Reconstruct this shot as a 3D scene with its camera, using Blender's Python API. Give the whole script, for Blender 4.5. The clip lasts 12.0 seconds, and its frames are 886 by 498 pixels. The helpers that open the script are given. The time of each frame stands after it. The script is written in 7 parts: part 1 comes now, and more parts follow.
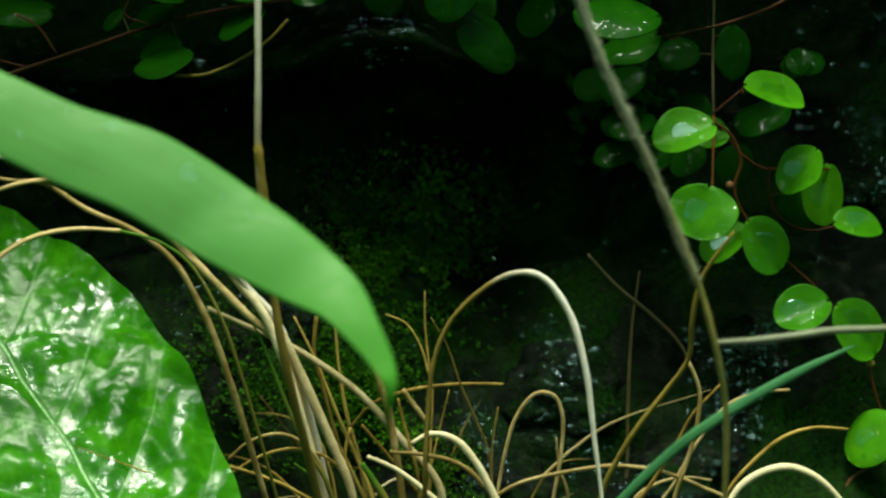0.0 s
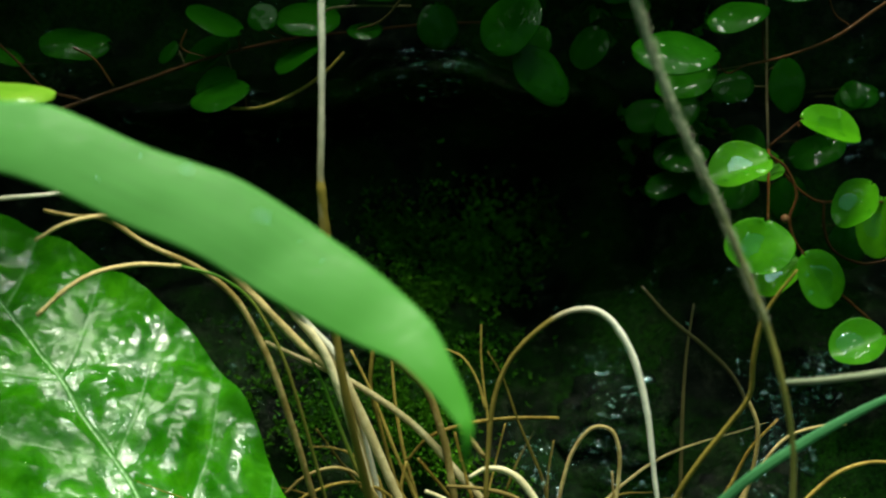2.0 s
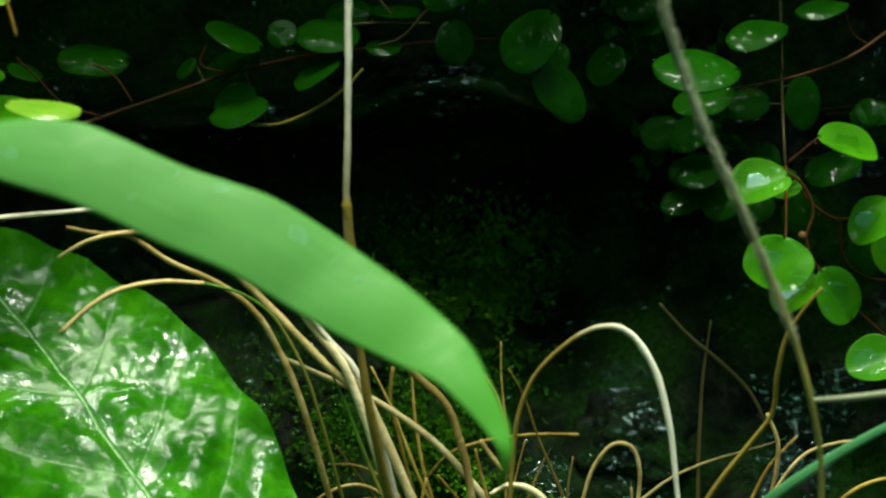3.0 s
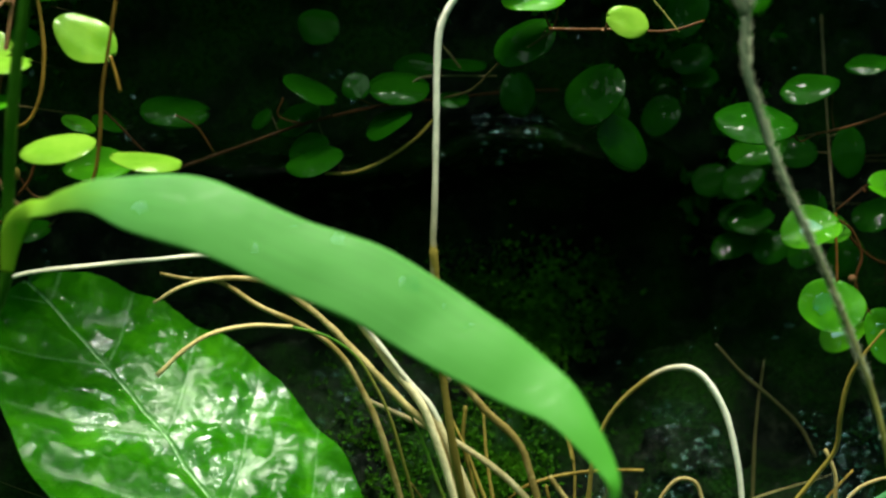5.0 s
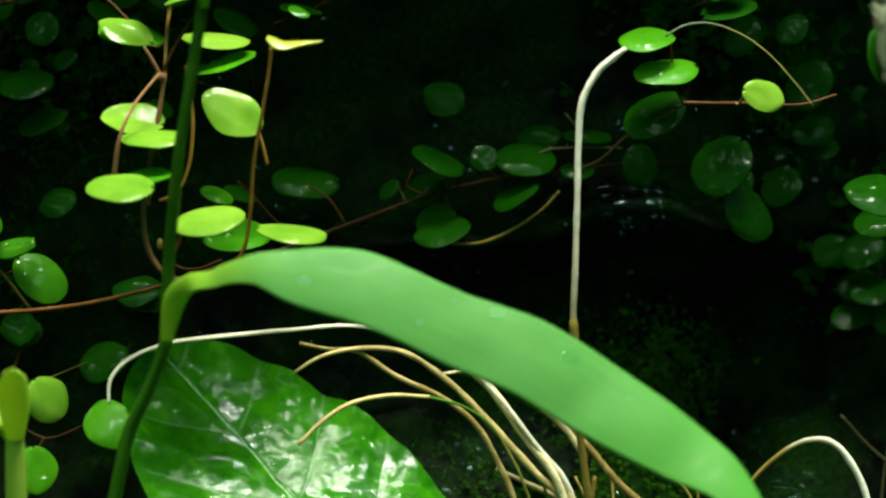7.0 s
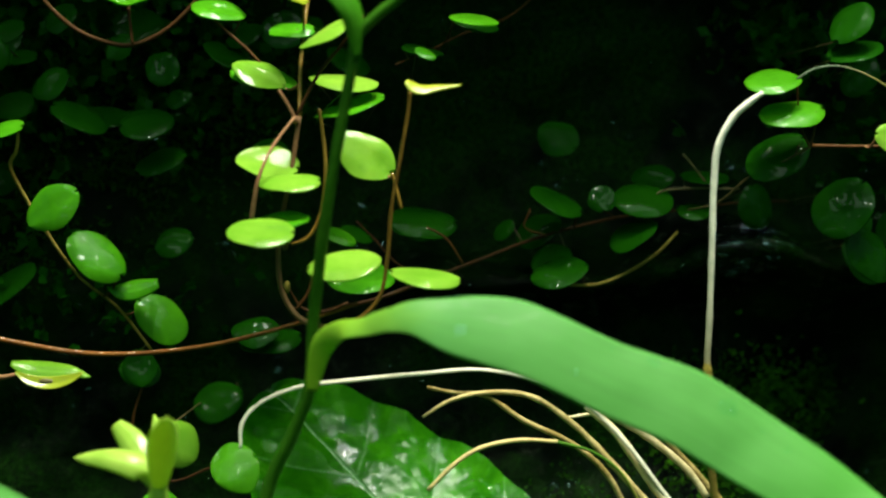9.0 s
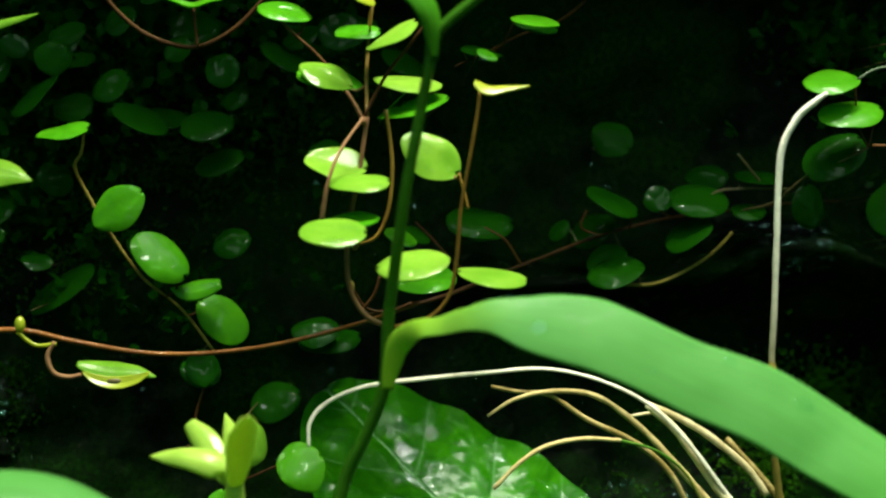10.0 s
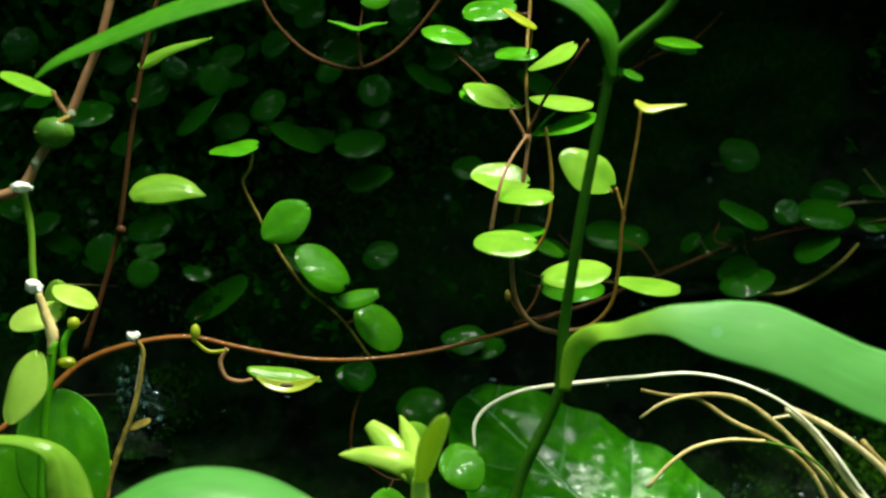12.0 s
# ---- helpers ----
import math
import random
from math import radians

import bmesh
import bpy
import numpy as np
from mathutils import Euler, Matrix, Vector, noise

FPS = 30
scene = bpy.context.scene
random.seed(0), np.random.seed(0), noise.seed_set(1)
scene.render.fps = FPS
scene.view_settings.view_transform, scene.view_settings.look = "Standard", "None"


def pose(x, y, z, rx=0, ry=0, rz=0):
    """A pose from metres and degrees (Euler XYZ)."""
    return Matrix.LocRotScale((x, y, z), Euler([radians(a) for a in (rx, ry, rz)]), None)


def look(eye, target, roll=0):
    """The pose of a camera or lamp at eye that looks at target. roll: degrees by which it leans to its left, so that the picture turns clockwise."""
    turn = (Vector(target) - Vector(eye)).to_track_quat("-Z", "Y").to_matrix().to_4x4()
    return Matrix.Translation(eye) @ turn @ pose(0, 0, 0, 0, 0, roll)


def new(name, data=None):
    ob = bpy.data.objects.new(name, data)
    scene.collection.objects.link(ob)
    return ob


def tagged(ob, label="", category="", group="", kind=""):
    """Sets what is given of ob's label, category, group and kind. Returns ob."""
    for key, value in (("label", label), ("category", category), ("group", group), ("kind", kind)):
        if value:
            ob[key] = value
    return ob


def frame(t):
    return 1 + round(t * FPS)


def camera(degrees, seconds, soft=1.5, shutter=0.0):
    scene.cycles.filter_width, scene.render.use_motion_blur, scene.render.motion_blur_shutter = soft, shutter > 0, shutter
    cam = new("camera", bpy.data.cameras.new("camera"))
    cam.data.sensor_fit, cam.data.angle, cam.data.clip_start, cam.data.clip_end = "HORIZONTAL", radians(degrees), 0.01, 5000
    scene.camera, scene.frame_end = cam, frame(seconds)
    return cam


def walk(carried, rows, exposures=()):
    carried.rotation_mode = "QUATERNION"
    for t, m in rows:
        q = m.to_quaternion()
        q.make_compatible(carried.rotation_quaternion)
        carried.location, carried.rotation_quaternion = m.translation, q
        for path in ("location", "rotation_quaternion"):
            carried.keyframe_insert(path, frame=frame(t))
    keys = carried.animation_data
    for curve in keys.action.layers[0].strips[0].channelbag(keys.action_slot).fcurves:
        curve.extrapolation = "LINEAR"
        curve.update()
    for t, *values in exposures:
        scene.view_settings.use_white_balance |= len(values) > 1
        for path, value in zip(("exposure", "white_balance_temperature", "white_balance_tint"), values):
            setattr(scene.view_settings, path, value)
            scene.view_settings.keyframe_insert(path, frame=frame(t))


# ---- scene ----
# A wet hollow in a mossy bank, close up: creepers hanging over dark rock, a tussock of dry grass, broad leaves in front.
cam = camera(34.0, 12.0, soft=2.3)
cam.data.dof.use_dof = True
cam.data.dof.focus_distance = 0.385
cam.data.dof.aperture_fstop = 10.0
PATH = (
    (0, 0.05430, -0.40655, 0.08665, 84.255, 0.126, -3.729),
    (0.5, 0.05163, -0.40647, 0.08912, 84.216, 0.155, -3.371),
    (1, 0.04984, -0.40669, 0.09078, 84.314, 0.120, -2.994),
    (1.5, 0.04653, -0.40634, 0.09296, 84.318, 0.121, -3.019),
    (2, 0.04144, -0.40528, 0.09439, 84.453, 0.064, -3.388),
    (2.5, 0.03544, -0.40472, 0.09535, 84.642, -0.033, -3.873),
    (2.7, 0.03309, -0.40469, 0.09569, 84.721, -0.059, -4.044),
    (4.3, 0.01438, -0.40934, 0.09860, 85.659, -0.040, -5.034),
    (4.5, 0.01083, -0.41229, 0.09911, 85.808, -0.083, -5.115),
    (5, -0.00060, -0.41888, 0.10095, 86.124, -0.064, -5.651),
    (5.5, -0.01154, -0.42018, 0.10173, 86.660, -0.087, -5.994),
    (6, -0.01879, -0.41969, 0.10262, 87.266, -0.075, -5.647),
    (6.5, -0.02326, -0.42009, 0.10335, 87.857, -0.189, -4.994),
    (7, -0.02722, -0.41992, 0.10400, 88.487, -0.188, -4.237),
    (7.2, -0.02926, -0.42084, 0.10462, 88.672, -0.187, -4.024),
    (8.8, -0.05318, -0.41573, 0.11007, 89.245, -0.435, -3.603),
    (9, -0.05662, -0.41550, 0.10980, 89.287, -0.366, -3.643),
    (9.5, -0.06516, -0.41485, 0.10951, 89.329, -0.286, -3.738),
    (10, -0.07392, -0.41674, 0.10888, 89.416, -0.257, -3.732),
    (10.5, -0.08574, -0.42345, 0.10808, 89.578, -0.225, -3.973),
    (11, -0.09679, -0.42881, 0.10689, 89.849, -0.144, -3.939),
    (11.5, -0.10413, -0.43189, 0.10629, 90.055, -0.110, -3.480),
    (12, -0.11275, -0.43453, 0.10685, 90.136, -0.137, -3.127),
)
walk(cam, [(t, pose(*p)) for t, *p in PATH], exposures=((0, -0.42), (2.5, -0.3), (4.5, -0.04), (7.0, 0.0), (12.0, 0.08)))

# ---- light: two added area lamps, source unseen, and dim light from all round ----
world = bpy.data.worlds.new("world")
scene.world = world
world.use_nodes = True
world.node_tree.nodes["Background"].inputs[0].default_value = (0.3, 0.85, 0.5, 1)
world.node_tree.nodes["Background"].inputs[1].default_value = 0.5
lamp = bpy.data.lights.new("added_key_lamp", "AREA")
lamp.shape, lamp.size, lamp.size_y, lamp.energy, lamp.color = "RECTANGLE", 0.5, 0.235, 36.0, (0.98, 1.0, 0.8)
new("added_key_lamp", lamp).matrix_world = look((0.07, -0.24, 1.0), (0.0, -0.09, 0.06))
# wide lamp added so the wet leaves have a pale source to mirror
soft_lamp = bpy.data.lights.new("added_soft_lamp", "AREA")
soft_lamp.shape, soft_lamp.size, soft_lamp.size_y, soft_lamp.energy, soft_lamp.color = "RECTANGLE", 1.1, 0.62, 5.2, (0.86, 1.0, 0.86)
new("added_soft_lamp", soft_lamp).matrix_world = look((-0.05, -0.62, 1.0), (0.0, -0.08, 0.06))


# ---- materials ----
def nodes_of(name):
    m = bpy.data.materials.new(name)
    m.use_nodes = True
    m.node_tree.nodes.clear()
    return m, m.node_tree.nodes, m.node_tree.links


def noise_node(nd, lk, coord, scale, detail=4.0, rough=0.6, dist=0.0):
    n = nd.new("ShaderNodeTexNoise")
    n.inputs["Scale"].default_value, n.inputs["Detail"].default_value = scale, detail
    n.inputs["Roughness"].default_value, n.inputs["Distortion"].default_value = rough, dist
    lk.new(coord, n.inputs["Vector"])
    return n.outputs["Fac"]


def ramp(nd, lk, fac, *stops):
    r = nd.new("ShaderNodeValToRGB")
    el = r.color_ramp.elements
    while len(el) < len(stops):
        el.new(0.5)
    for e, (p, c) in zip(el, stops):
        e.position, e.color = p, (*c, 1)
    lk.new(fac, r.inputs[0])
    return r.outputs[0]


def math_node(nd, lk, op, a, b):
    n = nd.new("ShaderNodeMath")
    n.operation = op
    for i, v in enumerate((a, b)):
        if isinstance(v, (int, float)):
            n.inputs[i].default_value = v
        else:
            lk.new(v, n.inputs[i])
    return n.outputs[0]


def plant(name, dark, light, through_col, glow=0.28, rough=0.32, coat=0.8, coat_rough=0.04, fine=420.0, bump=0.25, spread=0.3, spec=0.3, ripple=0.5, tail=None, head=None, tip=None, sharp=0.2, patchy=0.0, streaks=0.0, wave=210.0, depth=0.0014):
    """Living or dry plant tissue: mottled colour, wet coat, some light let through."""
    m, nd, lk = nodes_of(name)
    coord = nd.new("ShaderNodeTexCoord").outputs["Object"]
    info = nd.new("ShaderNodeObjectInfo").outputs["Random"]
    broad = noise_node(nd, lk, coord, 130.0, 3.0)
    grain = noise_node(nd, lk, coord, fine, 5.0, 0.65)
    mixed = math_node(nd, lk, "ADD", math_node(nd, lk, "MULTIPLY", broad, 0.65), math_node(nd, lk, "MULTIPLY", grain, 0.35))
    shifted = math_node(nd, lk, "ADD", mixed, math_node(nd, lk, "MULTIPLY", math_node(nd, lk, "SUBTRACT", info, 0.5), spread))
    col = ramp(nd, lk, shifted, (0.5 - sharp, dark), (0.5 + sharp, light))
    if streaks:
        # fine parallel ribs along a long leaf
        run, across, line = nd.new("ShaderNodeAttribute"), nd.new("ShaderNodeAttribute"), nd.new("ShaderNodeCombineXYZ")
        run.attribute_name, across.attribute_name = "along", "across"
        lk.new(math_node(nd, lk, "MULTIPLY", run.outputs["Fac"], 5.0), line.inputs[0])
        lk.new(math_node(nd, lk, "MULTIPLY", across.outputs["Fac"], 9.0), line.inputs[1])
        rib = noise_node(nd, lk, line.outputs[0], 1.0, 4.0, 0.6)
        shade = nd.new("ShaderNodeHueSaturation")
        lk.new(ramp(nd, lk, rib, (0.32, (1 - streaks,) * 3), (0.68, (1, 1, 1))), shade.inputs["Value"])
        lk.new(col, shade.inputs["Color"])
        col = shade.outputs[0]
    if tail or head:
        age = nd.new("ShaderNodeAttribute")
        age.attribute_name = "along"
        mix = nd.new("ShaderNodeMix")
        mix.data_type = "RGBA"
        lk.new(ramp(nd, lk, math_node(nd, lk, "ADD", age.outputs["Fac"], math_node(nd, lk, "MULTIPLY", broad, 0.1)), *(((0.36, (0, 0, 0)), (0.58, (1, 1, 1))) if tail else ((0.1, (1, 1, 1)), (0.32, (0, 0, 0))))), mix.inputs[0])
        lk.new(col, mix.inputs[6])
        mix.inputs[7].default_value = (*(tail or head), 1)
        col = mix.outputs[2]
    if tip:
        mix = nd.new("ShaderNodeMix")
        mix.data_type = "RGBA"
        lk.new(ramp(nd, lk, age.outputs["Fac"], (0.62, (0, 0, 0)), (0.9, (1, 1, 1))), mix.inputs[0])
        lk.new(col, mix.inputs[6])
        mix.inputs[7].default_value = (*tip, 1)
        col = mix.outputs[2]
    p = nd.new("ShaderNodeBsdfPrincipled")
    p.inputs["Specular IOR Level"].default_value = spec
    lk.new(col, p.inputs["Base Color"])
    lk.new(math_node(nd, lk, "ADD", math_node(nd, lk, "MULTIPLY", grain, 0.25), rough - 0.12), p.inputs["Roughness"])
    p.inputs["Coat Weight"].default_value, p.inputs["Coat Roughness"].default_value = coat, coat_rough
    if patchy:
        # the water film breaks into patches, partly dull
        where = noise_node(nd, lk, coord, 150.0, 3.0, 0.5, 0.9)
        lk.new(math_node(nd, lk, "MULTIPLY", ramp(nd, lk, where, (0.46, (0.12, 0.12, 0.12)), (0.5, (1, 1, 1))), coat), p.inputs["Coat Weight"])
        lk.new(math_node(nd, lk, "ADD", ramp(nd, lk, broad, (0.45, (patchy,) * 3), (0.6, (0, 0, 0))), coat_rough), p.inputs["Coat Roughness"])
    b = nd.new("ShaderNodeBump")
    b.inputs["Strength"].default_value, b.inputs["Distance"].default_value = bump, 0.0006
    lk.new(math_node(nd, lk, "ADD", math_node(nd, lk, "MULTIPLY", grain, 0.5), broad), b.inputs["Height"])
    lk.new(b.outputs[0], p.inputs["Normal"])
    film = nd.new("ShaderNodeBump")
    film.inputs["Strength"].default_value, film.inputs["Distance"].default_value = ripple, depth
    lk.new(noise_node(nd, lk, coord, wave, 2.0, 0.45, 0.3), film.inputs["Height"])
    lk.new(film.outputs[0], p.inputs["Coat Normal"])
    tr = nd.new("ShaderNodeBsdfTranslucent")
    tr.inputs[0].default_value = (*through_col, 1)
    mx = nd.new("ShaderNodeMixShader")
    mx.inputs[0].default_value = glow
    lk.new(p.outputs[0], mx.inputs[1])
    lk.new(tr.outputs[0], mx.inputs[2])
    out = nd.new("ShaderNodeOutputMaterial")
    lk.new(mx.outputs[0], out.inputs[0])
    return m


def rock_material(name="shaded_wet_rock", pale=0.75, gloss=0.025, wet=0.16, rugged=0.5):
    m, nd, lk = nodes_of(name)
    coord = nd.new("ShaderNodeTexCoord").outputs["Object"]
    big = noise_node(nd, lk, coord, 28.0, 6.0, 0.6, 0.4)
    mid = noise_node(nd, lk, coord, 140.0, 6.0, 0.65)
    fine = noise_node(nd, lk, coord, 700.0, 4.0, 0.7)
    # stone and moss tones far below wet rock's own: shade is in the colour
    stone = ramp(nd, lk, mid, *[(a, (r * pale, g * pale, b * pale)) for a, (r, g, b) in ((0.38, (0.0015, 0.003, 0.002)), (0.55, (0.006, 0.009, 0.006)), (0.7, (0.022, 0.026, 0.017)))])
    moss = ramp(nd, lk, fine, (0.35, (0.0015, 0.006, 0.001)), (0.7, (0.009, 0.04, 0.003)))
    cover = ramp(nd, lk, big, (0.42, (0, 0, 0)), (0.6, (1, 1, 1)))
    mix = nd.new("ShaderNodeMix")
    mix.data_type = "RGBA"
    lk.new(cover, mix.inputs[0])
    lk.new(stone, mix.inputs[6])
    lk.new(moss, mix.inputs[7])
    p = nd.new("ShaderNodeBsdfPrincipled")
    lk.new(mix.outputs[2], p.inputs["Base Color"])
    lk.new(ramp(nd, lk, mid, (0.35, (wet, wet, wet)), (0.7, (wet * 2, wet * 2, wet * 2))), p.inputs["Roughness"])
    p.inputs["Specular IOR Level"].default_value = gloss
    b = nd.new("ShaderNodeBump")
    b.inputs["Strength"].default_value, b.inputs["Distance"].default_value = 0.8, 0.0016
    lk.new(math_node(nd, lk, "ADD", mid, math_node(nd, lk, "MULTIPLY", fine, rugged)), b.inputs["Height"])
    lk.new(b.outputs[0], p.inputs["Normal"])
    out = nd.new("ShaderNodeOutputMaterial")
    lk.new(p.outputs[0], out.inputs[0])
    return m


def water_material(name="water", mirror=0.1):
    """Clear water: light goes straight through, the skin mirrors."""
    m, nd, lk = nodes_of(name)
    clear, shine = nd.new("ShaderNodeBsdfTransparent"), nd.new("ShaderNodeBsdfGlossy")
    clear.inputs[0].default_value = (0.93, 0.98, 0.95, 1)
    shine.inputs[0].default_value, shine.inputs["Roughness"].default_value = (0.72, 0.92, 1.0, 1), 0.03
    mx = nd.new("ShaderNodeMixShader")
    mx.inputs[0].default_value = mirror
    lk.new(clear.outputs[0], mx.inputs[1])
    lk.new(shine.outputs[0], mx.inputs[2])
    out = nd.new("ShaderNodeOutputMaterial")
    lk.new(mx.outputs[0], out.inputs[0])
    return m


def broad_material():
    """Glossy green leaf, filmed with water in patches that glint where they ruffle, pale along its veins."""
    m, nd, lk = nodes_of("broad_leaf")
    coord = nd.new("ShaderNodeTexCoord").outputs["Object"]
    vein, pool = nd.new("ShaderNodeAttribute"), nd.new("ShaderNodeAttribute")
    vein.attribute_name, pool.attribute_name = "vein", "pool"
    broad = noise_node(nd, lk, coord, 105.0, 6.0, 0.62, 0.7)
    grain = noise_node(nd, lk, coord, 900.0, 4.0, 0.6)
    wet = math_node(nd, lk, "ADD", noise_node(nd, lk, coord, 62.0, 6.0, 0.6, 0.8), pool.outputs["Fac"])
    ruffle = math_node(nd, lk, "ADD", noise_node(nd, lk, coord, 46.0, 3.0, 0.5, 0.6), math_node(nd, lk, "MULTIPLY", pool.outputs["Fac"], 0.5))
    green = ramp(nd, lk, broad, (0.3, (0.008, 0.085, 0.001)), (0.5, (0.021, 0.15, 0.002)), (0.72, (0.05, 0.25, 0.004)))
    film = ramp(nd, lk, wet, (0.5, (0, 0, 0)), (0.525, (1, 1, 1)))
    glint = math_node(nd, lk, "MULTIPLY", ramp(nd, lk, ruffle, (0.515, (0.06, 0.06, 0.06)), (0.575, (1, 1, 1))), film)
    mix = nd.new("ShaderNodeMix")
    mix.data_type = "RGBA"
    lk.new(math_node(nd, lk, "MULTIPLY", vein.outputs["Fac"], ramp(nd, lk, grain, (0.4, (0.4, 0.4, 0.4)), (0.55, (1, 1, 1)))), mix.inputs[0])
    lk.new(green, mix.inputs[6])
    mix.inputs[7].default_value = (0.42, 0.68, 0.36, 1)
    p = nd.new("ShaderNodeBsdfPrincipled")
    lk.new(math_node(nd, lk, "ADD", math_node(nd, lk, "MULTIPLY", film, 0.17), 0.02), p.inputs["Specular IOR Level"])
    lk.new(mix.outputs[2], p.inputs["Base Color"])
    p.inputs["Roughness"].default_value = 0.28
    lk.new(math_node(nd, lk, "ADD", math_node(nd, lk, "MULTIPLY", glint, 1.0), 0.02), p.inputs["Coat Weight"])
    p.inputs["Coat Roughness"].default_value = 0.03
    b = nd.new("ShaderNodeBump")
    b.inputs["Strength"].default_value, b.inputs["Distance"].default_value = 0.35, 0.0008
    lk.new(math_node(nd, lk, "ADD", math_node(nd, lk, "MULTIPLY", grain, 0.4), math_node(nd, lk, "MULTIPLY", noise_node(nd, lk, coord, 420.0, 3.0, 0.5, 0.8), 0.5)), b.inputs["Height"])
    lk.new(b.outputs[0], p.inputs["Normal"])
    skin = nd.new("ShaderNodeBump")
    skin.inputs["Strength"].default_value, skin.inputs["Distance"].default_value = 0.7, 0.0021
    lk.new(math_node(nd, lk, "ADD", noise_node(nd, lk, coord, 115.0, 4.0, 0.58, 1.2), math_node(nd, lk, "MULTIPLY", vein.outputs["Fac"], 0.5)), skin.inputs["Height"])
    lk.new(skin.outputs[0], p.inputs["Coat Normal"])
    tr = nd.new("ShaderNodeBsdfTranslucent")
    tr.inputs[0].default_value = (0.08, 0.4, 0.02, 1)
    mx = nd.new("ShaderNodeMixShader")
    mx.inputs[0].default_value = 0.18
    lk.new(p.outputs[0], mx.inputs[1])
    lk.new(tr.outputs[0], mx.inputs[2])
    out = nd.new("ShaderNodeOutputMaterial")
    lk.new(mx.outputs[0], out.inputs[0])
    return m


YOUNG = plant("young_leaf", (0.1, 0.25, 0.014), (0.205, 0.37, 0.035), (0.26, 0.54, 0.04), glow=0.35, coat=0.25, coat_rough=0.03, spec=0.03, ripple=0.3)
MATURE = plant("mature_leaf", (0.032, 0.185, 0.002), (0.082, 0.34, 0.006), (0.11, 0.47, 0.008), glow=0.4, coat=0.45, coat_rough=0.03, spec=0.1, rough=0.36, ripple=0.9, patchy=0.1, wave=120.0, depth=0.005)
# darkened copy of the mature leaf, shade put into its colour
SHADED = plant("shaded_leaf", (0.004, 0.046, 0.001), (0.011, 0.092, 0.0016), (0.015, 0.165, 0.003), glow=0.4, coat=0.3, coat_rough=0.03, spec=0.02, rough=0.4, ripple=0.8, patchy=0.03, wave=150.0, depth=0.003)
YELLOW = plant("yellow_leaf", (0.2, 0.25, 0.01), (0.32, 0.36, 0.02), (0.55, 0.6, 0.03), glow=0.35, coat=0.4)
LANCE = plant("lance_leaf", (0.064, 0.24, 0.042), (0.09, 0.3, 0.064), (0.21, 0.52, 0.05), glow=0.38, rough=0.55, coat=0.05, coat_rough=0.25, bump=0.1, spread=0.05, spec=0.2, sharp=0.35, head=(0.28, 0.48, 0.02), tip=(0.055, 0.27, 0.02), streaks=0.2)
LANCE_DARK = plant("dark_lance_leaf", (0.02, 0.115, 0.003), (0.045, 0.19, 0.006), (0.07, 0.34, 0.008), glow=0.3, rough=0.45, spec=0.08, coat=0.08, coat_rough=0.2, bump=0.12, spread=0.05)
LANCE_STEM = plant("green_stem", (0.02, 0.085, 0.004), (0.05, 0.16, 0.009), (0.12, 0.34, 0.02), glow=0.2, coat=0.08, spec=0.1)
BUD = plant("bud_leaf", (0.25, 0.42, 0.045), (0.42, 0.58, 0.1), (0.5, 0.68, 0.08), glow=0.4, coat=0.3)
STRAW = plant("dry_straw", (0.215, 0.15, 0.042), (0.56, 0.43, 0.19), (0.5, 0.35, 0.15), glow=0.12, rough=0.6, coat=0.1, coat_rough=0.3, fine=1100.0, spread=0.25, bump=0.7, sharp=0.13, spec=0.12)
PALE = plant("pale_straw", (0.42, 0.33, 0.16), (0.78, 0.67, 0.42), (0.6, 0.5, 0.3), glow=0.12, rough=0.55, coat=0.1, coat_rough=0.3, fine=1100.0, spread=0.25, bump=0.7, sharp=0.14, spec=0.12)
GOLD = plant("golden_straw", (0.13, 0.082, 0.009), (0.48, 0.33, 0.075), (0.4, 0.25, 0.05), glow=0.12, rough=0.6, coat=0.1, coat_rough=0.3, fine=1100.0, bump=0.7, sharp=0.14, spec=0.12)
OLIVE = plant("olive_stalk", (0.07, 0.055, 0.008), (0.23, 0.17, 0.03), (0.25, 0.2, 0.05), glow=0.1, rough=0.6, coat=0.1, fine=1100.0, bump=0.7, sharp=0.14, spec=0.12)
# dim stalk tone: shade of the rearward stems put into the colour
DIM = plant("shaded_stalk", (0.04, 0.03, 0.01), (0.11, 0.085, 0.03), (0.1, 0.07, 0.02), glow=0.05, rough=0.55, coat=0.2, fine=900.0)
BLADE = plant("grass_blade", (0.022, 0.11, 0.04), (0.045, 0.18, 0.065), (0.06, 0.24, 0.06), glow=0.2, rough=0.6, coat=0.05, coat_rough=0.3, fine=900.0, spec=0.12)
GREEN = plant("green_grass", (0.03, 0.1, 0.006), (0.1, 0.24, 0.02), (0.1, 0.35, 0.03), glow=0.2, rough=0.5, coat=0.15, fine=900.0, tail=(0.15, 0.14, 0.025), spec=0.12)
VINE = plant("red_stem", (0.03, 0.012, 0.004), (0.085, 0.034, 0.01), (0.14, 0.04, 0.01), glow=0.06, rough=0.5, coat=0.05, spec=0.08, fine=1200.0)
RUST = plant("rust_stem", (0.11, 0.036, 0.006), (0.28, 0.1, 0.018), (0.25, 0.08, 0.02), glow=0.06, rough=0.5, coat=0.3, spec=0.08, fine=1200.0)
TAN = plant("tan_stem", (0.085, 0.045, 0.006), (0.22, 0.125, 0.018), (0.25, 0.14, 0.02), glow=0.06, rough=0.5, coat=0.3, spec=0.08, fine=1200.0)
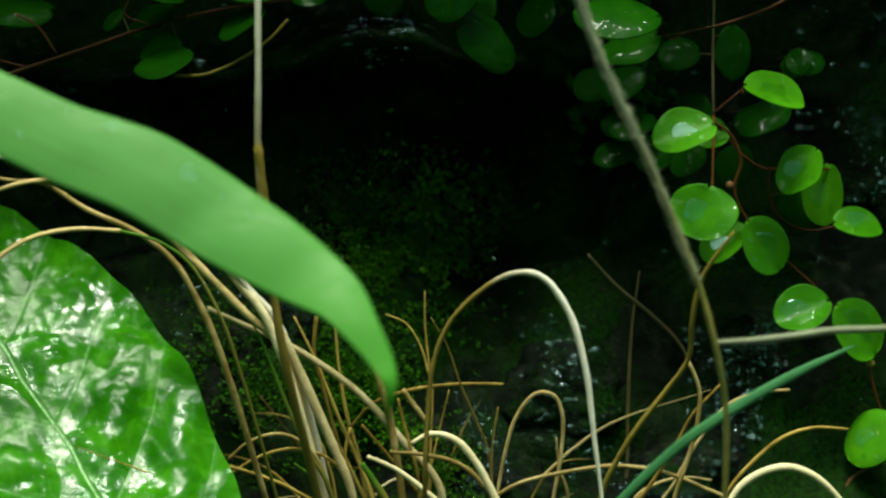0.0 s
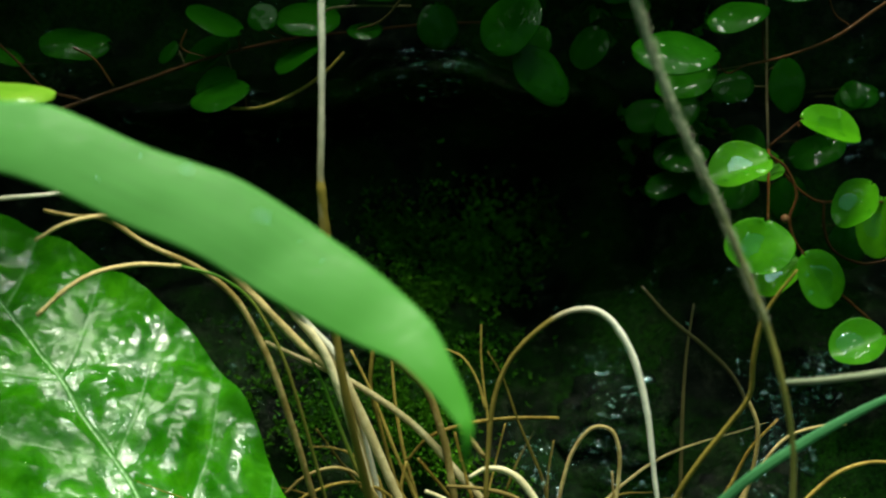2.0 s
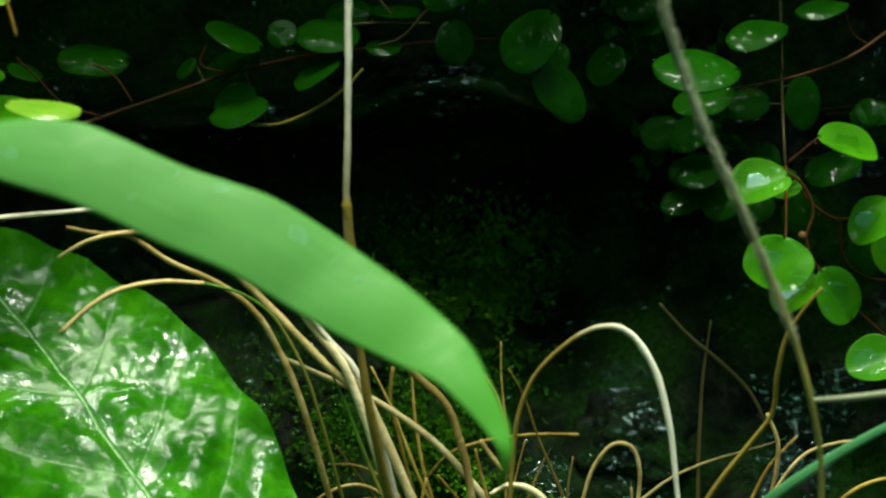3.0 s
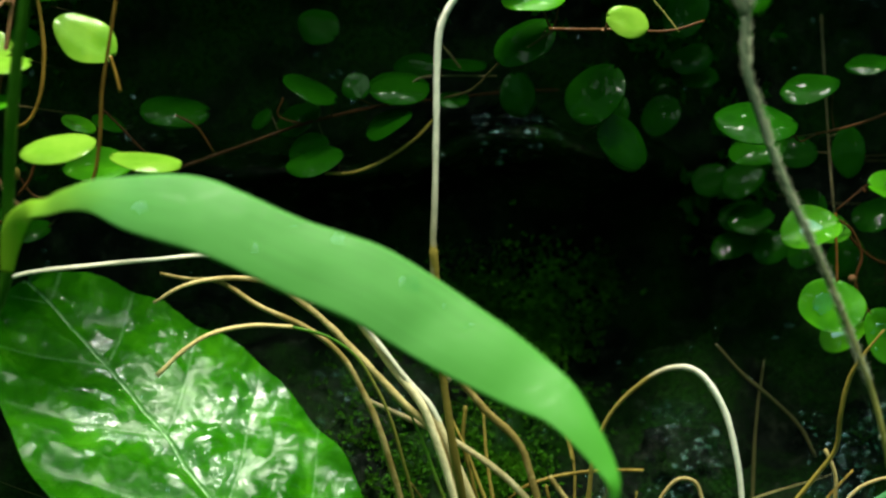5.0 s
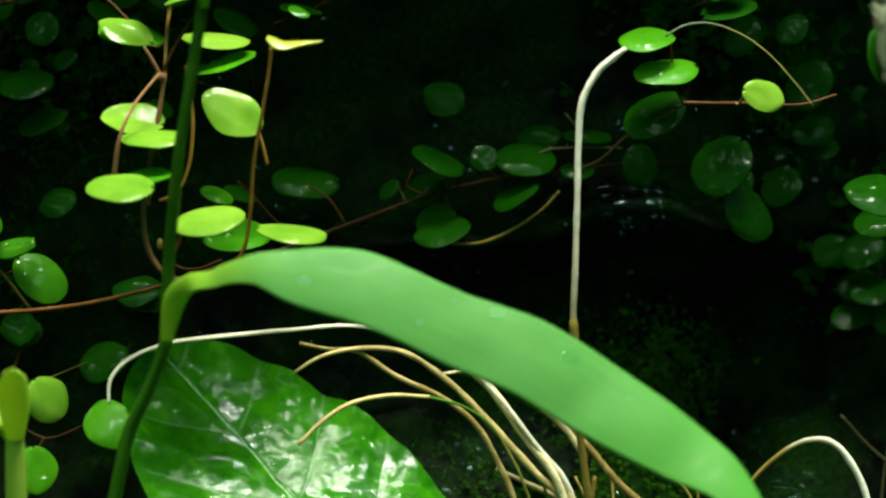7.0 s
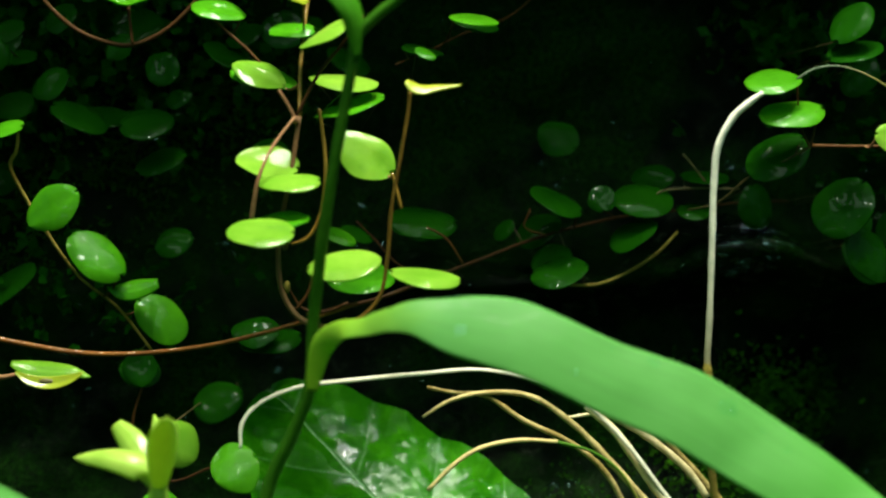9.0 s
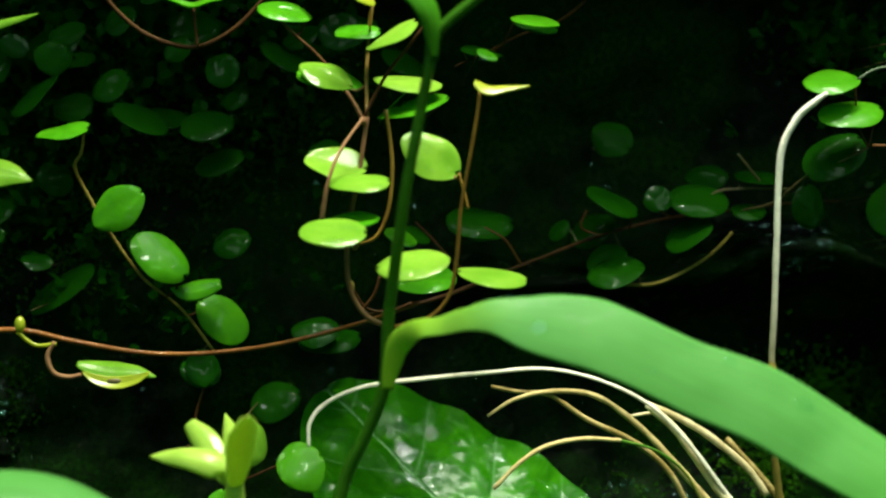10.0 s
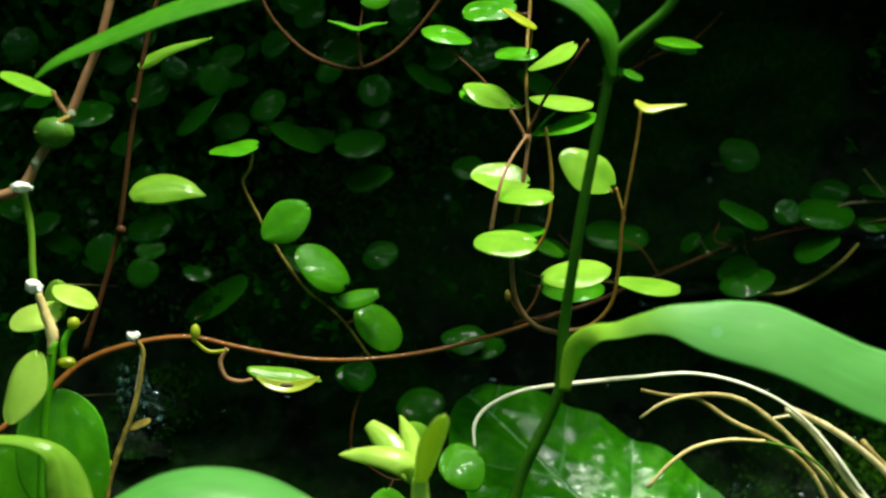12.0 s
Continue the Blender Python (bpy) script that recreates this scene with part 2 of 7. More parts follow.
PINK = plant("pink_stem", (0.12, 0.055, 0.024), (0.27, 0.14, 0.07), (0.4, 0.2, 0.12), glow=0.1, rough=0.5, coat=0.05, spec=0.08, fine=1200.0)
FLUFF = plant("grey_fluff", (0.09, 0.11, 0.065), (0.22, 0.25, 0.16), (0.4, 0.4, 0.3), glow=0.2, rough=0.7, coat=0.0, fine=1500.0)
WHITE = plant("white_fluff", (0.55, 0.55, 0.5), (0.8, 0.8, 0.76), (0.7, 0.7, 0.65), glow=0.2, rough=0.7, coat=0.1, fine=1500.0, bump=0.8)
GREY = plant("grey_stalk", (0.07, 0.1, 0.06), (0.18, 0.23, 0.15), (0.3, 0.3, 0.2), glow=0.1, rough=0.6, coat=0.1, fine=1500.0, bump=0.7, tail=(0.22, 0.2, 0.05), spec=0.12)
MOSS = plant("moss", (0.008, 0.045, 0.002), (0.045, 0.16, 0.006), (0.07, 0.22, 0.007), glow=0.25, rough=0.55, coat=0.06, spec=0.05, fine=700.0)
FRESH = plant("fresh_moss", (0.03, 0.12, 0.005), (0.13, 0.36, 0.015), (0.12, 0.36, 0.012), glow=0.3, rough=0.5, coat=0.15, spec=0.05, fine=700.0)
AGED = plant("aged_straw", (0.74, 0.68, 0.56), (0.9, 0.86, 0.76), (0.5, 0.35, 0.15), glow=0.12, rough=0.45, coat=0.3, coat_rough=0.15, fine=900.0, spread=0.1, tail=(0.16, 0.12, 0.024), bump=0.7, spec=0.12)
BLEACHED = plant("bleached_straw", (0.42, 0.38, 0.28), (0.72, 0.68, 0.55), (0.6, 0.5, 0.3), glow=0.12, rough=0.55, coat=0.1, coat_rough=0.3, fine=1100.0, spread=0.15, bump=0.7, sharp=0.14, spec=0.12)
STONE = rock_material("wet_stone", 0.9, 0.12, 0.06, 1.6)
SHADED_ROCK, WATER, DEW, BROAD = rock_material(), water_material(), water_material("dew", 0.03), broad_material()
ORIGIN = {}


# ---- builders ----
def thing(name, at, label, category, group=""):
    ob = tagged(new(name), label, category, group)
    ob.location = at
    ORIGIN[ob.name] = Vector(at)
    return ob


def part(name, verts, faces, material, parent, label="", smooth=True):
    """One mesh object of world points under a thing or a part."""
    top = parent
    while top.parent:
        top = top.parent
    o = ORIGIN[top.name]
    me = bpy.data.meshes.new(name)
    me.from_pydata([tuple(Vector(v) - o) for v in verts], [], faces)
    me.materials.append(material)
    for f in me.polygons:
        f.use_smooth = smooth
    me.update()
    ob = new(name, me)
    ob.parent = parent
    if label:
        ob["label"] = label
    return ob


def glide(points, steps):
    """A smooth line through the points (centripetal Catmull-Rom), with steps pieces between each two."""
    p = [Vector(q) for q in points]
    p = [2 * p[0] - p[1]] + p + [2 * p[-1] - p[-2]]
    out = []
    for i in range(1, len(p) - 2):
        a, b, c, d = p[i - 1 : i + 3]
        ta = 0.0
        tb = ta + (b - a).length ** 0.5
        tc = tb + (c - b).length ** 0.5
        td = tc + (d - c).length ** 0.5
        for k in range(steps + (i == len(p) - 3)):
            t = tb + (tc - tb) * k / steps
            q = a * ((tb - t) / (tb - ta)) + b * ((t - ta) / (tb - ta))
            r = b * ((tc - t) / (tc - tb)) + c * ((t - tb) / (tc - tb))
            u = c * ((td - t) / (td - tc)) + d * ((t - tc) / (td - tc))
            v = q * ((tc - t) / (tc - ta)) + r * ((t - ta) / (tc - ta))
            w = r * ((td - t) / (td - tb)) + u * ((t - tb) / (td - tb))
            out.append(v * ((tc - t) / (tc - tb)) + w * ((t - tb) / (tc - tb)))
    return out


def along(values, n):
    """n values in metres spread evenly over a short profile in millimetres."""
    return [float(v) / 1000 for v in np.interp(np.linspace(0, 1, n), np.linspace(0, 1, len(values)), values)]


def tube(name, parent, material, points, radii, flat=1.0, sides=8, label="", rough=0.0, steps=6):
    """A stem along a line; radii in millimetres from start to end; flat squeezes it like a blade of grass."""
    line = glide(points, steps)
    n = len(line)
    r = along(radii, n)
    rnd = random.Random(len(bpy.data.meshes))
    verts, faces = [], []
    side = Vector((0, -1, 0))
    for i, q in enumerate(line):
        ahead = (line[min(i + 1, n - 1)] - line[max(i - 1, 0)]).normalized()
        side = (side - ahead * side.dot(ahead)).normalized()
        up = ahead.cross(side)
        swell = 1 + rnd.uniform(-1, 1) * rough
        for k in range(sides):
            a = 2 * math.pi * k / sides
            verts.append(q + r[i] * swell * (math.cos(a) * flat * side + math.sin(a) * up * (1 + rough * rnd.uniform(-1, 1))))
    for i in range(n - 1):
        for k in range(sides):
            a, b = i * sides + k, i * sides + (k + 1) % sides
            faces.append((a, b, b + sides, a + sides))
    faces.append(tuple(range(sides))[::-1])
    faces.append(tuple(range((n - 1) * sides, n * sides)))
    ob = part(name, verts, faces, material, parent, label)
    ob.data.attributes.new("along", "FLOAT", "POINT").data.foreach_set("value", [i / (n - 1) for i in range(n) for _ in range(sides)])
    return ob


def sheet(name, parent, material, rows, thick, label=""):
    """A closed thin leaf from rows of (point, normal): full in the middle, thin at the rim."""
    nu, nv = len(rows), len(rows[0])
    verts = [p for row in rows for p, _ in row]
    under = {}
    for i in range(1, nu - 1):
        for j in range(1, nv - 1):
            p, n = rows[i][j]
            under[i, j] = len(verts)
            verts.append(p - n * thick)
    faces = []
    for i in range(nu - 1):
        for j in range(nv - 1):
            q = [(i, j), (i + 1, j), (i + 1, j + 1), (i, j + 1)]
            faces.append([a * nv + b for a, b in q])
            faces.append([under.get(k, k[0] * nv + k[1]) for k in q][::-1])
    return part(name, verts, faces, material, parent, label)


def leaf(parent, material, base, tip, normal, width, cup=0.12, bend=0.12, pointed=0.0, label="", name="leaf"):
    """A round creeper leaf: base to tip in metres, the way it faces, its width; cup lifts the rim, bend curls the tip down."""
    rnd = random.Random(len(bpy.data.meshes) * 7 + 3)
    b, t, n = Vector(base), Vector(tip), Vector(normal)
    axis = t - b
    long = axis.length
    axis.normalize()
    n = (n - axis * n.dot(axis)).normalized()
    side = axis.cross(n)
    nu, nv = 15, 11
    phase, wave = rnd.uniform(0, 6), rnd.uniform(0.01, 0.035)
    cup = 0.8 * cup + rnd.uniform(-0.03, 0.07)
    crease, lobe = rnd.uniform(0.015, 0.06), rnd.uniform(0.02, 0.055)
    full, pointed = rnd.uniform(1.95, 2.55), pointed + rnd.uniform(0.0, 0.4)
    bend = 0.7 * bend + rnd.uniform(-0.04, 0.04)
    rows = []
    for i in range(nu):
        u = 0.5 - 0.5 * math.cos(math.pi * (0.02 + 0.96 * i / (nu - 1)))
        half = width / 2 * 1.02 * (1 - abs(2 * u - 1) ** full) ** 0.5 * (1 - pointed * max(0, u - 0.45))
        row = []
        for j in range(nv):
            v = -1 + 2 * j / (nv - 1)
            v = math.sin(v * math.pi / 2)
            lift = cup * width * (v * v - 0.2) * (half / width * 2) - bend * long * (u * u)
            lift -= 0.025 * width * (v ** 4 * half / width * 2 + abs(2 * u - 1) ** 5)
            lift += wave * width * math.sin(phase + 5 * u + 2.5 * v) * abs(v)
            lift -= crease * width * math.exp(-((v / 0.2) ** 2)) * (1 - u * u) * min(1, 6 * u)
            back = -0.07 * long * (1 - u) ** 7 * abs(v)
            row.append((b + axis * (u * long + back) + side * (half * v * (1 + lobe * math.sin(phase + 7 * u + 1.7 * (v > 0)))) + n * lift, n))
        rows.append(row)
    return sheet(name, parent, material, rows, 0.00035, label)


def blade(name, parent, material, spine, widths, normal, cup=0.1, thick=0.0005, label="", groove=0.03, nv=13, steps=8):
    """A long leaf along a spine; widths in millimetres from base to tip."""
    line = glide(spine, steps)
    n = len(line)
    w = along(widths, n)
    for _ in range(8):
        w = [w[0]] + [(w[i - 1] + 2 * w[i] + w[i + 1]) / 4 for i in range(1, n - 1)] + [w[-1]]
    rows = []
    for i, q in enumerate(line):
        ahead = (line[min(i + 1, n - 1)] - line[max(i - 1, 0)]).normalized()
        nor = Vector(normal)
        nor = (nor - ahead * nor.dot(ahead)).normalized()
        side = ahead.cross(nor)
        row = []
        for j in range(nv):
            v = -1 + 2 * j / (nv - 1)
            lift = -cup * w[i] * v * v - groove * w[i] * math.exp(-((v / 0.1) ** 2)) + 0.003 * w[i] * math.sin(2.2 * i / steps + 3 * v)
            row.append((q + side * (w[i] / 2 * v) + nor * lift, nor))
        rows.append(row)
    ob = sheet(name, parent, material, rows, thick, label)
    place = [i / (n - 1) for i in range(n) for _ in range(nv)] + [i / (n - 1) for i in range(1, n - 1) for _ in range(nv - 2)]
    ob.data.attributes.new("along", "FLOAT", "POINT").data.foreach_set("value", place)
    wide = [-1 + 2 * j / (nv - 1) for j in range(nv)]
    ob.data.attributes.new("across", "FLOAT", "POINT").data.foreach_set("value", wide * n + wide[1:-1] * (n - 2))
    return ob


def petiole(blade_ob, base, to, material, r=0.3, droop=0.5):
    """The thin stalk of a leaf, from its base to the stem or rock that carries it."""
    a, b = Vector(base), Vector(to)
    sag = Vector((0, 0.25, -0.35)) * (b - a).length * droop
    tube("petiole", blade_ob, material, (a, (a + b) / 2 + sag, b), (r, r, r * 1.2), sides=6, steps=4)
    return blade_ob


def bead(name, parent, material, at, r, squash=(1, 1, 1), label="", rough=0.0):
    """A drop, bud or fluffy knob of radius r in millimetres."""
    bm = bmesh.new()
    bmesh.ops.create_icosphere(bm, subdivisions=3, radius=r / 1000)
    rnd = random.Random(len(bpy.data.meshes))
    for v in bm.verts:
        s = 1 + rough * (noise.noise(v.co * 1400) + rnd.uniform(-0.12, 0.12))
        v.co = Vector((v.co.x * squash[0], v.co.y * squash[1], v.co.z * squash[2])) * s + Vector(at)
    verts, faces = [v.co.copy() for v in bm.verts], [[v.index for v in f.verts] for f in bm.faces]
    bm.free()
    return part(name, verts, faces, material, parent, label)


def drop(parent, on, x, z, r, flat=0.45, water=None):
    """A water drop of r millimetres resting on a part, where a level line along y at (x, z) meets it."""
    o = ORIGIN[parent.name]
    parent = on
    hit, place, nor, _ = on.ray_cast(Vector((x, -0.35, z)) - o, (0, 1, 0))
    if not hit:
        return None
    turn = Vector((0, 0, 1)).rotation_difference(nor).to_matrix()
    rnd = random.Random(int(x * 1e5))
    bm = bmesh.new()
    bmesh.ops.create_icosphere(bm, subdivisions=3, radius=r / 1000)
    for v in bm.verts:
        k = 1 + 0.3 * noise.noise(v.co * (0.9 / r * 1000) + Vector((x, z, 0)) * 900)
        v.co = turn @ Vector((v.co.x * k, v.co.y * k * 0.9, max(v.co.z, -0.1 * r / 1000) * flat)) + place + o
    verts, faces = [v.co.copy() for v in bm.verts], [[v.index for v in f.verts] for f in bm.faces]
    bm.free()
    return part("water_drop", verts, faces, water or DEW, parent, "clear water drop")


def wet_leaves(plant_ob, material, seed):
    """Water lying on the leaves of one age: a spread-out film and a bead or two on each."""
    rnd = random.Random(seed)
    o = ORIGIN[plant_ob.name]
    for ob in [c for c in plant_ob.children if c.data and c.name.startswith("leaf") and c.data.materials[0] == material]:
        pts = [v.co for v in ob.data.vertices]
        mid = sum(pts, Vector()) / len(pts) + o
        span = max((p + o - mid).length for p in pts)
        drop(plant_ob, ob, mid.x + rnd.uniform(-0.2, 0.1) * span, mid.z + rnd.uniform(-0.05, 0.2) * span, span * 430 * rnd.uniform(0.8, 1.1), 0.3, WATER)
        for _ in range(2):
            drop(plant_ob, ob, mid.x + rnd.uniform(-0.5, 0.5) * span, mid.z + rnd.uniform(-0.45, 0.3) * span, span * 110 * rnd.uniform(0.7, 1.3), 0.45, WATER)


def fluff(parent, start, end, reach, count):
    """Fine pale bristles round a seed head, leaning towards its tip."""
    rnd = random.Random(11)
    a, b = Vector(start), Vector(end)
    ahead = (a - b).normalized()
    verts, faces = [], []
    for _ in range(count):
        q = a.lerp(b, rnd.random())
        out = Vector((rnd.uniform(-1, 1), rnd.uniform(-1, 1), rnd.uniform(-1, 1)))
        out = (out - ahead * out.dot(ahead)).normalized()
        tip = q + out * reach * rnd.uniform(0.6, 1.1) + ahead * reach * rnd.uniform(0.4, 1.4)
        s = ahead.cross(out) * min(0.00022, reach * 0.07)
        k = len(verts)
        verts += [q + s, q - s, q + out * 0.0003, tip]
        faces += [(k, k + 1, k + 3), (k + 1, k + 2, k + 3), (k + 2, k, k + 3)]
    return part("bristles", verts, faces, FLUFF, parent, "pale grey bristles")


def thin_straws(parent, count, seed):
    """Fine dry stems fanning out of the heart of the tussock, bent by their own weight."""
    rnd = random.Random(seed)
    o = ORIGIN[parent.name]
    for _ in range(count):
        x, y = o.x + rnd.gauss(0, 0.012), rnd.uniform(-0.035, -0.005)
        lean, tall = rnd.gauss(-0.45, 0.4), rnd.uniform(0.05, 0.1)
        droop = rnd.uniform(0.0, 0.02) * (1 if lean > 0 else -1)
        a = Vector((x, y, -0.095))
        b = a + Vector((lean * tall * 0.35, rnd.uniform(-0.006, 0.006), tall * 0.5))
        c = a + Vector((lean * tall * 0.9 + droop * 0.5, rnd.uniform(-0.01, 0.01), tall * 0.9))
        d = a + Vector((lean * tall * 1.3 + droop * 1.4, rnd.uniform(-0.012, 0.012), tall * rnd.uniform(0.85, 1.1)))
        tube("straw", parent, rnd.choice((GOLD, GOLD, STRAW, PALE, OLIVE, DIM)), (a, b, c, d), (0.7, 0.55, 0.4, 0.05), flat=0.6, sides=6)


# ---- the bank: wet rock wall sloping out at its foot, an added shading brow above, and the ground ----
def bank():
    # profile: ground, foot of the slope, hollow, wall, underside of the unseen shading brow, its lip, top, back
    prof = ((-0.74, -0.13), (-0.14, -0.125), (-0.045, -0.07), (-0.004, -0.02), (0.008, 0.02), (0.03, 0.045), (0.04, 0.075), (0.046, 0.1), (0.052, 0.14), (0.05, 0.18), (0.03, 0.215), (-0.015, 0.232), (-0.05, 0.25), (-0.045, 0.3), (0.1, 0.36), (0.4, 0.4), (0.75, 0.38), (0.76, -0.18))
    nx = 280
    ny = 17 * 13 + 1
    verts = []
    for j in range(ny):
        k = j / 13
        a = min(int(k), len(prof) - 2)
        f = k - a
        y0 = prof[a][0] * (1 - f) + prof[a + 1][0] * f
        z0 = prof[a][1] * (1 - f) + prof[a + 1][1] * f
        for i in range(nx):
            side = -1 + 2 * i / (nx - 1)
            x = 0.03 + 0.5 * side + 1.6 * side ** 15
            y, z = y0, z0
            q = Vector((x, y, z))
            amp = 0.010 if a < 10 else 0.006
            d = noise.fractal(q * 14, 1.0, 2.0, 5) * amp + noise.ridged_multi_fractal(q * 45, 1.0, 2.0, 4, 1.0, 2.0) * 0.0025
            if 3 <= a < 10:
                # a dripping ledge across the hollow, and the deep hole beside it
                reach = 1 / (1 + math.exp((abs(x - 0.04) - 0.078) / 0.006))
                high = 0.097 + 0.008 * math.exp(-(((x - 0.058) / 0.022) ** 2)) + 0.003 * noise.noise((x * 60, 0.0, 4.0))
                drop_back = (z - high) / (0.011 if z < high else 0.006)
                y -= 0.036 * reach * math.exp(-drop_back * drop_back)
                y += 0.035 * math.exp(-(((x + 0.105) / 0.05) ** 2) - ((z - 0.02) / 0.032) ** 2)
                y += 0.04 * math.exp(-(((x - 0.112) / 0.036) ** 2) - ((z - 0.05) / 0.034) ** 2)
            verts.append((x, y - d, z + 0.5 * d))
    faces = [(j * nx + i, j * nx + i + 1, (j + 1) * nx + i + 1, (j + 1) * nx + i) for j in range(ny - 1) for i in range(nx - 1)]
    faces += [tuple(j * nx for j in range(ny)), tuple(j * nx + nx - 1 for j in range(ny - 1, -1, -1))]
    me = bpy.data.meshes.new("backdrop")
    me.from_pydata(verts, [], faces)
    me.materials.append(SHADED_ROCK)
    for f in me.polygons:
        f.use_smooth = len(f.vertices) == 4
    me.update()
    return tagged(new("rock_bank", me), "wet rock bank with moss, shade in its black colour, under an added unseen brow", "rock bank", kind="structure")


BANK = bank()
bpy.context.view_layer.update()


def soil():
    n = 160
    line = [math.copysign(abs(k) + 60 * abs(k) ** 8, k) for k in (-1 + 2 * i / (n - 1) for i in range(n))]
    verts = [(x, y, -0.16 + 0.02 * noise.fractal((x * 4, y * 4, 0.0), 1.0, 2.0, 4)) for y in line for x in line]
    faces = [(j * n + i, j * n + i + 1, (j + 1) * n + i + 1, (j + 1) * n + i) for j in range(n - 1) for i in range(n - 1)]
    me = bpy.data.meshes.new("ground")
    me.from_pydata(verts, [], faces)
    me.materials.append(SHADED_ROCK)
    me.update()
    return tagged(new("ground", me), "wet soil ground in front of the rock bank, shade in its dark colour", "ground", kind="structure")


soil()


def on_bank(x, z):
    """The place on the rock face straight behind (x, z), and its normal."""
    hit, place, nor, _ = BANK.ray_cast((x, -0.6, z), (0, 1, 0))
    return (place, nor) if hit else (Vector((x, 0.1, z)), Vector((0, -1, 0)))


STONES = []


def stone(x, z, out, r, seed):
    """A rough wet stone set in the bank, standing out of it by a given depth."""
    rnd = random.Random(seed)
    place, _ = on_bank(x, z)
    bm = bmesh.new()
    bmesh.ops.create_icosphere(bm, subdivisions=5, radius=1)
    sx, sy, sz = r * rnd.uniform(0.9, 1.4), r * rnd.uniform(0.7, 1.0), r * rnd.uniform(0.7, 1.0)
    for v in bm.verts:
        q = v.co.copy()
        k = 1 + 0.3 * noise.fractal(q * 1.6 + Vector((seed, 0, 0)), 1.0, 2.0, 5) + 0.05 * noise.noise(q * 14)
        v.co = Vector((q.x * sx, q.y * sy, q.z * sz)) * k
    me = bpy.data.meshes.new("stone")
    bm.to_mesh(me)
    bm.free()
    for f in me.polygons:
        f.use_smooth = True
    me.materials.append(STONE)
    ob = tagged(new("stone", me), "rough dark wet stone set in the mossy bank", "stone", "stones in the bank")
    ob.location = (x, place.y - out + sy, z)
    STONES.append(ob)
    return ob


def moss_patch(x, z, wide, high, count, size, seed, leafy=False, fresh=False):
    """A cushion of moss: many small pointed leaves standing off the rock."""
    rnd = random.Random(seed)
    verts, faces = [], []
    for _ in range(count):
        px, pz = rnd.gauss(x, wide / 2), rnd.gauss(z, high / 2)
        if noise.noise((px * 90, pz * 90, seed)) < -0.12:
            continue
        place, nor = on_bank(px, pz)
        stalk = (nor + Vector((rnd.uniform(-1, 1), rnd.uniform(-0.7, 0.3), rnd.uniform(-0.5, 1.0))) * 0.8).normalized()
        q = place + stalk * rnd.uniform(0, 0.03 if leafy else 0.005)
        for _ in range(3):
            d = (stalk + Vector((rnd.uniform(-1, 1), rnd.uniform(-1, 1), rnd.uniform(-1, 1)))).normalized() * size * rnd.uniform(0.6, 1.4)
            s = d.cross(Vector((rnd.uniform(-1, 1), rnd.uniform(-1, 1), rnd.uniform(-1, 1)))).normalized() * size * (0.4 if leafy else 0.28)
            k = len(verts)
            verts += [q, q + d * 0.5 + s, q + d, q + d * 0.5 - s]
            faces.append((k, k + 1, k + 2, k + 3))
    me = bpy.data.meshes.new("moss")
    me.from_pydata([tuple(v) for v in verts], [], faces)
    # undergrowth takes the leaf colour that already holds the shade
    me.materials.append(SHADED if leafy else FRESH if fresh else MOSS)
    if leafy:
        return tagged(new("undergrowth", me), "small leaves crowding the rock, shade in their dark green colour", "undergrowth", kind="stuff")
    if fresh:
        return tagged(new("moss", me), "tuft of bright yellow-green moss on the wet rock", "moss", kind="stuff")
    return tagged(new("moss", me), "damp dark green moss growing on the rock", "moss", kind="stuff")


def wet_beads(count, x0, x1, z0, z1, seed):
    """Beads of water clinging to the rock."""
    rnd = random.Random(seed)
    bm = bmesh.new()
    bmesh.ops.create_icosphere(bm, subdivisions=2, radius=1)
    ball, tris = [v.co.copy() for v in bm.verts], [[v.index for v in f.verts] for f in bm.faces]
    bm.free()
    verts, faces = [], []
    for _ in range(count):
        x, z = rnd.uniform(x0, x1), rnd.uniform(z0, z1)
        if noise.noise((x * 40, z * 40, seed)) < 0.05:
            continue
        place, _ = on_bank(x, z)
        for rock in STONES:
            hit, spot, _, _ = rock.ray_cast(Vector((x, -0.6, z)) - rock.location, (0, 1, 0))
            if hit and spot.y + rock.location.y < place.y:
                place = spot + rock.location
        r, wide = rnd.choice((0.0002, 0.00025, 0.0003, 0.0004, 0.0006, 0.0009)) * rnd.uniform(0.8, 1.3), rnd.uniform(0.6, 1.8)
        tilt = Vector((rnd.gauss(0, 0.3), -0.86 + rnd.gauss(0, 0.2), 0.5 + rnd.gauss(0, 0.25)))
        turn = Vector((0, 0, 1)).rotation_difference(tilt).to_matrix()
        k = len(verts)
        verts += [place + turn @ Vector((v.x * r * wide, v.y * r, v.z * r * 0.35)) for v in ball]
        faces += [[k + a for a in f] for f in tris]
    me = bpy.data.meshes.new("water_beads")
    me.from_pydata(verts, [], faces)
    for f in me.polygons:
        f.use_smooth = True
    me.materials.append(WATER)
    return tagged(new("water_beads", me), "beads of water clinging to the wet darkened rock", "water", kind="stuff")


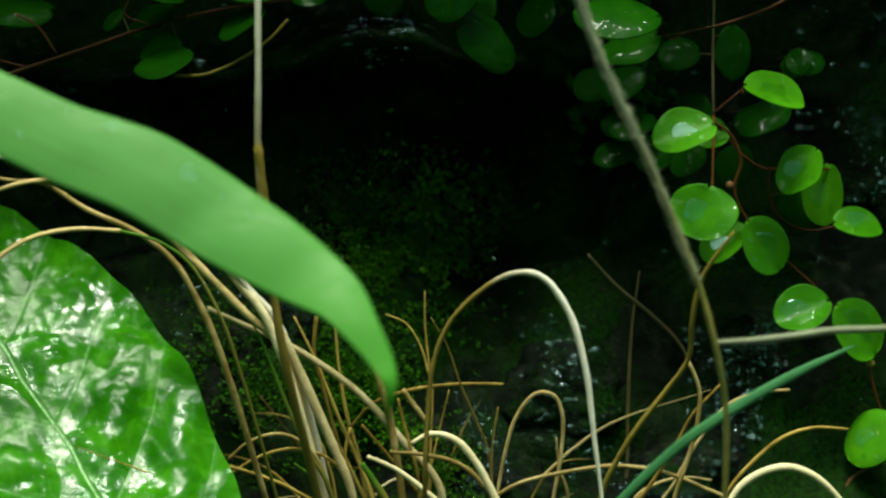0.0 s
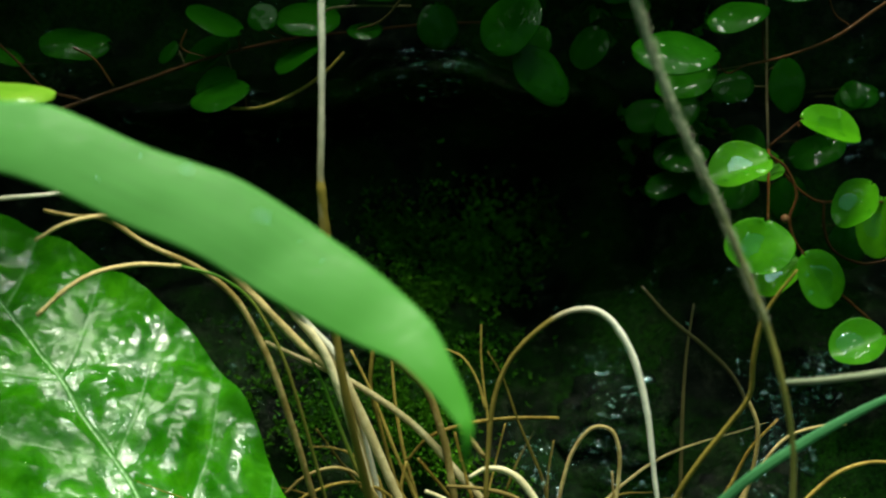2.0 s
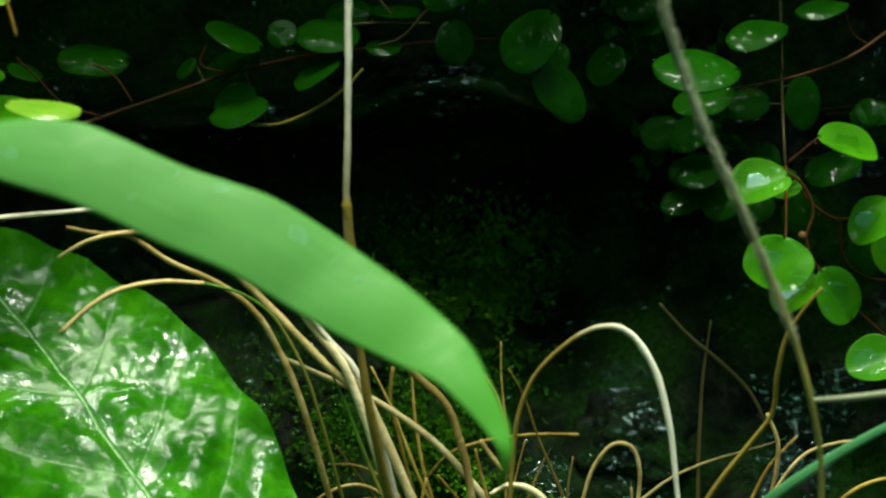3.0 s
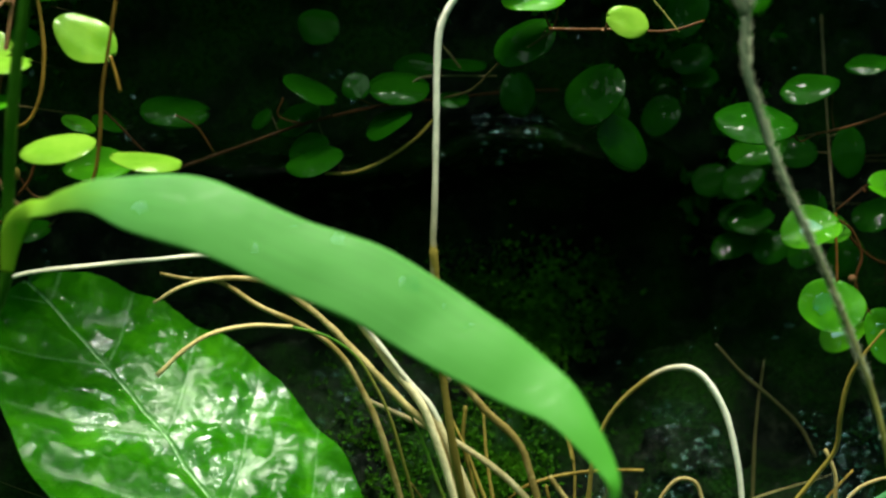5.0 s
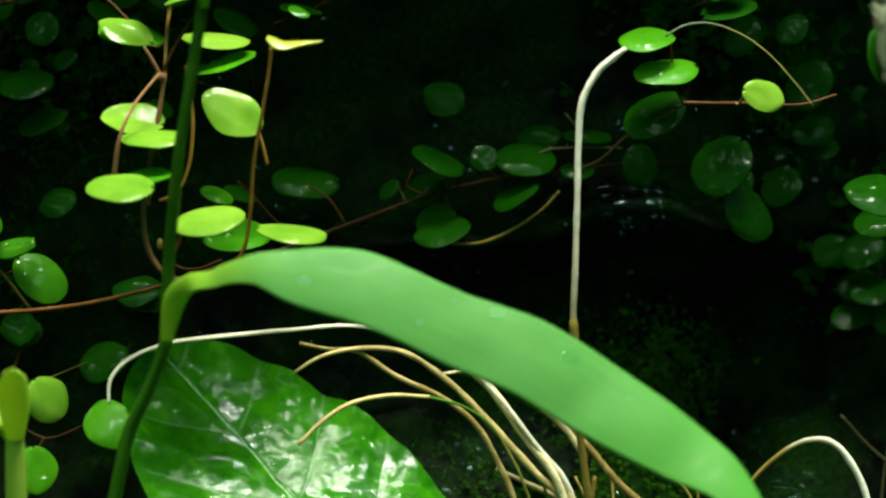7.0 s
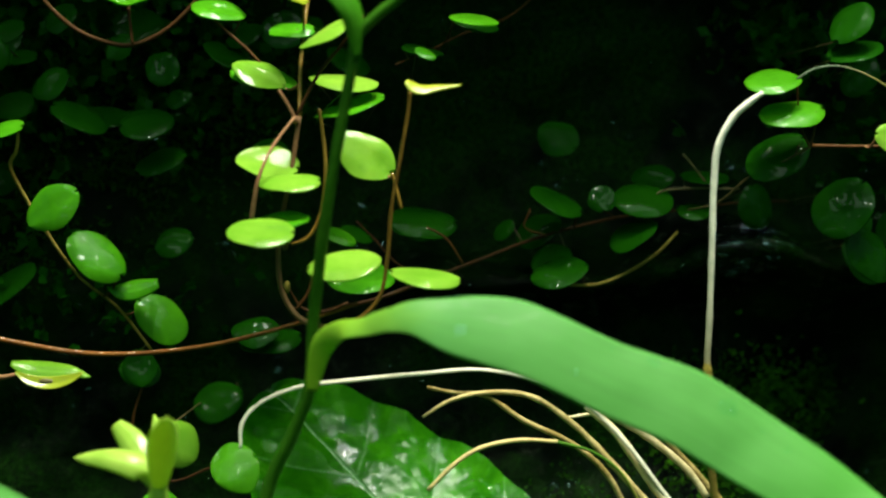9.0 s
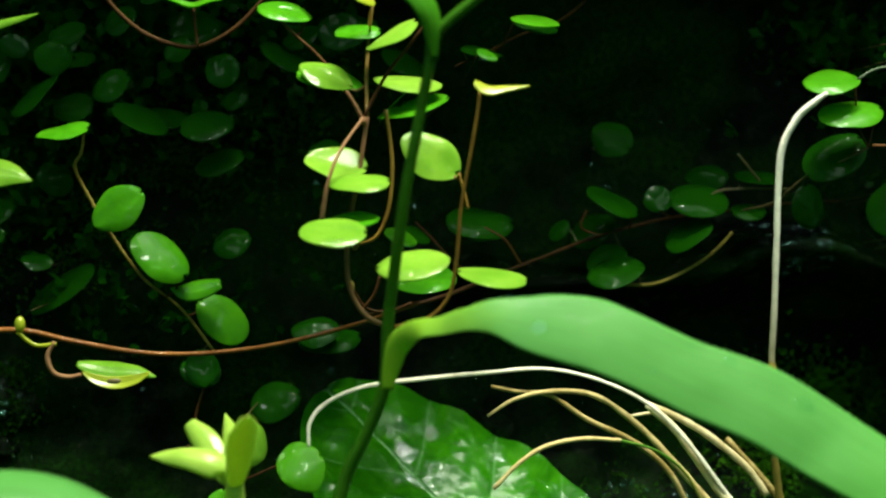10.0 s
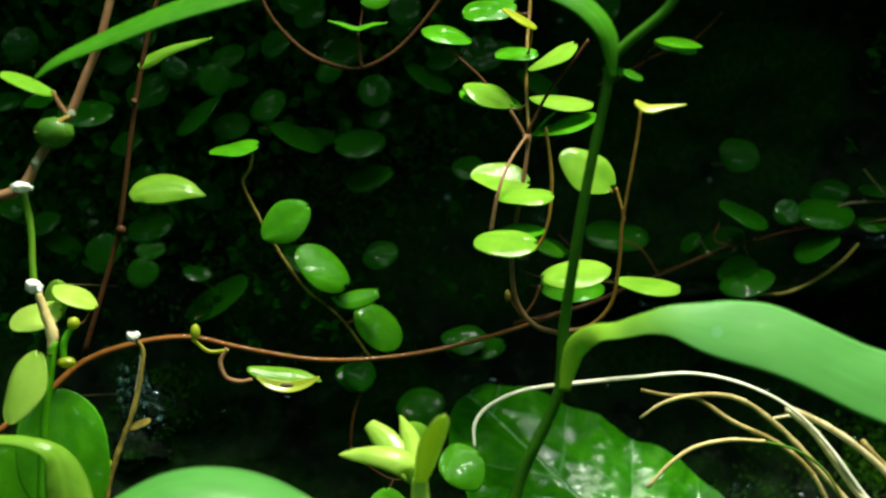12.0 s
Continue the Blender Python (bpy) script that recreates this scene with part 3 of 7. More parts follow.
def broad_leaf(parent, base, tip, normal, width, join):
    """A large glossy leaf with sunken veins and blistered flesh between them."""
    b, t, n = Vector(base), Vector(tip), Vector(normal)
    axis = t - b
    long = axis.length
    axis.normalize()
    n = (n - axis * n.dot(axis)).normalized()
    side = axis.cross(n)
    nu, nv = 290, 211
    verts, faces, veins, pools = [], [], [], []
    for i in range(nu):
        u = i / (nu - 1)
        half = width / 2 * math.sin(math.pi * (1 - u) ** 0.898) ** 0.574 if 0 < u < 1 else 0.0004
        for j in range(nv):
            v = -1 + 2 * j / (nv - 1)
            # one half fuller towards the tip, which bends aside
            x, y = half * v * (1 - (0.004 + 0.24 * max(0.0, u - 0.6)) * v), u * long
            aside = -0.022 * max(0.0, u - 0.45) ** 2
            xw = x + 0.0012 * noise.noise((y * 55, 3.0, 1.0))
            mid = math.exp(-((xw / 0.00032) ** 2))
            # side veins leave the midrib slanting towards the tip
            reach = abs(x)
            bow = 0.0016 * noise.noise((x * 60, y * 60, 9.0))
            k = ((y - 0.75 * reach - 7.0 * reach * reach + bow) / long * 6.4 + join) % 1.0
            gap = min(k, 1 - k) * long / 6.4 * 0.68
            lateral = math.exp(-((gap / 0.00027) ** 2)) * max(0.0, 1 - reach / (half + 1e-6)) ** 0.35
            vein = min(1.0, max(mid, 0.32 * lateral))
            wide = 1 - math.exp(-((gap / 0.006) ** 2))
            puff = wide * (1 - math.exp(-((x / 0.004) ** 2)))
            bubble = noise.noise((x * 100, y * 100, 2.0)) * 0.0016 + noise.noise((x * 300, y * 300, 5.0)) * 0.0004
            lift = 0.0018 * puff + bubble * (0.6 + 0.5 * puff) - 0.0008 * vein + 0.06 * width * (abs(v) ** 1.7) * 0.5 - 0.10 * long * (u - 0.7) ** 2
            lift += 0.0012 * math.sin(u * 26 + 2 * v) * v * v
            verts.append(b + axis * y + side * (x * (1 + 0.012 * math.sin(u * 31)) + aside) + n * lift)
            veins.append(vein)
            # water gathers in the troughs beside the veins and runs off the rim and the tip
            pools.append(0.16 * math.exp(-((x / 0.009) ** 2)) * (1 - u) + 0.05 - 0.3 * max(0.0, abs(v) - 0.72) - 0.7 * max(0.0, u - 0.74))
    faces = [(i * nv + j, (i + 1) * nv + j, (i + 1) * nv + j + 1, i * nv + j + 1) for i in range(nu - 1) for j in range(nv - 1)]
    count = len(verts)
    verts += [v - n * 0.0006 for v in verts]
    veins += [0.0] * count
    pools += [-0.5] * count
    faces += [tuple(count + k for k in f)[::-1] for f in faces]
    rim = [i * nv for i in range(nu)] + [(nu - 1) * nv + j for j in range(1, nv)] + [i * nv + nv - 1 for i in range(nu - 2, -1, -1)] + list(range(nv - 2, 0, -1))
    faces += [(rim[k], rim[k - 1], count + rim[k - 1], count + rim[k]) for k in range(len(rim))]
    ob = part("blade", verts, faces, BROAD, parent)
    ob.data.attributes.new("vein", "FLOAT", "POINT").data.foreach_set("value", veins)
    ob.data.attributes.new("pool", "FLOAT", "POINT").data.foreach_set("value", pools)
    return ob


# ---- broad-leaved plant with one large glossy leaf ----

broad = thing("broad_leaf_plant", (0.0357, -0.07, -0.13), "large wet glossy green leaf with sunken pale veins", "plant")
big = broad_leaf(broad, (0.0269, -0.0822, -0.0504), (-0.0744, 0.0157, 0.0658), (0.1595, -0.6819, 0.7139), 0.0756, 0.955)
tube("petiole", broad, LANCE_STEM, ((0.0255, -0.0835, -0.05), (0.031, -0.084, -0.064), (0.036, -0.078, -0.15)), (1.3, 1.6, 2.0))
drop(broad, big, -0.0418, 0.0068, 2.64)
drop(broad, big, -0.0429, -0.0050, 3.52)
drop(broad, big, -0.0369, 0.0010, 1.17)
drop(broad, big, -0.0359, 0.0108, 1.03)
drop(broad, big, -0.0447, 0.0326, 0.73)

# ---- tall plant with long lance leaves standing in front ----

lance = thing("lance_leaf_plant", (-0.0817, -0.1, -0.14), "green stem with long arching pale green lance leaf", "plant")
tube("stem", lance, LANCE_STEM, ((-0.0427, -0.108, 0.1761), (-0.0414, -0.105, 0.1657), (-0.0552, -0.1020, 0.1520), (-0.0566, -0.1010, 0.1450), (-0.0589, -0.0990, 0.1323), (-0.0613, -0.0970, 0.1188), (-0.0632, -0.0940, 0.1045), (-0.0649, -0.0900, 0.0893), (-0.0658, -0.0880, 0.0739), (-0.0696, -0.0860, 0.0634), (-0.0754, -0.0840, 0.0496), (-0.1017, -0.08, -0.14)), (1.13, 1.20, 1.27, 1.33, 1.47, 1.66))
long_leaf = blade("leaf", lance, LANCE, ((-0.0650, -0.0922, 0.0740), (-0.0641, -0.0932, 0.0793), (-0.0625, -0.0948, 0.0846), (-0.0591, -0.0985, 0.0878), (-0.0536, -0.1054, 0.0895), (-0.0485, -0.1092, 0.0910), (-0.0431, -0.1110, 0.0917), (-0.0350, -0.1128, 0.0904), (-0.0274, -0.1139, 0.0893), (-0.0215, -0.1147, 0.0881), (-0.0151, -0.1156, 0.0856), (-0.0080, -0.1162, 0.0823), (-0.0010, -0.1166, 0.0791), (0.0061, -0.1170, 0.0765), (0.0138, -0.1178, 0.0734), (0.0203, -0.1185, 0.0697), (0.0262, -0.1192, 0.0659), (0.0320, -0.1210, 0.0623), (0.0388, -0.1231, 0.0583), (0.0456, -0.1253, 0.0539), (0.0520, -0.1292, 0.0497), (0.0561, -0.1328, 0.0447), (0.0602, -0.1360, 0.0383), (0.0618, -0.1380, 0.0342), (0.0615, -0.1380, 0.0297), (0.0612, -0.1360, 0.0250)), (2.6, 4.2, 5.4, 5.2, 4.8, 5.2, 7.8, 13.6, 16.2, 17.2, 16.8, 16.7, 17.4, 18.0, 18.8, 18.8, 18.5, 17.8, 16.6, 14.4, 11.0, 7.8, 4.8, 2.6, 1.3, 0.4), (0.2, -0.9, 0.42), cup=0.05, groove=0.0, nv=21, label="long arching lance-shaped leaf blade")
blade("leaf", lance, LANCE_DARK, ((-0.0553, -0.103, 0.1465), (-0.0567, -0.105, 0.1571), (-0.0617, -0.105, 0.1635), (-0.0702, -0.105, 0.1679), (-0.0825, -0.105, 0.1723)), (1.6, 6.6, 8.0, 7.1, 5.1), (0.3, -0.8, 0.55), cup=0.12)
drop(lance, long_leaf, -0.0337, 0.0892, 1.70, 0.55)
drop(lance, long_leaf, 0.0074, 0.0823, 1.54, 0.55)
drop(lance, long_leaf, 0.0224, 0.0732, 2.16, 0.55)
drop(lance, long_leaf, 0.0238, 0.0720, 1.08, 0.55)
drop(lance, long_leaf, -0.0098, 0.0806, 0.77, 0.55)
drop(lance, long_leaf, 0.0345, 0.0646, 0.77, 0.55)
drop(lance, long_leaf, 0.0296, 0.0683, 0.62, 0.55)
drop(lance, long_leaf, -0.0015, 0.0853, 0.62, 0.55)

lance_b = thing("lance_leaf_plant", (-0.1634, -0.11, -0.14), "broad pale green leaves of a plant in front of the creepers", "plant")
blade("leaf", lance_b, LANCE_DARK, ((-0.0978, -0.1, 0.1849), (-0.1186, -0.1, 0.1748), (-0.1406, -0.1, 0.1676), (-0.1573, -0.1, 0.1622), (-0.1739, -0.1, 0.155), (-0.1835, -0.1, 0.1501), (-0.1881, -0.1, 0.1461)), (9.1, 10.4, 10.2, 8.6, 6.5, 3.4, 0.5), (0, -0.65, 0.75), cup=0.1)
blade("leaf", lance_b, LANCE, ((-0.1054, -0.105, 0.0262), (-0.1233, -0.105, 0.0418), (-0.1399, -0.105, 0.0492), (-0.1563, -0.105, 0.05), (-0.1752, -0.105, 0.0403), (-0.1864, -0.105, 0.029)), (7.7, 23.1, 30.2, 28.9, 19.3, 1.3), (0, -0.6, 0.8), cup=0.12)
tube("stem", lance_b, LANCE_STEM, ((-0.1053, -0.105, 0.023), (-0.1013, -0.1, -0.007), (-0.1033, -0.1, -0.15)), (1.5, 1.8, 2.2))

# ---- young shoot ----

bud = thing("young_shoot", (-0.0994, -0.088, -0.14), "pale yellow-green young shoot with unfolding leaves", "shoot")
tube("stem", bud, BUD, ((-0.0994, -0.088, 0.0531), (-0.0991, -0.088, 0.0451), (-0.0991, -0.088, -0.15)), (2.0, 2.4, 2.6))
blade("leaf", bud, BUD, ((-0.1000, -0.0890, 0.0523), (-0.1013, -0.0900, 0.0561), (-0.1051, -0.0900, 0.0584), (-0.1111, -0.0880, 0.0592), (-0.1156, -0.0860, 0.0588), (-0.1186, -0.0850, 0.0583)), (3.5, 6.6, 7.4, 5.6, 3.6, 0.4), (-0.2, -0.7, 0.7), cup=0.25, thick=0.0007, groove=0.02)
blade("leaf", bud, BUD, ((-0.0997, -0.0890, 0.0515), (-0.1009, -0.0850, 0.0560), (-0.1023, -0.0750, 0.0609), (-0.1036, -0.0650, 0.0654)), (4.0, 6.4, 6.6, 5.6, 0.6), (-0.4, -0.9, 0.25), cup=0.3, thick=0.0007, groove=0.02)
blade("leaf", bud, BUD, ((-0.0989, -0.0890, 0.0509), (-0.0971, -0.0970, 0.0584), (-0.0956, -0.1060, 0.0654), (-0.0948, -0.1130, 0.0706)), (3.2, 6.0, 7.4, 6.6, 0.8), (0.3, -0.95, 0.15), cup=0.25, thick=0.0007, groove=0.02)
blade("leaf", bud, BUD, ((-0.1002, -0.0860, 0.0521), (-0.1038, -0.0800, 0.0564), (-0.1076, -0.0760, 0.0610), (-0.1115, -0.0720, 0.0643)), (3.0, 6.0, 7.0, 6.2, 3.2), (-0.2, -0.8, 0.5), cup=0.2, thick=0.0007, groove=0.02)

# ---- tussock of dry grass ----

tussock = thing("grass_tussock", (0.063, -0.025, -0.07), "tussock of dry golden and pale straw with arching blades", "grass")
tube("straw", tussock, AGED, ((0.1173, -0.055, -0.0145), (0.1149, -0.055, 0.0029), (0.1124, -0.055, 0.0215), (0.1077, -0.055, 0.0364), (0.1009, -0.055, 0.0444), (0.0939, -0.055, 0.0449), (0.0863, -0.055, 0.0408), (0.0786, -0.055, 0.0329), (0.0748, -0.055, 0.0234), (0.0734, -0.055, 0.0121), (0.0725, -0.055, -0.0078), (0.075, -0.02, -0.095)), (0.43, 0.64, 0.86, 0.91, 0.80, 0.64, 0.59, 0.59, 0.59, 0.64, 0.64), flat=0.6, rough=0.07)
tube("straw", tussock, AGED, ((0.0445, -0.064, 0.1444), (0.0413, -0.0631, 0.1419), (0.0381, -0.0622, 0.139), (0.0343, -0.0613, 0.132), (0.0334, -0.0604, 0.1229), (0.0333, -0.0595, 0.1088), (0.033, -0.0586, 0.0889), (0.0327, -0.0577, 0.0746), (0.0335, -0.0568, 0.0573), (0.0344, -0.0564, 0.05), (0.0355, -0.0559, 0.0427), (0.0384, -0.055, 0.0237), (0.0445, -0.048, -0.006), (0.0568, -0.0325, -0.065), (0.063, -0.025, -0.095)), (0.55, 0.88, 0.93, 0.9, 0.84, 0.78, 0.78, 0.82, 0.88, 0.95, 1.0, 1.1, 1.15, 1.2, 1.2), flat=0.6, rough=0.07)
tube("sheath", tussock, OLIVE, ((0.0327, -0.0577, 0.079), (0.0328, -0.0577, 0.0752), (0.0332, -0.0575, 0.0717), (0.0338, -0.057, 0.0663), (0.0346, -0.0565, 0.0600)), (0.55, 1.15, 0.95, 0.95, 0.9), flat=0.7, rough=0.06, label="olive leaf sheath round the straw")
tube("straw", tussock, GREY, ((0.0588, -0.045, 0.1499), (0.0636, -0.045, 0.1526), (0.0703, -0.045, 0.1533), (0.0786, -0.045, 0.1507), (0.0862, -0.045, 0.1456), (0.0939, -0.045, 0.1375), (0.0985, -0.045, 0.1319)), (0.29, 0.29, 0.23, 0.23, 0.17), flat=0.6, rough=0.07)
tube("straw", tussock, BLEACHED, ((-0.0836, -0.055, 0.0557), (-0.0834, -0.0527, 0.0615), (-0.08, -0.0505, 0.0657), (-0.0707, -0.0482, 0.0698), (-0.0552, -0.0459, 0.0717), (-0.038, -0.0436, 0.0731), (-0.0233, -0.0414, 0.0739), (-0.0092, -0.0391, 0.0711), (0.0052, -0.0368, 0.0644), (0.0161, -0.0345, 0.0545), (0.0272, -0.0323, 0.0404), (0.0369, -0.03, 0.0275), (0.063, -0.02, -0.095)), (0.40, 0.52, 0.57, 0.63, 0.57, 0.52, 0.57, 0.69, 0.86, 0.86), flat=0.6, rough=0.07)
tube("straw", tussock, STRAW, ((-0.0366, -0.04, 0.0692), (-0.0292, -0.04, 0.0677), (-0.0218, -0.04, 0.0671), (-0.0115, -0.04, 0.0606), (0.002, -0.04, 0.0541), (0.0102, -0.04, 0.047), (0.0155, -0.04, 0.038), (0.0209, -0.04, 0.0251), (0.051, -0.02, -0.095)), (0.45, 0.60, 0.68, 0.75, 0.83, 0.83), flat=0.6, rough=0.07)
tube("straw", tussock, STRAW, ((-0.0379, -0.045, 0.0621), (-0.0307, -0.0429, 0.0661), (-0.0204, -0.0407, 0.0679), (-0.0092, -0.0386, 0.0666), (0.0022, -0.0364, 0.0591), (0.0146, -0.0343, 0.0466), (0.0272, -0.0321, 0.0327), (0.0369, -0.03, 0.0221), (0.059, -0.02, -0.095)), (0.38, 0.61, 0.75, 0.99, 1.05, 1.05), flat=0.6, rough=0.07)
tube("straw", tussock, STRAW, ((-0.0368, -0.05, 0.0441), (-0.0299, -0.048, 0.0504), (-0.0234, -0.046, 0.0541), (-0.0131, -0.044, 0.0559), (-0.0026, -0.042, 0.0552)), (0.52, 0.59, 0.59, 0.52), flat=0.6, rough=0.07)
tube("straw", tussock, GREEN, ((-0.0034, -0.042, 0.0553), (0.0063, -0.042, 0.0526), (0.0138, -0.042, 0.0473), (0.0191, -0.042, 0.039), (0.0236, -0.042, 0.0285), (0.053, -0.02, -0.095)), (0.40, 0.40, 0.46), flat=0.6, rough=0.07)
tube("straw", tussock, PALE, ((0.0066, -0.03, 0.0632), (0.0166, -0.03, 0.0589), (0.0259, -0.03, 0.053), (0.0352, -0.03, 0.0449), (0.0399, -0.03, 0.0383)), (0.92, 1.00, 1.00, 0.92), flat=0.6, rough=0.07)
tube("straw", tussock, PALE, ((0.0021, -0.028, 0.0597), (0.0106, -0.028, 0.0605), (0.0199, -0.028, 0.0568), (0.0277, -0.028, 0.0513)), (0.39, 0.55, 0.55), flat=0.6, rough=0.07)
tube("straw", tussock, PALE, ((0.0064, -0.032, 0.0634), (0.0148, -0.032, 0.0558), (0.0241, -0.032, 0.0427), (0.0334, -0.032, 0.0295), (0.065, -0.02, -0.095)), (1.08, 1.22, 1.14, 1.08), flat=0.6, rough=0.07)
tube("straw", tussock, STRAW, ((0.0292, -0.028, 0.0536), (0.0418, -0.028, 0.0396), (0.0497, -0.028, 0.0301), (0.0608, -0.028, 0.0175), (0.075, -0.02, -0.095)), (0.78, 1.00, 1.08), flat=0.6, rough=0.07)
tube("straw", tussock, PALE, ((0.0168, -0.026, 0.0333), (0.0261, -0.026, 0.0288), (0.0365, -0.026, 0.0239), (0.0453, -0.026, 0.0186), (0.0572, -0.026, 0.0093), (0.0692, -0.026, -0.0047), (0.0783, -0.026, -0.0173), (0.071, -0.02, -0.095)), (0.53, 0.75, 0.90, 0.98, 1.05, 1.13), flat=0.6, rough=0.07)
tube("straw", tussock, GREEN, ((0.0268, -0.03, 0.0345), (0.0322, -0.03, 0.0225), (0.0372, -0.03, 0.0089), (0.0422, -0.03, -0.0033), (0.0488, -0.03, -0.0156), (0.057, -0.02, -0.095)), (0.23, 0.52, 0.57, 0.57), flat=0.6, rough=0.07)
tube("straw", tussock, PALE, ((0.0223, -0.03, 0.0449), (0.0302, -0.03, 0.0359), (0.0367, -0.03, 0.0262), (0.0431, -0.03, 0.0118), (0.0496, -0.03, -0.0034), (0.0547, -0.03, -0.0172), (0.061, -0.02, -0.095)), (0.60, 1.20, 1.26, 1.20, 1.04), flat=0.6, rough=0.07)
tube("straw", tussock, GOLD, ((0.0394, -0.022, 0.0302), (0.0452, -0.022, 0.0179), (0.0511, -0.022, 0.0024), (0.0571, -0.022, -0.0117), (0.0601, -0.022, -0.0211), (0.063, -0.02, -0.095)), (0.29, 0.47, 0.58, 0.58), flat=0.6, rough=0.07)
tube("straw", tussock, OLIVE, ((0.0453, -0.02, 0.0298), (0.0446, -0.02, 0.0199), (0.0474, -0.02, 0.0082), (0.051, -0.02, -0.0058), (0.0547, -0.02, -0.02), (0.06, -0.02, -0.095)), (0.59, 0.53, 0.53, 0.59), flat=0.6, rough=0.07)
tube("straw", tussock, GOLD, ((0.0502, -0.02, 0.0298), (0.0512, -0.02, 0.0159), (0.0534, -0.02, 0.0019), (0.0571, -0.02, -0.0122), (0.066, -0.02, -0.095)), (0.29, 0.47, 0.53, 0.53), flat=0.6, rough=0.07)
tube("straw", tussock, GOLD, ((0.0541, -0.024, 0.0003), (0.0602, -0.024, 0.0066), (0.0693, -0.024, 0.0099), (0.0815, -0.024, 0.0115), (0.0952, -0.024, 0.0114)), (0.41, 0.52, 0.52, 0.47, 0.41), flat=0.6, rough=0.07)
tube("straw", tussock, GOLD, ((0.0541, -0.024, 0.0003), (0.0526, -0.024, -0.008), (0.054, -0.024, -0.0189), (0.061, -0.02, -0.095)), (0.41, 0.47, 0.47), flat=0.6, rough=0.07)
tube("straw", tussock, GOLD, ((0.0745, -0.02, 0.0364), (0.0745, -0.02, 0.0279), (0.0752, -0.02, 0.0195), (0.0764, -0.02, 0.0094), (0.0759, -0.02, -0.0078), (0.075, -0.02, -0.095)), (0.18, 0.29, 0.35, 0.35), flat=0.6, rough=0.07)
tube("straw", tussock, GOLD, ((0.0638, -0.022, 0.0305), (0.0692, -0.022, 0.028), (0.0733, -0.022, 0.0214), (0.0755, -0.022, 0.0136)), (0.18, 0.29, 0.35), flat=0.6, rough=0.07)
tube("straw", tussock, OLIVE, ((0.0757, -0.026, 0.0301), (0.0799, -0.026, 0.0227), (0.0836, -0.026, 0.012), (0.0882, -0.026, 0.0011), (0.0911, -0.026, -0.0066), (0.092, -0.026, -0.0206), (0.083, -0.02, -0.095)), (0.17, 0.29, 0.35, 0.41, 0.41), flat=0.6, rough=0.07)
tube("straw", tussock, PALE, ((0.0701, -0.034, -0.002), (0.0751, -0.034, 0.0004), (0.0815, -0.034, -0.0012), (0.0867, -0.034, -0.0069), (0.0905, -0.034, -0.0138), (0.0935, -0.034, -0.0215), (0.085, -0.02, -0.095)), (0.51, 0.85, 1.02, 1.02, 0.96), flat=0.6, rough=0.07)
tube("straw", tussock, STRAW, ((0.0645, -0.03, -0.0052), (0.0735, -0.03, -0.0061), (0.0825, -0.03, -0.0086), (0.0886, -0.03, -0.0136), (0.0931, -0.03, -0.0211), (0.083, -0.02, -0.095)), (0.46, 0.63, 0.69, 0.69), flat=0.6, rough=0.07)
tube("straw", tussock, STRAW, ((0.0681, -0.026, 0.0107), (0.0715, -0.026, 0.006), (0.075, -0.026, 0.0014)), (0.69, 0.69, 0.64), flat=0.6, rough=0.07)
tube("straw", tussock, GOLD, ((0.0668, -0.028, 0.0088), (0.0682, -0.028, 0.0027), (0.07, -0.028, -0.0042), (0.0721, -0.028, -0.0135), (0.073, -0.02, -0.095)), (0.35, 0.46, 0.46), flat=0.6, rough=0.07)
tube("straw", tussock, GOLD, ((0.0809, -0.022, 0.0097), (0.0786, -0.022, 0.0004), (0.0762, -0.022, -0.0105), (0.0747, -0.022, -0.0214), (0.073, -0.02, -0.095)), (0.18, 0.29, 0.35), flat=0.6, rough=0.07)
tube("straw", tussock, OLIVE, ((0.0944, -0.02, 0.0044), (0.0929, -0.02, -0.005), (0.0923, -0.02, -0.0207), (0.083, -0.02, -0.095)), (0.18, 0.29, 0.35), flat=0.6, rough=0.07)
tube("straw", tussock, STRAW, ((0.0928, -0.03, -0.0195), (0.0946, -0.03, -0.0088), (0.0984, -0.03, 0.0042), (0.1036, -0.03, 0.01), (0.1082, -0.03, 0.0093), (0.1105, -0.03, 0.004), (0.1101, -0.03, -0.0075), (0.108, -0.03, -0.0199), (0.098, -0.02, -0.095)), (0.40, 0.52, 0.52, 0.52, 0.52, 0.46), flat=0.6, rough=0.07)
tube("straw", tussock, STRAW, ((0.1101, -0.022, -0.004), (0.111, -0.022, -0.0127), (0.1134, -0.022, -0.0206), (0.103, -0.02, -0.095)), (0.23, 0.41, 0.47), flat=0.6, rough=0.07)
tube("straw", tussock, STRAW, ((0.0912, -0.034, -0.0172), (0.0987, -0.034, -0.0132), (0.1107, -0.034, -0.0105), (0.1243, -0.034, -0.0091), (0.1364, -0.034, -0.0109), (0.1472, -0.034, -0.0152), (0.1564, -0.034, -0.0213), (0.143, -0.02, -0.095)), (0.45, 0.57, 0.62, 0.57, 0.51), flat=0.6, rough=0.07)
tube("straw", tussock, STRAW, ((0.0217, -0.03, -0.0067), (0.0274, -0.03, -0.0019), (0.0348, -0.03, 0.0002), (0.0407, -0.03, -0.0017), (0.0466, -0.03, -0.0094), (0.058, -0.02, -0.095)), (0.34, 0.46, 0.46, 0.46), flat=0.6, rough=0.07)
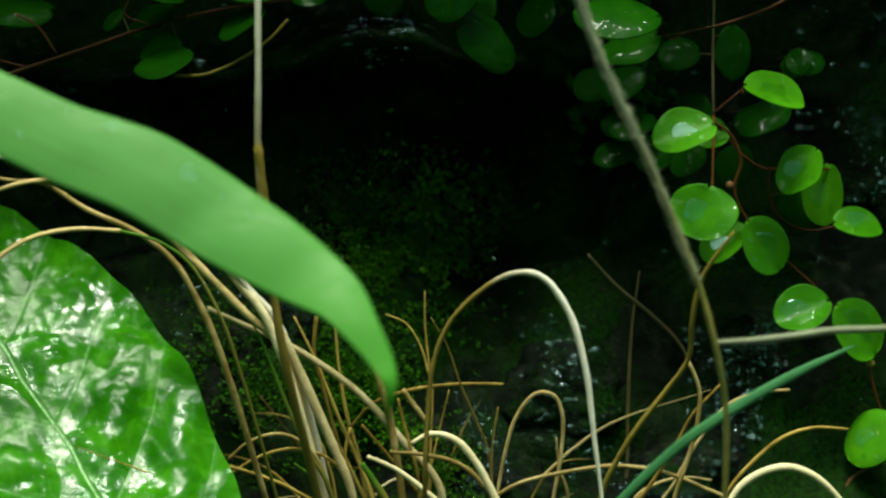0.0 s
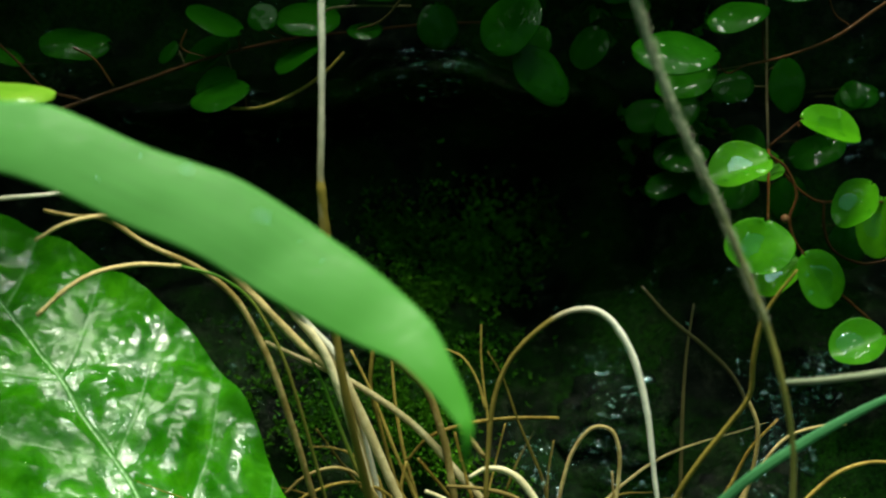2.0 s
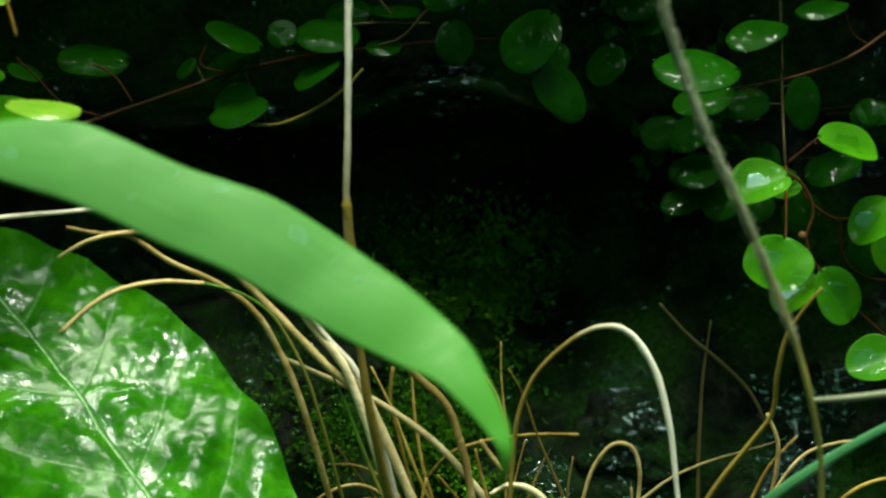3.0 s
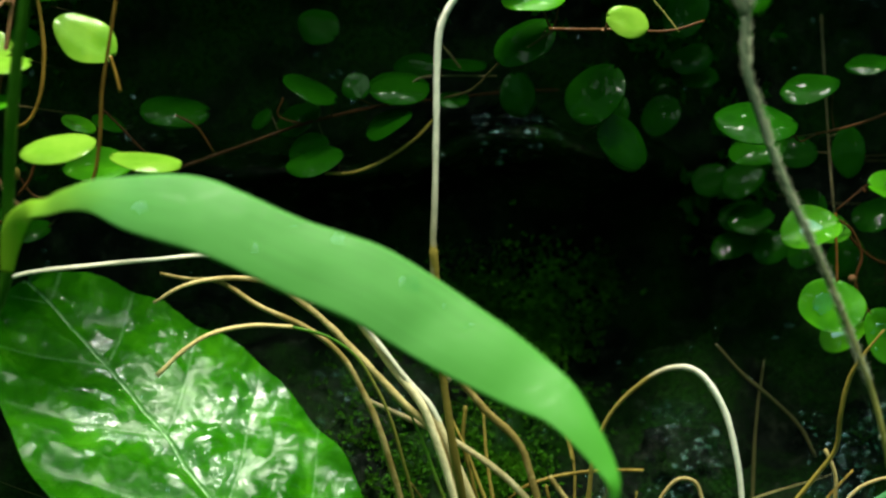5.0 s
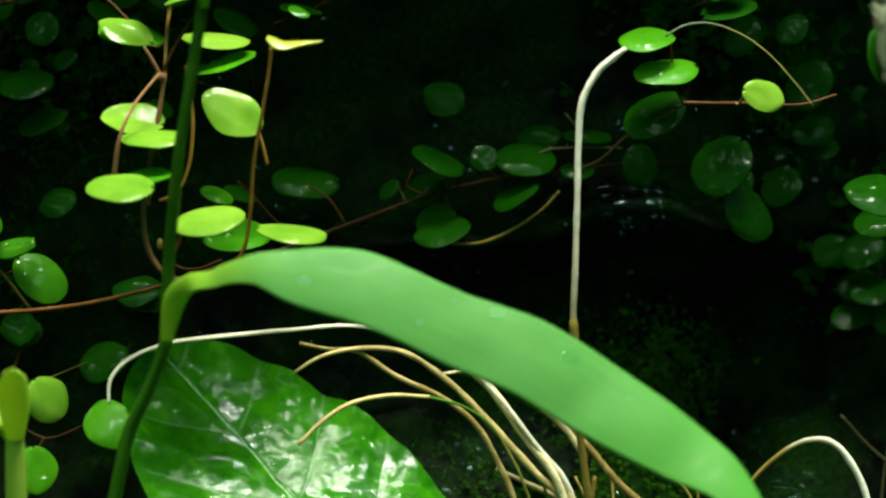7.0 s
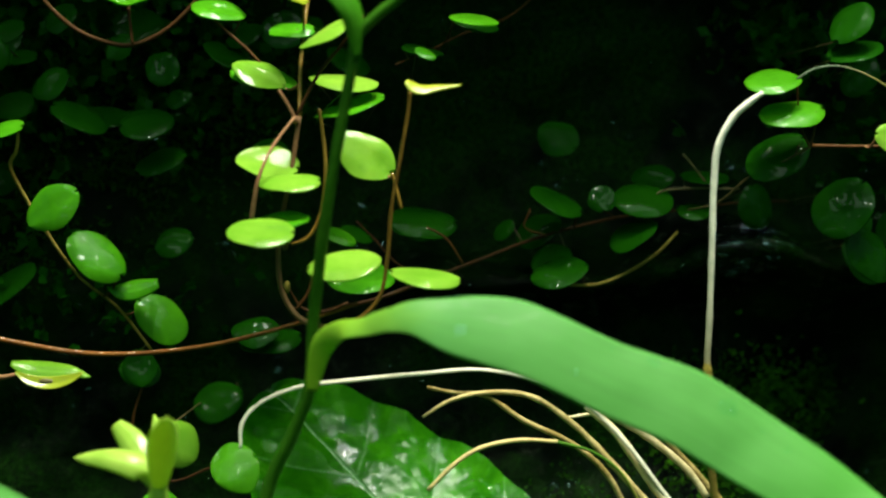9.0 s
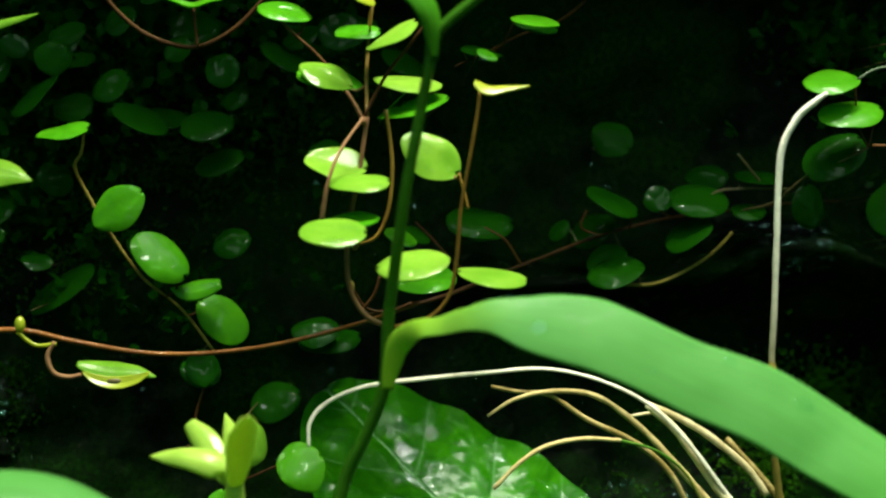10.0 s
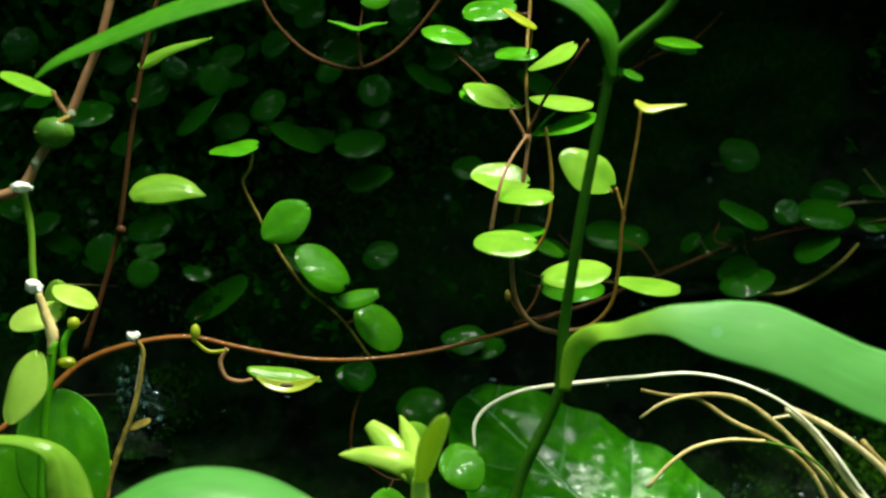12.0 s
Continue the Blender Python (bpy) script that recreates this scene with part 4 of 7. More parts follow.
tube("straw", tussock, GOLD, ((0.0218, -0.028, -0.011), (0.0302, -0.028, -0.0063), (0.0392, -0.028, -0.0043), (0.0473, -0.028, -0.0066), (0.054, -0.028, -0.0147), (0.061, -0.02, -0.095)), (0.29, 0.46, 0.46, 0.46), flat=0.6, rough=0.07)
tube("straw", tussock, GOLD, ((0.0223, -0.034, -0.0072), (0.0305, -0.034, -0.0099), (0.0393, -0.034, -0.014), (0.048, -0.034, -0.0213), (0.055, -0.02, -0.095)), (0.45, 0.51, 0.51), flat=0.6, rough=0.07)
tube("straw", tussock, GOLD, ((0.0278, -0.025, 0.0047), (0.0347, -0.025, 0.0043), (0.0406, -0.025, 0.0017), (0.0466, -0.025, -0.0045), (0.058, -0.02, -0.095)), (0.23, 0.41, 0.41), flat=0.6, rough=0.07)
tube("straw", tussock, PALE, ((0.0585, -0.036, -0.0048), (0.0658, -0.036, -0.0083), (0.0732, -0.036, -0.0141), (0.0791, -0.036, -0.0206), (0.075, -0.02, -0.095)), (0.51, 0.73, 0.79), flat=0.6, rough=0.07)
tube("straw", tussock, GOLD, ((0.0572, -0.02, 0), (0.0648, -0.02, -0.0092), (0.0717, -0.02, -0.018), (0.0771, -0.02, -0.0252), (0.073, -0.02, -0.095)), (0.41, 0.53, 0.59), flat=0.6, rough=0.07)
thin_straws(tussock, 46, 5)
tube("straw", tussock, GREEN, ((0.057, -0.036, -0.0066), (0.0599, -0.036, -0.0112), (0.0643, -0.036, -0.0195), (0.067, -0.02, -0.095)), (0.68, 1.01, 1.13), flat=0.6, rough=0.07)
tube("straw", tussock, GREEN, ((0.0388, -0.02, -0.0103), (0.0448, -0.02, -0.0151), (0.0509, -0.02, -0.0231), (0.061, -0.02, -0.095)), (0.29, 0.47, 0.47), flat=0.6, rough=0.07)
tube("straw", tussock, GOLD, ((0.0443, -0.02, 0.0052), (0.0495, -0.02, -0.0027), (0.0548, -0.02, -0.0137), (0.0586, -0.02, -0.0232), (0.065, -0.02, -0.095)), (0.29, 0.47, 0.53), flat=0.6, rough=0.07)
tube("straw", tussock, OLIVE, ((0.0298, -0.018, 0.0081), (0.0365, -0.018, -0.0013), (0.0448, -0.018, -0.0125), (0.0509, -0.018, -0.0236), (0.059, -0.02, -0.095)), (0.30, 0.47, 0.53), flat=0.6, rough=0.07)
bead("dew_drop", tussock, WATER, (0.0906, -0.028, -0.0057), 1.33)

# ---- tall seed stalk and stems beside the hanging creeper ----

stalk = thing("seed_stalk", (0.1393, -0.09, -0.13), "tall leaning olive grass stalk with a fluffy grey seed head", "grass")
tube("stem", stalk, GREY, ((0.099, -0.1, 0.1313), (0.0994, -0.1, 0.1191), (0.1079, -0.1, 0.0954), (0.1187, -0.1, 0.0732), (0.1298, -0.1, 0.0468), (0.1334, -0.1, 0.0343), (0.1365, -0.098, 0.0202), (0.1373, -0.096, -0.0007), (0.1393, -0.09, -0.14)), (1.05, 0.95, 0.85, 0.76, 0.7, 0.66, 0.64, 0.64, 0.64), rough=0.03)
tube("seed_head", stalk, FLUFF, ((0.1019, -0.1, 0.1611), (0.0968, -0.1, 0.1484), (0.0959, -0.1, 0.1395), (0.099, -0.1, 0.1313)), (0.4, 1.0, 1.3, 1.3), rough=0.08)
fluff(stalk, (0.0968, -0.1, 0.1484), (0.099, -0.1, 0.1313), 0.0036, 800)
fluff(stalk, (0.099, -0.1, 0.1313), (0.0994, -0.1, 0.1191), 0.0019, 420)
fluff(stalk, (0.0994, -0.1, 0.1191), (0.1079, -0.1, 0.0954), 0.0019, 420)
fluff(stalk, (0.1079, -0.1, 0.0954), (0.1187, -0.1, 0.0732), 0.0019, 420)
fluff(stalk, (0.1187, -0.1, 0.0732), (0.1298, -0.1, 0.0468), 0.0019, 420)
leaf(stalk, SHADED, (0.1005, -0.096, 0.1317), (0.0972, -0.096, 0.1464), (0.61, -0.78, 0.13), 0.0133, cup=-0.1, bend=0.12, name="bract")
leaf(stalk, SHADED, (0.1025, -0.096, 0.1323), (0.107, -0.096, 0.144), (-0.93, -0.12, 0.36), 0.0110, cup=-0.1, bend=0.12, name="bract")
tube("stem", stalk, OLIVE, ((0.1453, -0.07, 0.0563), (0.1409, -0.0675, 0.0493), (0.1386, -0.065, 0.0436), (0.1373, -0.0625, 0.0336), (0.1371, -0.06, 0.0241), (0.1324, -0.0575, 0.016), (0.1259, -0.055, 0.0063), (0.1211, -0.0525, -0.0029), (0.1173, -0.05, -0.0144), (0.1156, -0.05, -0.11)), (0.27, 0.47, 0.61, 0.61, 0.61, 0.68, 0.74, 0.81, 1.01))
tube("side_stem", stalk, FLUFF, ((0.1363, -0.09, 0.0331), (0.1455, -0.09, 0.0336), (0.1546, -0.09, 0.0345), (0.1623, -0.09, 0.0355), (0.1766, -0.09, 0.036), (0.1922, -0.09, 0.0384)), (0.56, 0.74, 0.86, 0.86, 0.80, 0.62))
blade("grass_blade", stalk, BLADE, ((0.116, -0.075, -0.0088), (0.1247, -0.075, -0.0001), (0.134, -0.075, 0.0079), (0.1474, -0.075, 0.0165), (0.1609, -0.075, 0.0238), (0.1732, -0.075, 0.0294)), (2.1, 2.3, 2.5, 2.5, 2.1, 0.6), (0.1, -0.9, 0.4), cup=0.15)
tube("stem", stalk, BLADE, ((0.116, -0.075, -0.0088), (0.108, -0.075, -0.0288), (0.104, -0.075, -0.14)), (1.6, 1.6, 1.6))
tube("straw", stalk, STRAW, ((0.1419, -0.04, 0.0198), (0.1449, -0.04, 0.0123), (0.1445, -0.04, 0.0033), (0.1418, -0.04, -0.0072), (0.1382, -0.04, -0.0192), (0.1391, -0.03, -0.1)), (0.50, 0.57, 0.57, 0.57), flat=0.7)
tube("straw", stalk, GOLD, ((0.1518, -0.035, 0.0127), (0.1443, -0.035, 0.0045), (0.1392, -0.035, -0.0053), (0.1332, -0.035, -0.0144), (0.1288, -0.035, -0.0219), (0.1283, -0.03, -0.1)), (0.29, 0.51, 0.58, 0.58), flat=0.7)
tube("straw", stalk, STRAW, ((0.172, -0.03, 0.0099), (0.1646, -0.03, 0.0094), (0.1555, -0.03, 0.0063), (0.1464, -0.03, -0.0051), (0.1404, -0.03, -0.0159), (0.1359, -0.03, -0.0235), (0.1345, -0.03, -0.1)), (0.37, 0.44, 0.44, 0.51), flat=0.7)
tube("straw", stalk, PALE, ((0.1505, -0.045, -0.0195), (0.1548, -0.045, -0.0124), (0.1607, -0.045, -0.0086), (0.1674, -0.045, -0.0074), (0.1741, -0.045, -0.0098), (0.1803, -0.045, -0.0153), (0.1834, -0.045, -0.0202), (0.1534, -0.04, -0.1)), (0.85, 1.06, 1.06, 0.92, 0.70, 0.49), flat=0.7)
tube("straw", stalk, GOLD, ((0.1884, -0.03, -0.0012), (0.1788, -0.03, -0.0006), (0.1703, -0.03, -0.0032), (0.1627, -0.03, -0.0093), (0.1566, -0.03, -0.0162), (0.1529, -0.03, -0.0239), (0.1522, -0.03, -0.1)), (0.37, 0.59, 0.59, 0.59), flat=0.7)
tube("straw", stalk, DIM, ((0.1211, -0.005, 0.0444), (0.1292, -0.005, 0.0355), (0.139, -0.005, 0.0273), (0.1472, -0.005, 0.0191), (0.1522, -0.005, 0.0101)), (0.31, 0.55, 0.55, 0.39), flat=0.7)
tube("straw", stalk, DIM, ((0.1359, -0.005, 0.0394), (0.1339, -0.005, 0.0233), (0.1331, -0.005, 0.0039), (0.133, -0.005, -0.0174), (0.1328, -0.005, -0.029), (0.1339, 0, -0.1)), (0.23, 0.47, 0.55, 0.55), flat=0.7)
tube("straw", stalk, STRAW, ((0.1512, -0.03, -0.0145), (0.1435, -0.03, -0.0136), (0.1358, -0.03, -0.0154), (0.1297, -0.03, -0.0203), (0.1268, -0.03, -0.1)), (0.29, 0.51, 0.59), flat=0.7)

# ---- creeper hanging on the rock, leaves wet ----

creeper_r = thing("creeper", (0.1642, 0.06, 0.1377), "hanging creeper with round wet glossy green leaves on red stems", "creeper", "creepers on the rock")
# one stem in two materials: upper stretch dimmed for shade, lower in lit colour
tube("stem", creeper_r, DIM, ((0.1641, 0.03, 0.1443), (0.1618, 0.018, 0.1167), (0.1587, 0.006, 0.0998), (0.1561, -0.006, 0.0822)), (0.33, 0.33, 0.33, 0.39))
tube("stem", creeper_r, RUST, ((0.1556, -0.008, 0.083), (0.1546, -0.012, 0.073), (0.1535, -0.016, 0.0631)), (0.37, 0.37, 0.37))
tube("stem", creeper_r, VINE, ((0.155, -0.01, 0.0815), (0.1595, -0.01, 0.0784), (0.1631, -0.01, 0.0705), (0.1613, -0.01, 0.0635), (0.1631, -0.01, 0.0572), (0.1672, -0.01, 0.0521)), (0.37, 0.43, 0.43, 0.37))
tube("stem", creeper_r, VINE, ((0.1717, -0.008, 0.0688), (0.1719, -0.008, 0.0609), (0.1746, -0.008, 0.0546), (0.1831, -0.008, 0.0508), (0.1915, -0.008, 0.052)), (0.37, 0.44, 0.44, 0.37))
tube("stem", creeper_r, VINE, ((0.1551, -0.01, 0.0838), (0.1609, -0.01, 0.0885), (0.1643, -0.01, 0.0913)), (0.37, 0.37, 0.31))
tube("stem", creeper_r, VINE, ((0.1545, -0.012, 0.08), (0.1507, -0.012, 0.0786)), (0.31, 0.31))
tube("stem", creeper_r, VINE, ((0.156, -0.006, 0.0822), (0.1655, -0.006, 0.0712), (0.1723, -0.006, 0.068), (0.1849, -0.006, 0.0719)), (0.37, 0.37, 0.31))
tube("stem", creeper_r, VINE, ((0.1672, -0.01, 0.0521), (0.1762, -0.01, 0.0428), (0.1844, -0.01, 0.0355), (0.1903, -0.01, 0.0291), (0.1936, -0.01, 0.0266)), (0.31, 0.37, 0.37, 0.37))
tube("stem", creeper_r, VINE, ((0.1996, -0.012, 0.018), (0.2015, -0.012, 0.0075), (0.2046, -0.012, -0.002)), (0.31, 0.37, 0.37))
tube("stem", creeper_r, PINK, ((0.2014, -0.012, -0.0161), (0.1957, -0.012, -0.0201), (0.1938, -0.012, -0.0266), (0.1954, -0.012, -0.0382)), (0.55, 0.55, 0.55))
bead("bud", creeper_r, GOLD, (0.2007, -0.012, 0.0135), 1.08)
bead("bud", creeper_r, PINK, (0.1595, -0.012, 0.0639), 1.23)
tube("stem", creeper_r, VINE, ((0.2005, -0.014, 0.1324), (0.1831, -0.014, 0.1213), (0.171, -0.014, 0.1132), (0.157, -0.014, 0.1081), (0.1469, -0.014, 0.1059)), (0.49, 0.49, 0.43, 0.30))
petiole(leaf(creeper_r, MATURE, (0.1510, -0.0220, 0.0638), (0.1470, -0.0257, 0.0505), (-0.20, -0.93, 0.32), 0.0188, cup=0.15, bend=0.1), (0.1511, -0.0210, 0.0631), (0.1535, -0.016, 0.0631), VINE)
petiole(leaf(creeper_r, MATURE, (0.1652, -0.0060, 0.0515), (0.1532, -0.0060, 0.0436), (-0.39, -0.70, 0.59), 0.0115, cup=0.15), (0.1654, -0.0051, 0.0507), (0.1655, -0.01, 0.0541), VINE)
petiole(leaf(creeper_r, MATURE, (0.1649, -0.0140, 0.0536), (0.1741, -0.0140, 0.0401), (0.24, -0.96, 0.16), 0.0142, cup=0.15), (0.1649, -0.0128, 0.0533), (0.165, -0.01, 0.0547), VINE)
petiole(leaf(creeper_r, MATURE, (0.1532, -0.0160, 0.0806), (0.1369, -0.0160, 0.0770), (-0.14, -0.76, 0.64), 0.0142, cup=0.15), (0.1531, -0.0151, 0.0798), (0.1507, -0.012, 0.0786), VINE)
petiole(leaf(creeper_r, MATURE, (0.1592, -0.0060, 0.0802), (0.1511, -0.0075, 0.0758), (-0.11, -0.86, 0.50), 0.0104, cup=0.15, bend=0.1), (0.1590, -0.0049, 0.0796), (0.1579, -0.006, 0.0801), VINE)
petiole(leaf(creeper_r, MATURE, (0.1624, -0.0180, 0.0915), (0.1787, -0.0180, 0.0878), (0.16, -0.68, 0.71), 0.0130, cup=0.15, bend=0.12), (0.1625, -0.0172, 0.0906), (0.163, -0.01, 0.0902), VINE)
petiole(leaf(creeper_r, SHADED, (0.1771, -0.0040, 0.0863), (0.1629, -0.0040, 0.0808), (-0.28, -0.61, 0.74), 0.0135, cup=-0.12), (0.1772, -0.0033, 0.0853), (0.1713, 0.055, 0.0835), DIM, 0.2, 0.0)
petiole(leaf(creeper_r, MATURE, (0.1826, -0.0140, 0.0733), (0.1735, -0.0140, 0.0622), (-0.49, -0.78, 0.40), 0.0124, cup=0.15), (0.1830, -0.0130, 0.0727), (0.1831, -0.006, 0.0713), VINE)
petiole(leaf(creeper_r, MATURE, (0.1905, -0.0020, 0.0682), (0.1881, -0.0020, 0.0516), (-0.67, -0.73, 0.10), 0.0121, cup=0.15), (0.1914, -0.0013, 0.0677), (0.1843, -0.006, 0.0717), VINE)
petiole(leaf(creeper_r, MATURE, (0.1898, -0.0120, 0.0535), (0.2033, -0.0120, 0.0527), (0.04, -0.65, 0.76), 0.0117, cup=0.15, bend=0.12), (0.1900, -0.0112, 0.0526), (0.1896, -0.008, 0.0518), VINE)
petiole(leaf(creeper_r, MATURE, (0.1862, -0.0160, 0.0319), (0.1720, -0.0160, 0.0270), (-0.22, -0.75, 0.63), 0.0140, cup=0.15, bend=0.1), (0.1862, -0.0150, 0.0312), (0.1858, -0.01, 0.034), VINE)
petiole(leaf(creeper_r, MATURE, (0.1907, -0.0140, 0.0298), (0.2023, -0.0140, 0.0161), (0.26, -0.94, 0.22), 0.0156, cup=0.15), (0.1907, -0.0128, 0.0294), (0.1903, -0.01, 0.0291), VINE)
petiole(leaf(creeper_r, MATURE, (0.2044, -0.0160, -0.0008), (0.1939, -0.0160, -0.0137), (-0.62, -0.60, 0.51), 0.0157, cup=-0.12), (0.2050, -0.0153, -0.0016), (0.2041, -0.012, -0.0006), PINK)
petiole(leaf(creeper_r, SHADED, (0.1346, -0.0300, 0.1094), (0.1128, -0.0300, 0.1108), (0.05, -0.61, 0.79), 0.0189, cup=-0.1, bend=0.12), (0.1342, -0.0293, 0.1085), (0.1469, -0.014, 0.1059), VINE, 0.22)
petiole(leaf(creeper_r, SHADED, (0.1386, -0.01, 0.1055), (0.123, -0.01, 0.1001), (-0.26, -0.62, 0.74), 0.0145, cup=-0.1, bend=0.12), (0.1386, -0.0093, 0.1045), (0.1469, -0.014, 0.1059), DIM, 0.2, 0.0)
petiole(leaf(creeper_r, SHADED, (0.1636, 0.0040, 0.1077), (0.1648, 0.0040, 0.0928), (0.04, -1.00, 0.00), 0.0110, cup=-0.1, bend=0.1), (0.1636, 0.0052, 0.1074), (0.1598, 0.0099, 0.1053), DIM, 0.2, 0.0)
petiole(leaf(creeper_r, SHADED, (0.1543, 0.006, 0.1014), (0.1428, 0.006, 0.1003), (-0.04, -0.9, 0.44), 0.0101, cup=-0.12), (0.1541, 0.0071, 0.1008), (0.1588, 0.0064, 0.1004), DIM, 0.2, 0.0)
petiole(leaf(creeper_r, SHADED, (0.1888, 0.0000, 0.0989), (0.1781, 0.0000, 0.0981), (-0.04, -0.81, 0.59), 0.0094, cup=-0.12), (0.1886, 0.0010, 0.0982), (0.1845, 0.055, 0.0978), DIM, 0.2, 0.0)
petiole(leaf(creeper_r, SHADED, (0.1509, -0.0180, 0.1216), (0.1351, -0.0180, 0.1179), (-0.18, -0.61, 0.77), 0.0130, cup=-0.1, bend=0.12), (0.1508, -0.0173, 0.1206), (0.1526, -0.014, 0.1071), VINE, 0.22)
petiole(leaf(creeper_r, SHADED, (0.1684, -0.016, 0.1278), (0.1547, -0.016, 0.1262), (-0.1, -0.46, 0.88), 0.0121, cup=-0.1, bend=0.12), (0.1682, -0.0154, 0.1267), (0.176, -0.014, 0.1165), VINE, 0.22)
petiole(leaf(creeper_r, SHADED, (0.1836, 0, 0.1011), (0.1781, 0, 0.0947), (-0.49, -0.76, 0.43), 0.0088, cup=-0.12), (0.1840, 0.0009, 0.1004), (0.1817, 0.055, 0.0989), DIM, 0.2, 0.0)
petiole(leaf(creeper_r, SHADED, (0.1324, 0.02, 0.0937), (0.1207, 0.02, 0.0907), (-0.07, -0.96, 0.27), 0.0107, cup=-0.1, bend=0.1), (0.1322, 0.0212, 0.0933), (0.1283, 0.055, 0.0926), DIM, 0.2, 0.0)
petiole(leaf(creeper_r, SHADED, (0.141, 0.02, 0.0829), (0.1292, 0.02, 0.0799), (-0.14, -0.82, 0.55), 0.0107, cup=-0.12), (0.1409, 0.0210, 0.0822), (0.1369, 0.055, 0.0818), DIM, 0.2, 0.0)
petiole(leaf(creeper_r, SHADED, (0.1462, 0.02, 0.0753), (0.1343, 0.02, 0.0723), (-0.17, -0.72, 0.67), 0.0107, cup=-0.12), (0.1461, 0.0209, 0.0744), (0.142, 0.055, 0.0743), DIM, 0.2, 0.0)
petiole(leaf(creeper_r, SHADED, (0.1386, 0.02, 0.0737), (0.1267, 0.02, 0.0707), (-0.18, -0.69, 0.7), 0.0107, cup=-0.12), (0.1385, 0.0208, 0.0728), (0.1344, 0.055, 0.0726), DIM, 0.2, 0.0)
petiole(leaf(creeper_r, SHADED, (0.1391, 0.012, 0.096), (0.1276, 0.012, 0.089), (-0.33, -0.77, 0.54), 0.0118, cup=-0.12), (0.1392, 0.0129, 0.0952), (0.1351, 0.055, 0.0935), DIM, 0.2, 0.0)
petiole(leaf(creeper_r, SHADED, (0.1429, 0.012, 0.0821), (0.1296, 0.012, 0.0795), (-0.15, -0.64, 0.75), 0.0120, cup=-0.12), (0.1428, 0.0128, 0.0811), (0.1382, 0.055, 0.0812), DIM, 0.2, 0.0)
petiole(leaf(creeper_r, SHADED, (0.1488, 0.014, 0.075), (0.1385, 0.014, 0.0684), (-0.31, -0.82, 0.48), 0.0108, cup=-0.1, bend=0.1), (0.1489, 0.0150, 0.0743), (0.1452, 0.055, 0.0727), DIM, 0.2, 0.0)
petiole(leaf(creeper_r, SHADED, (0.1682, 0.01, 0.0738), (0.1634, 0.01, 0.0623), (-0.6, -0.76, 0.25), 0.0126, cup=-0.12), (0.1688, 0.0109, 0.0732), (0.1665, 0.055, 0.0698), DIM, 0.2, 0.0)
petiole(leaf(creeper_r, SHADED, (0.156, 0.008, 0.0736), (0.1478, 0.008, 0.0666), (-0.43, -0.75, 0.51), 0.0095, cup=-0.12), (0.1563, 0.0089, 0.0728), (0.1532, 0.055, 0.0712), DIM, 0.2, 0.0)
petiole(leaf(creeper_r, SHADED, (0.1836, 0.01, 0.0606), (0.1873, 0.01, 0.0472), (0.09, -1, 0.02), 0.0122, cup=-0.12), (0.1836, 0.0112, 0.0603), (0.1849, 0.055, 0.0559), DIM, 0.2, 0.0)
petiole(leaf(creeper_r, SHADED, (0.1568, 0.012, 0.0886), (0.1527, 0.012, 0.0812), (-0.54, -0.79, 0.3), 0.0109, cup=-0.12), (0.1573, 0.0129, 0.0880), (0.1554, 0.055, 0.086), DIM, 0.2, 0.0)

wet_leaves(creeper_r, MATURE, 7)

# ---- creeper trailing along the rock behind the grass ----

creeper_m = thing("creeper", (0.138, 0.08, 0.1462), "trailing creeper with round leaves, shade in their dark green colour", "creeper", "creepers on the rock")
tube("stem", creeper_m, VINE, ((-0.0687, -0.012, 0.0862), (-0.0486, -0.0067, 0.0907), (-0.0327, -0.0015, 0.0966), (-0.018, 0.0037, 0.102), (0.0005, 0.009, 0.1087), (0.0247, 0.0142, 0.1145), (0.0444, 0.0195, 0.1168), (0.063, 0.0247, 0.1191), (0.0802, 0.03, 0.1199)), (0.60, 0.60, 0.54, 0.47, 0.40, 0.33))
tube("stem", creeper_m, OLIVE, ((0.0066, 0, 0.0944), (0.0148, 0, 0.0947), (0.0247, 0, 0.0988), (0.033, 0, 0.1046), (0.038, 0, 0.1099)), (0.46, 0.46, 0.46, 0.39))
tube("stem", creeper_m, VINE, ((0.0649, -0.04, 0.1329), (0.0726, -0.04, 0.1328), (0.0817, -0.04, 0.1329), (0.0971, -0.04, 0.1327), (0.1064, -0.04, 0.1354)), (0.47, 0.47, 0.41, 0.36))
tube("stem", creeper_m, DIM, ((0.0462, 0, 0.1245), (0.0429, 0, 0.1286), (0.0395, 0, 0.1327)), (0.33, 0.33, 0.26))
tube("stem", creeper_m, DIM, ((0.0674, -0.03, 0.1331), (0.0615, -0.0215, 0.1291), (0.0553, -0.013, 0.1255), (0.0488, -0.0045, 0.1186), (0.0419, 0.004, 0.1163)), (0.38, 0.32, 0.32))
tube("stem", creeper_m, VINE, ((-0.0001, 0, 0.1086), (-0.0066, 0, 0.1111), (-0.005, 0, 0.116)), (0.26, 0.26, 0.26))
tube("stem", creeper_m, DIM, ((0.0282, 0.002, 0.1162), (0.0332, 0.002, 0.1215), (0.0399, 0.002, 0.1226), (0.0567, 0.002, 0.1227)), (0.33, 0.33, 0.26))
tube("stem", creeper_m, VINE, ((-0.0246, -0.004, 0.1004), (-0.0295, -0.004, 0.1077), (-0.0351, -0.004, 0.1109)), (0.32, 0.32, 0.26))
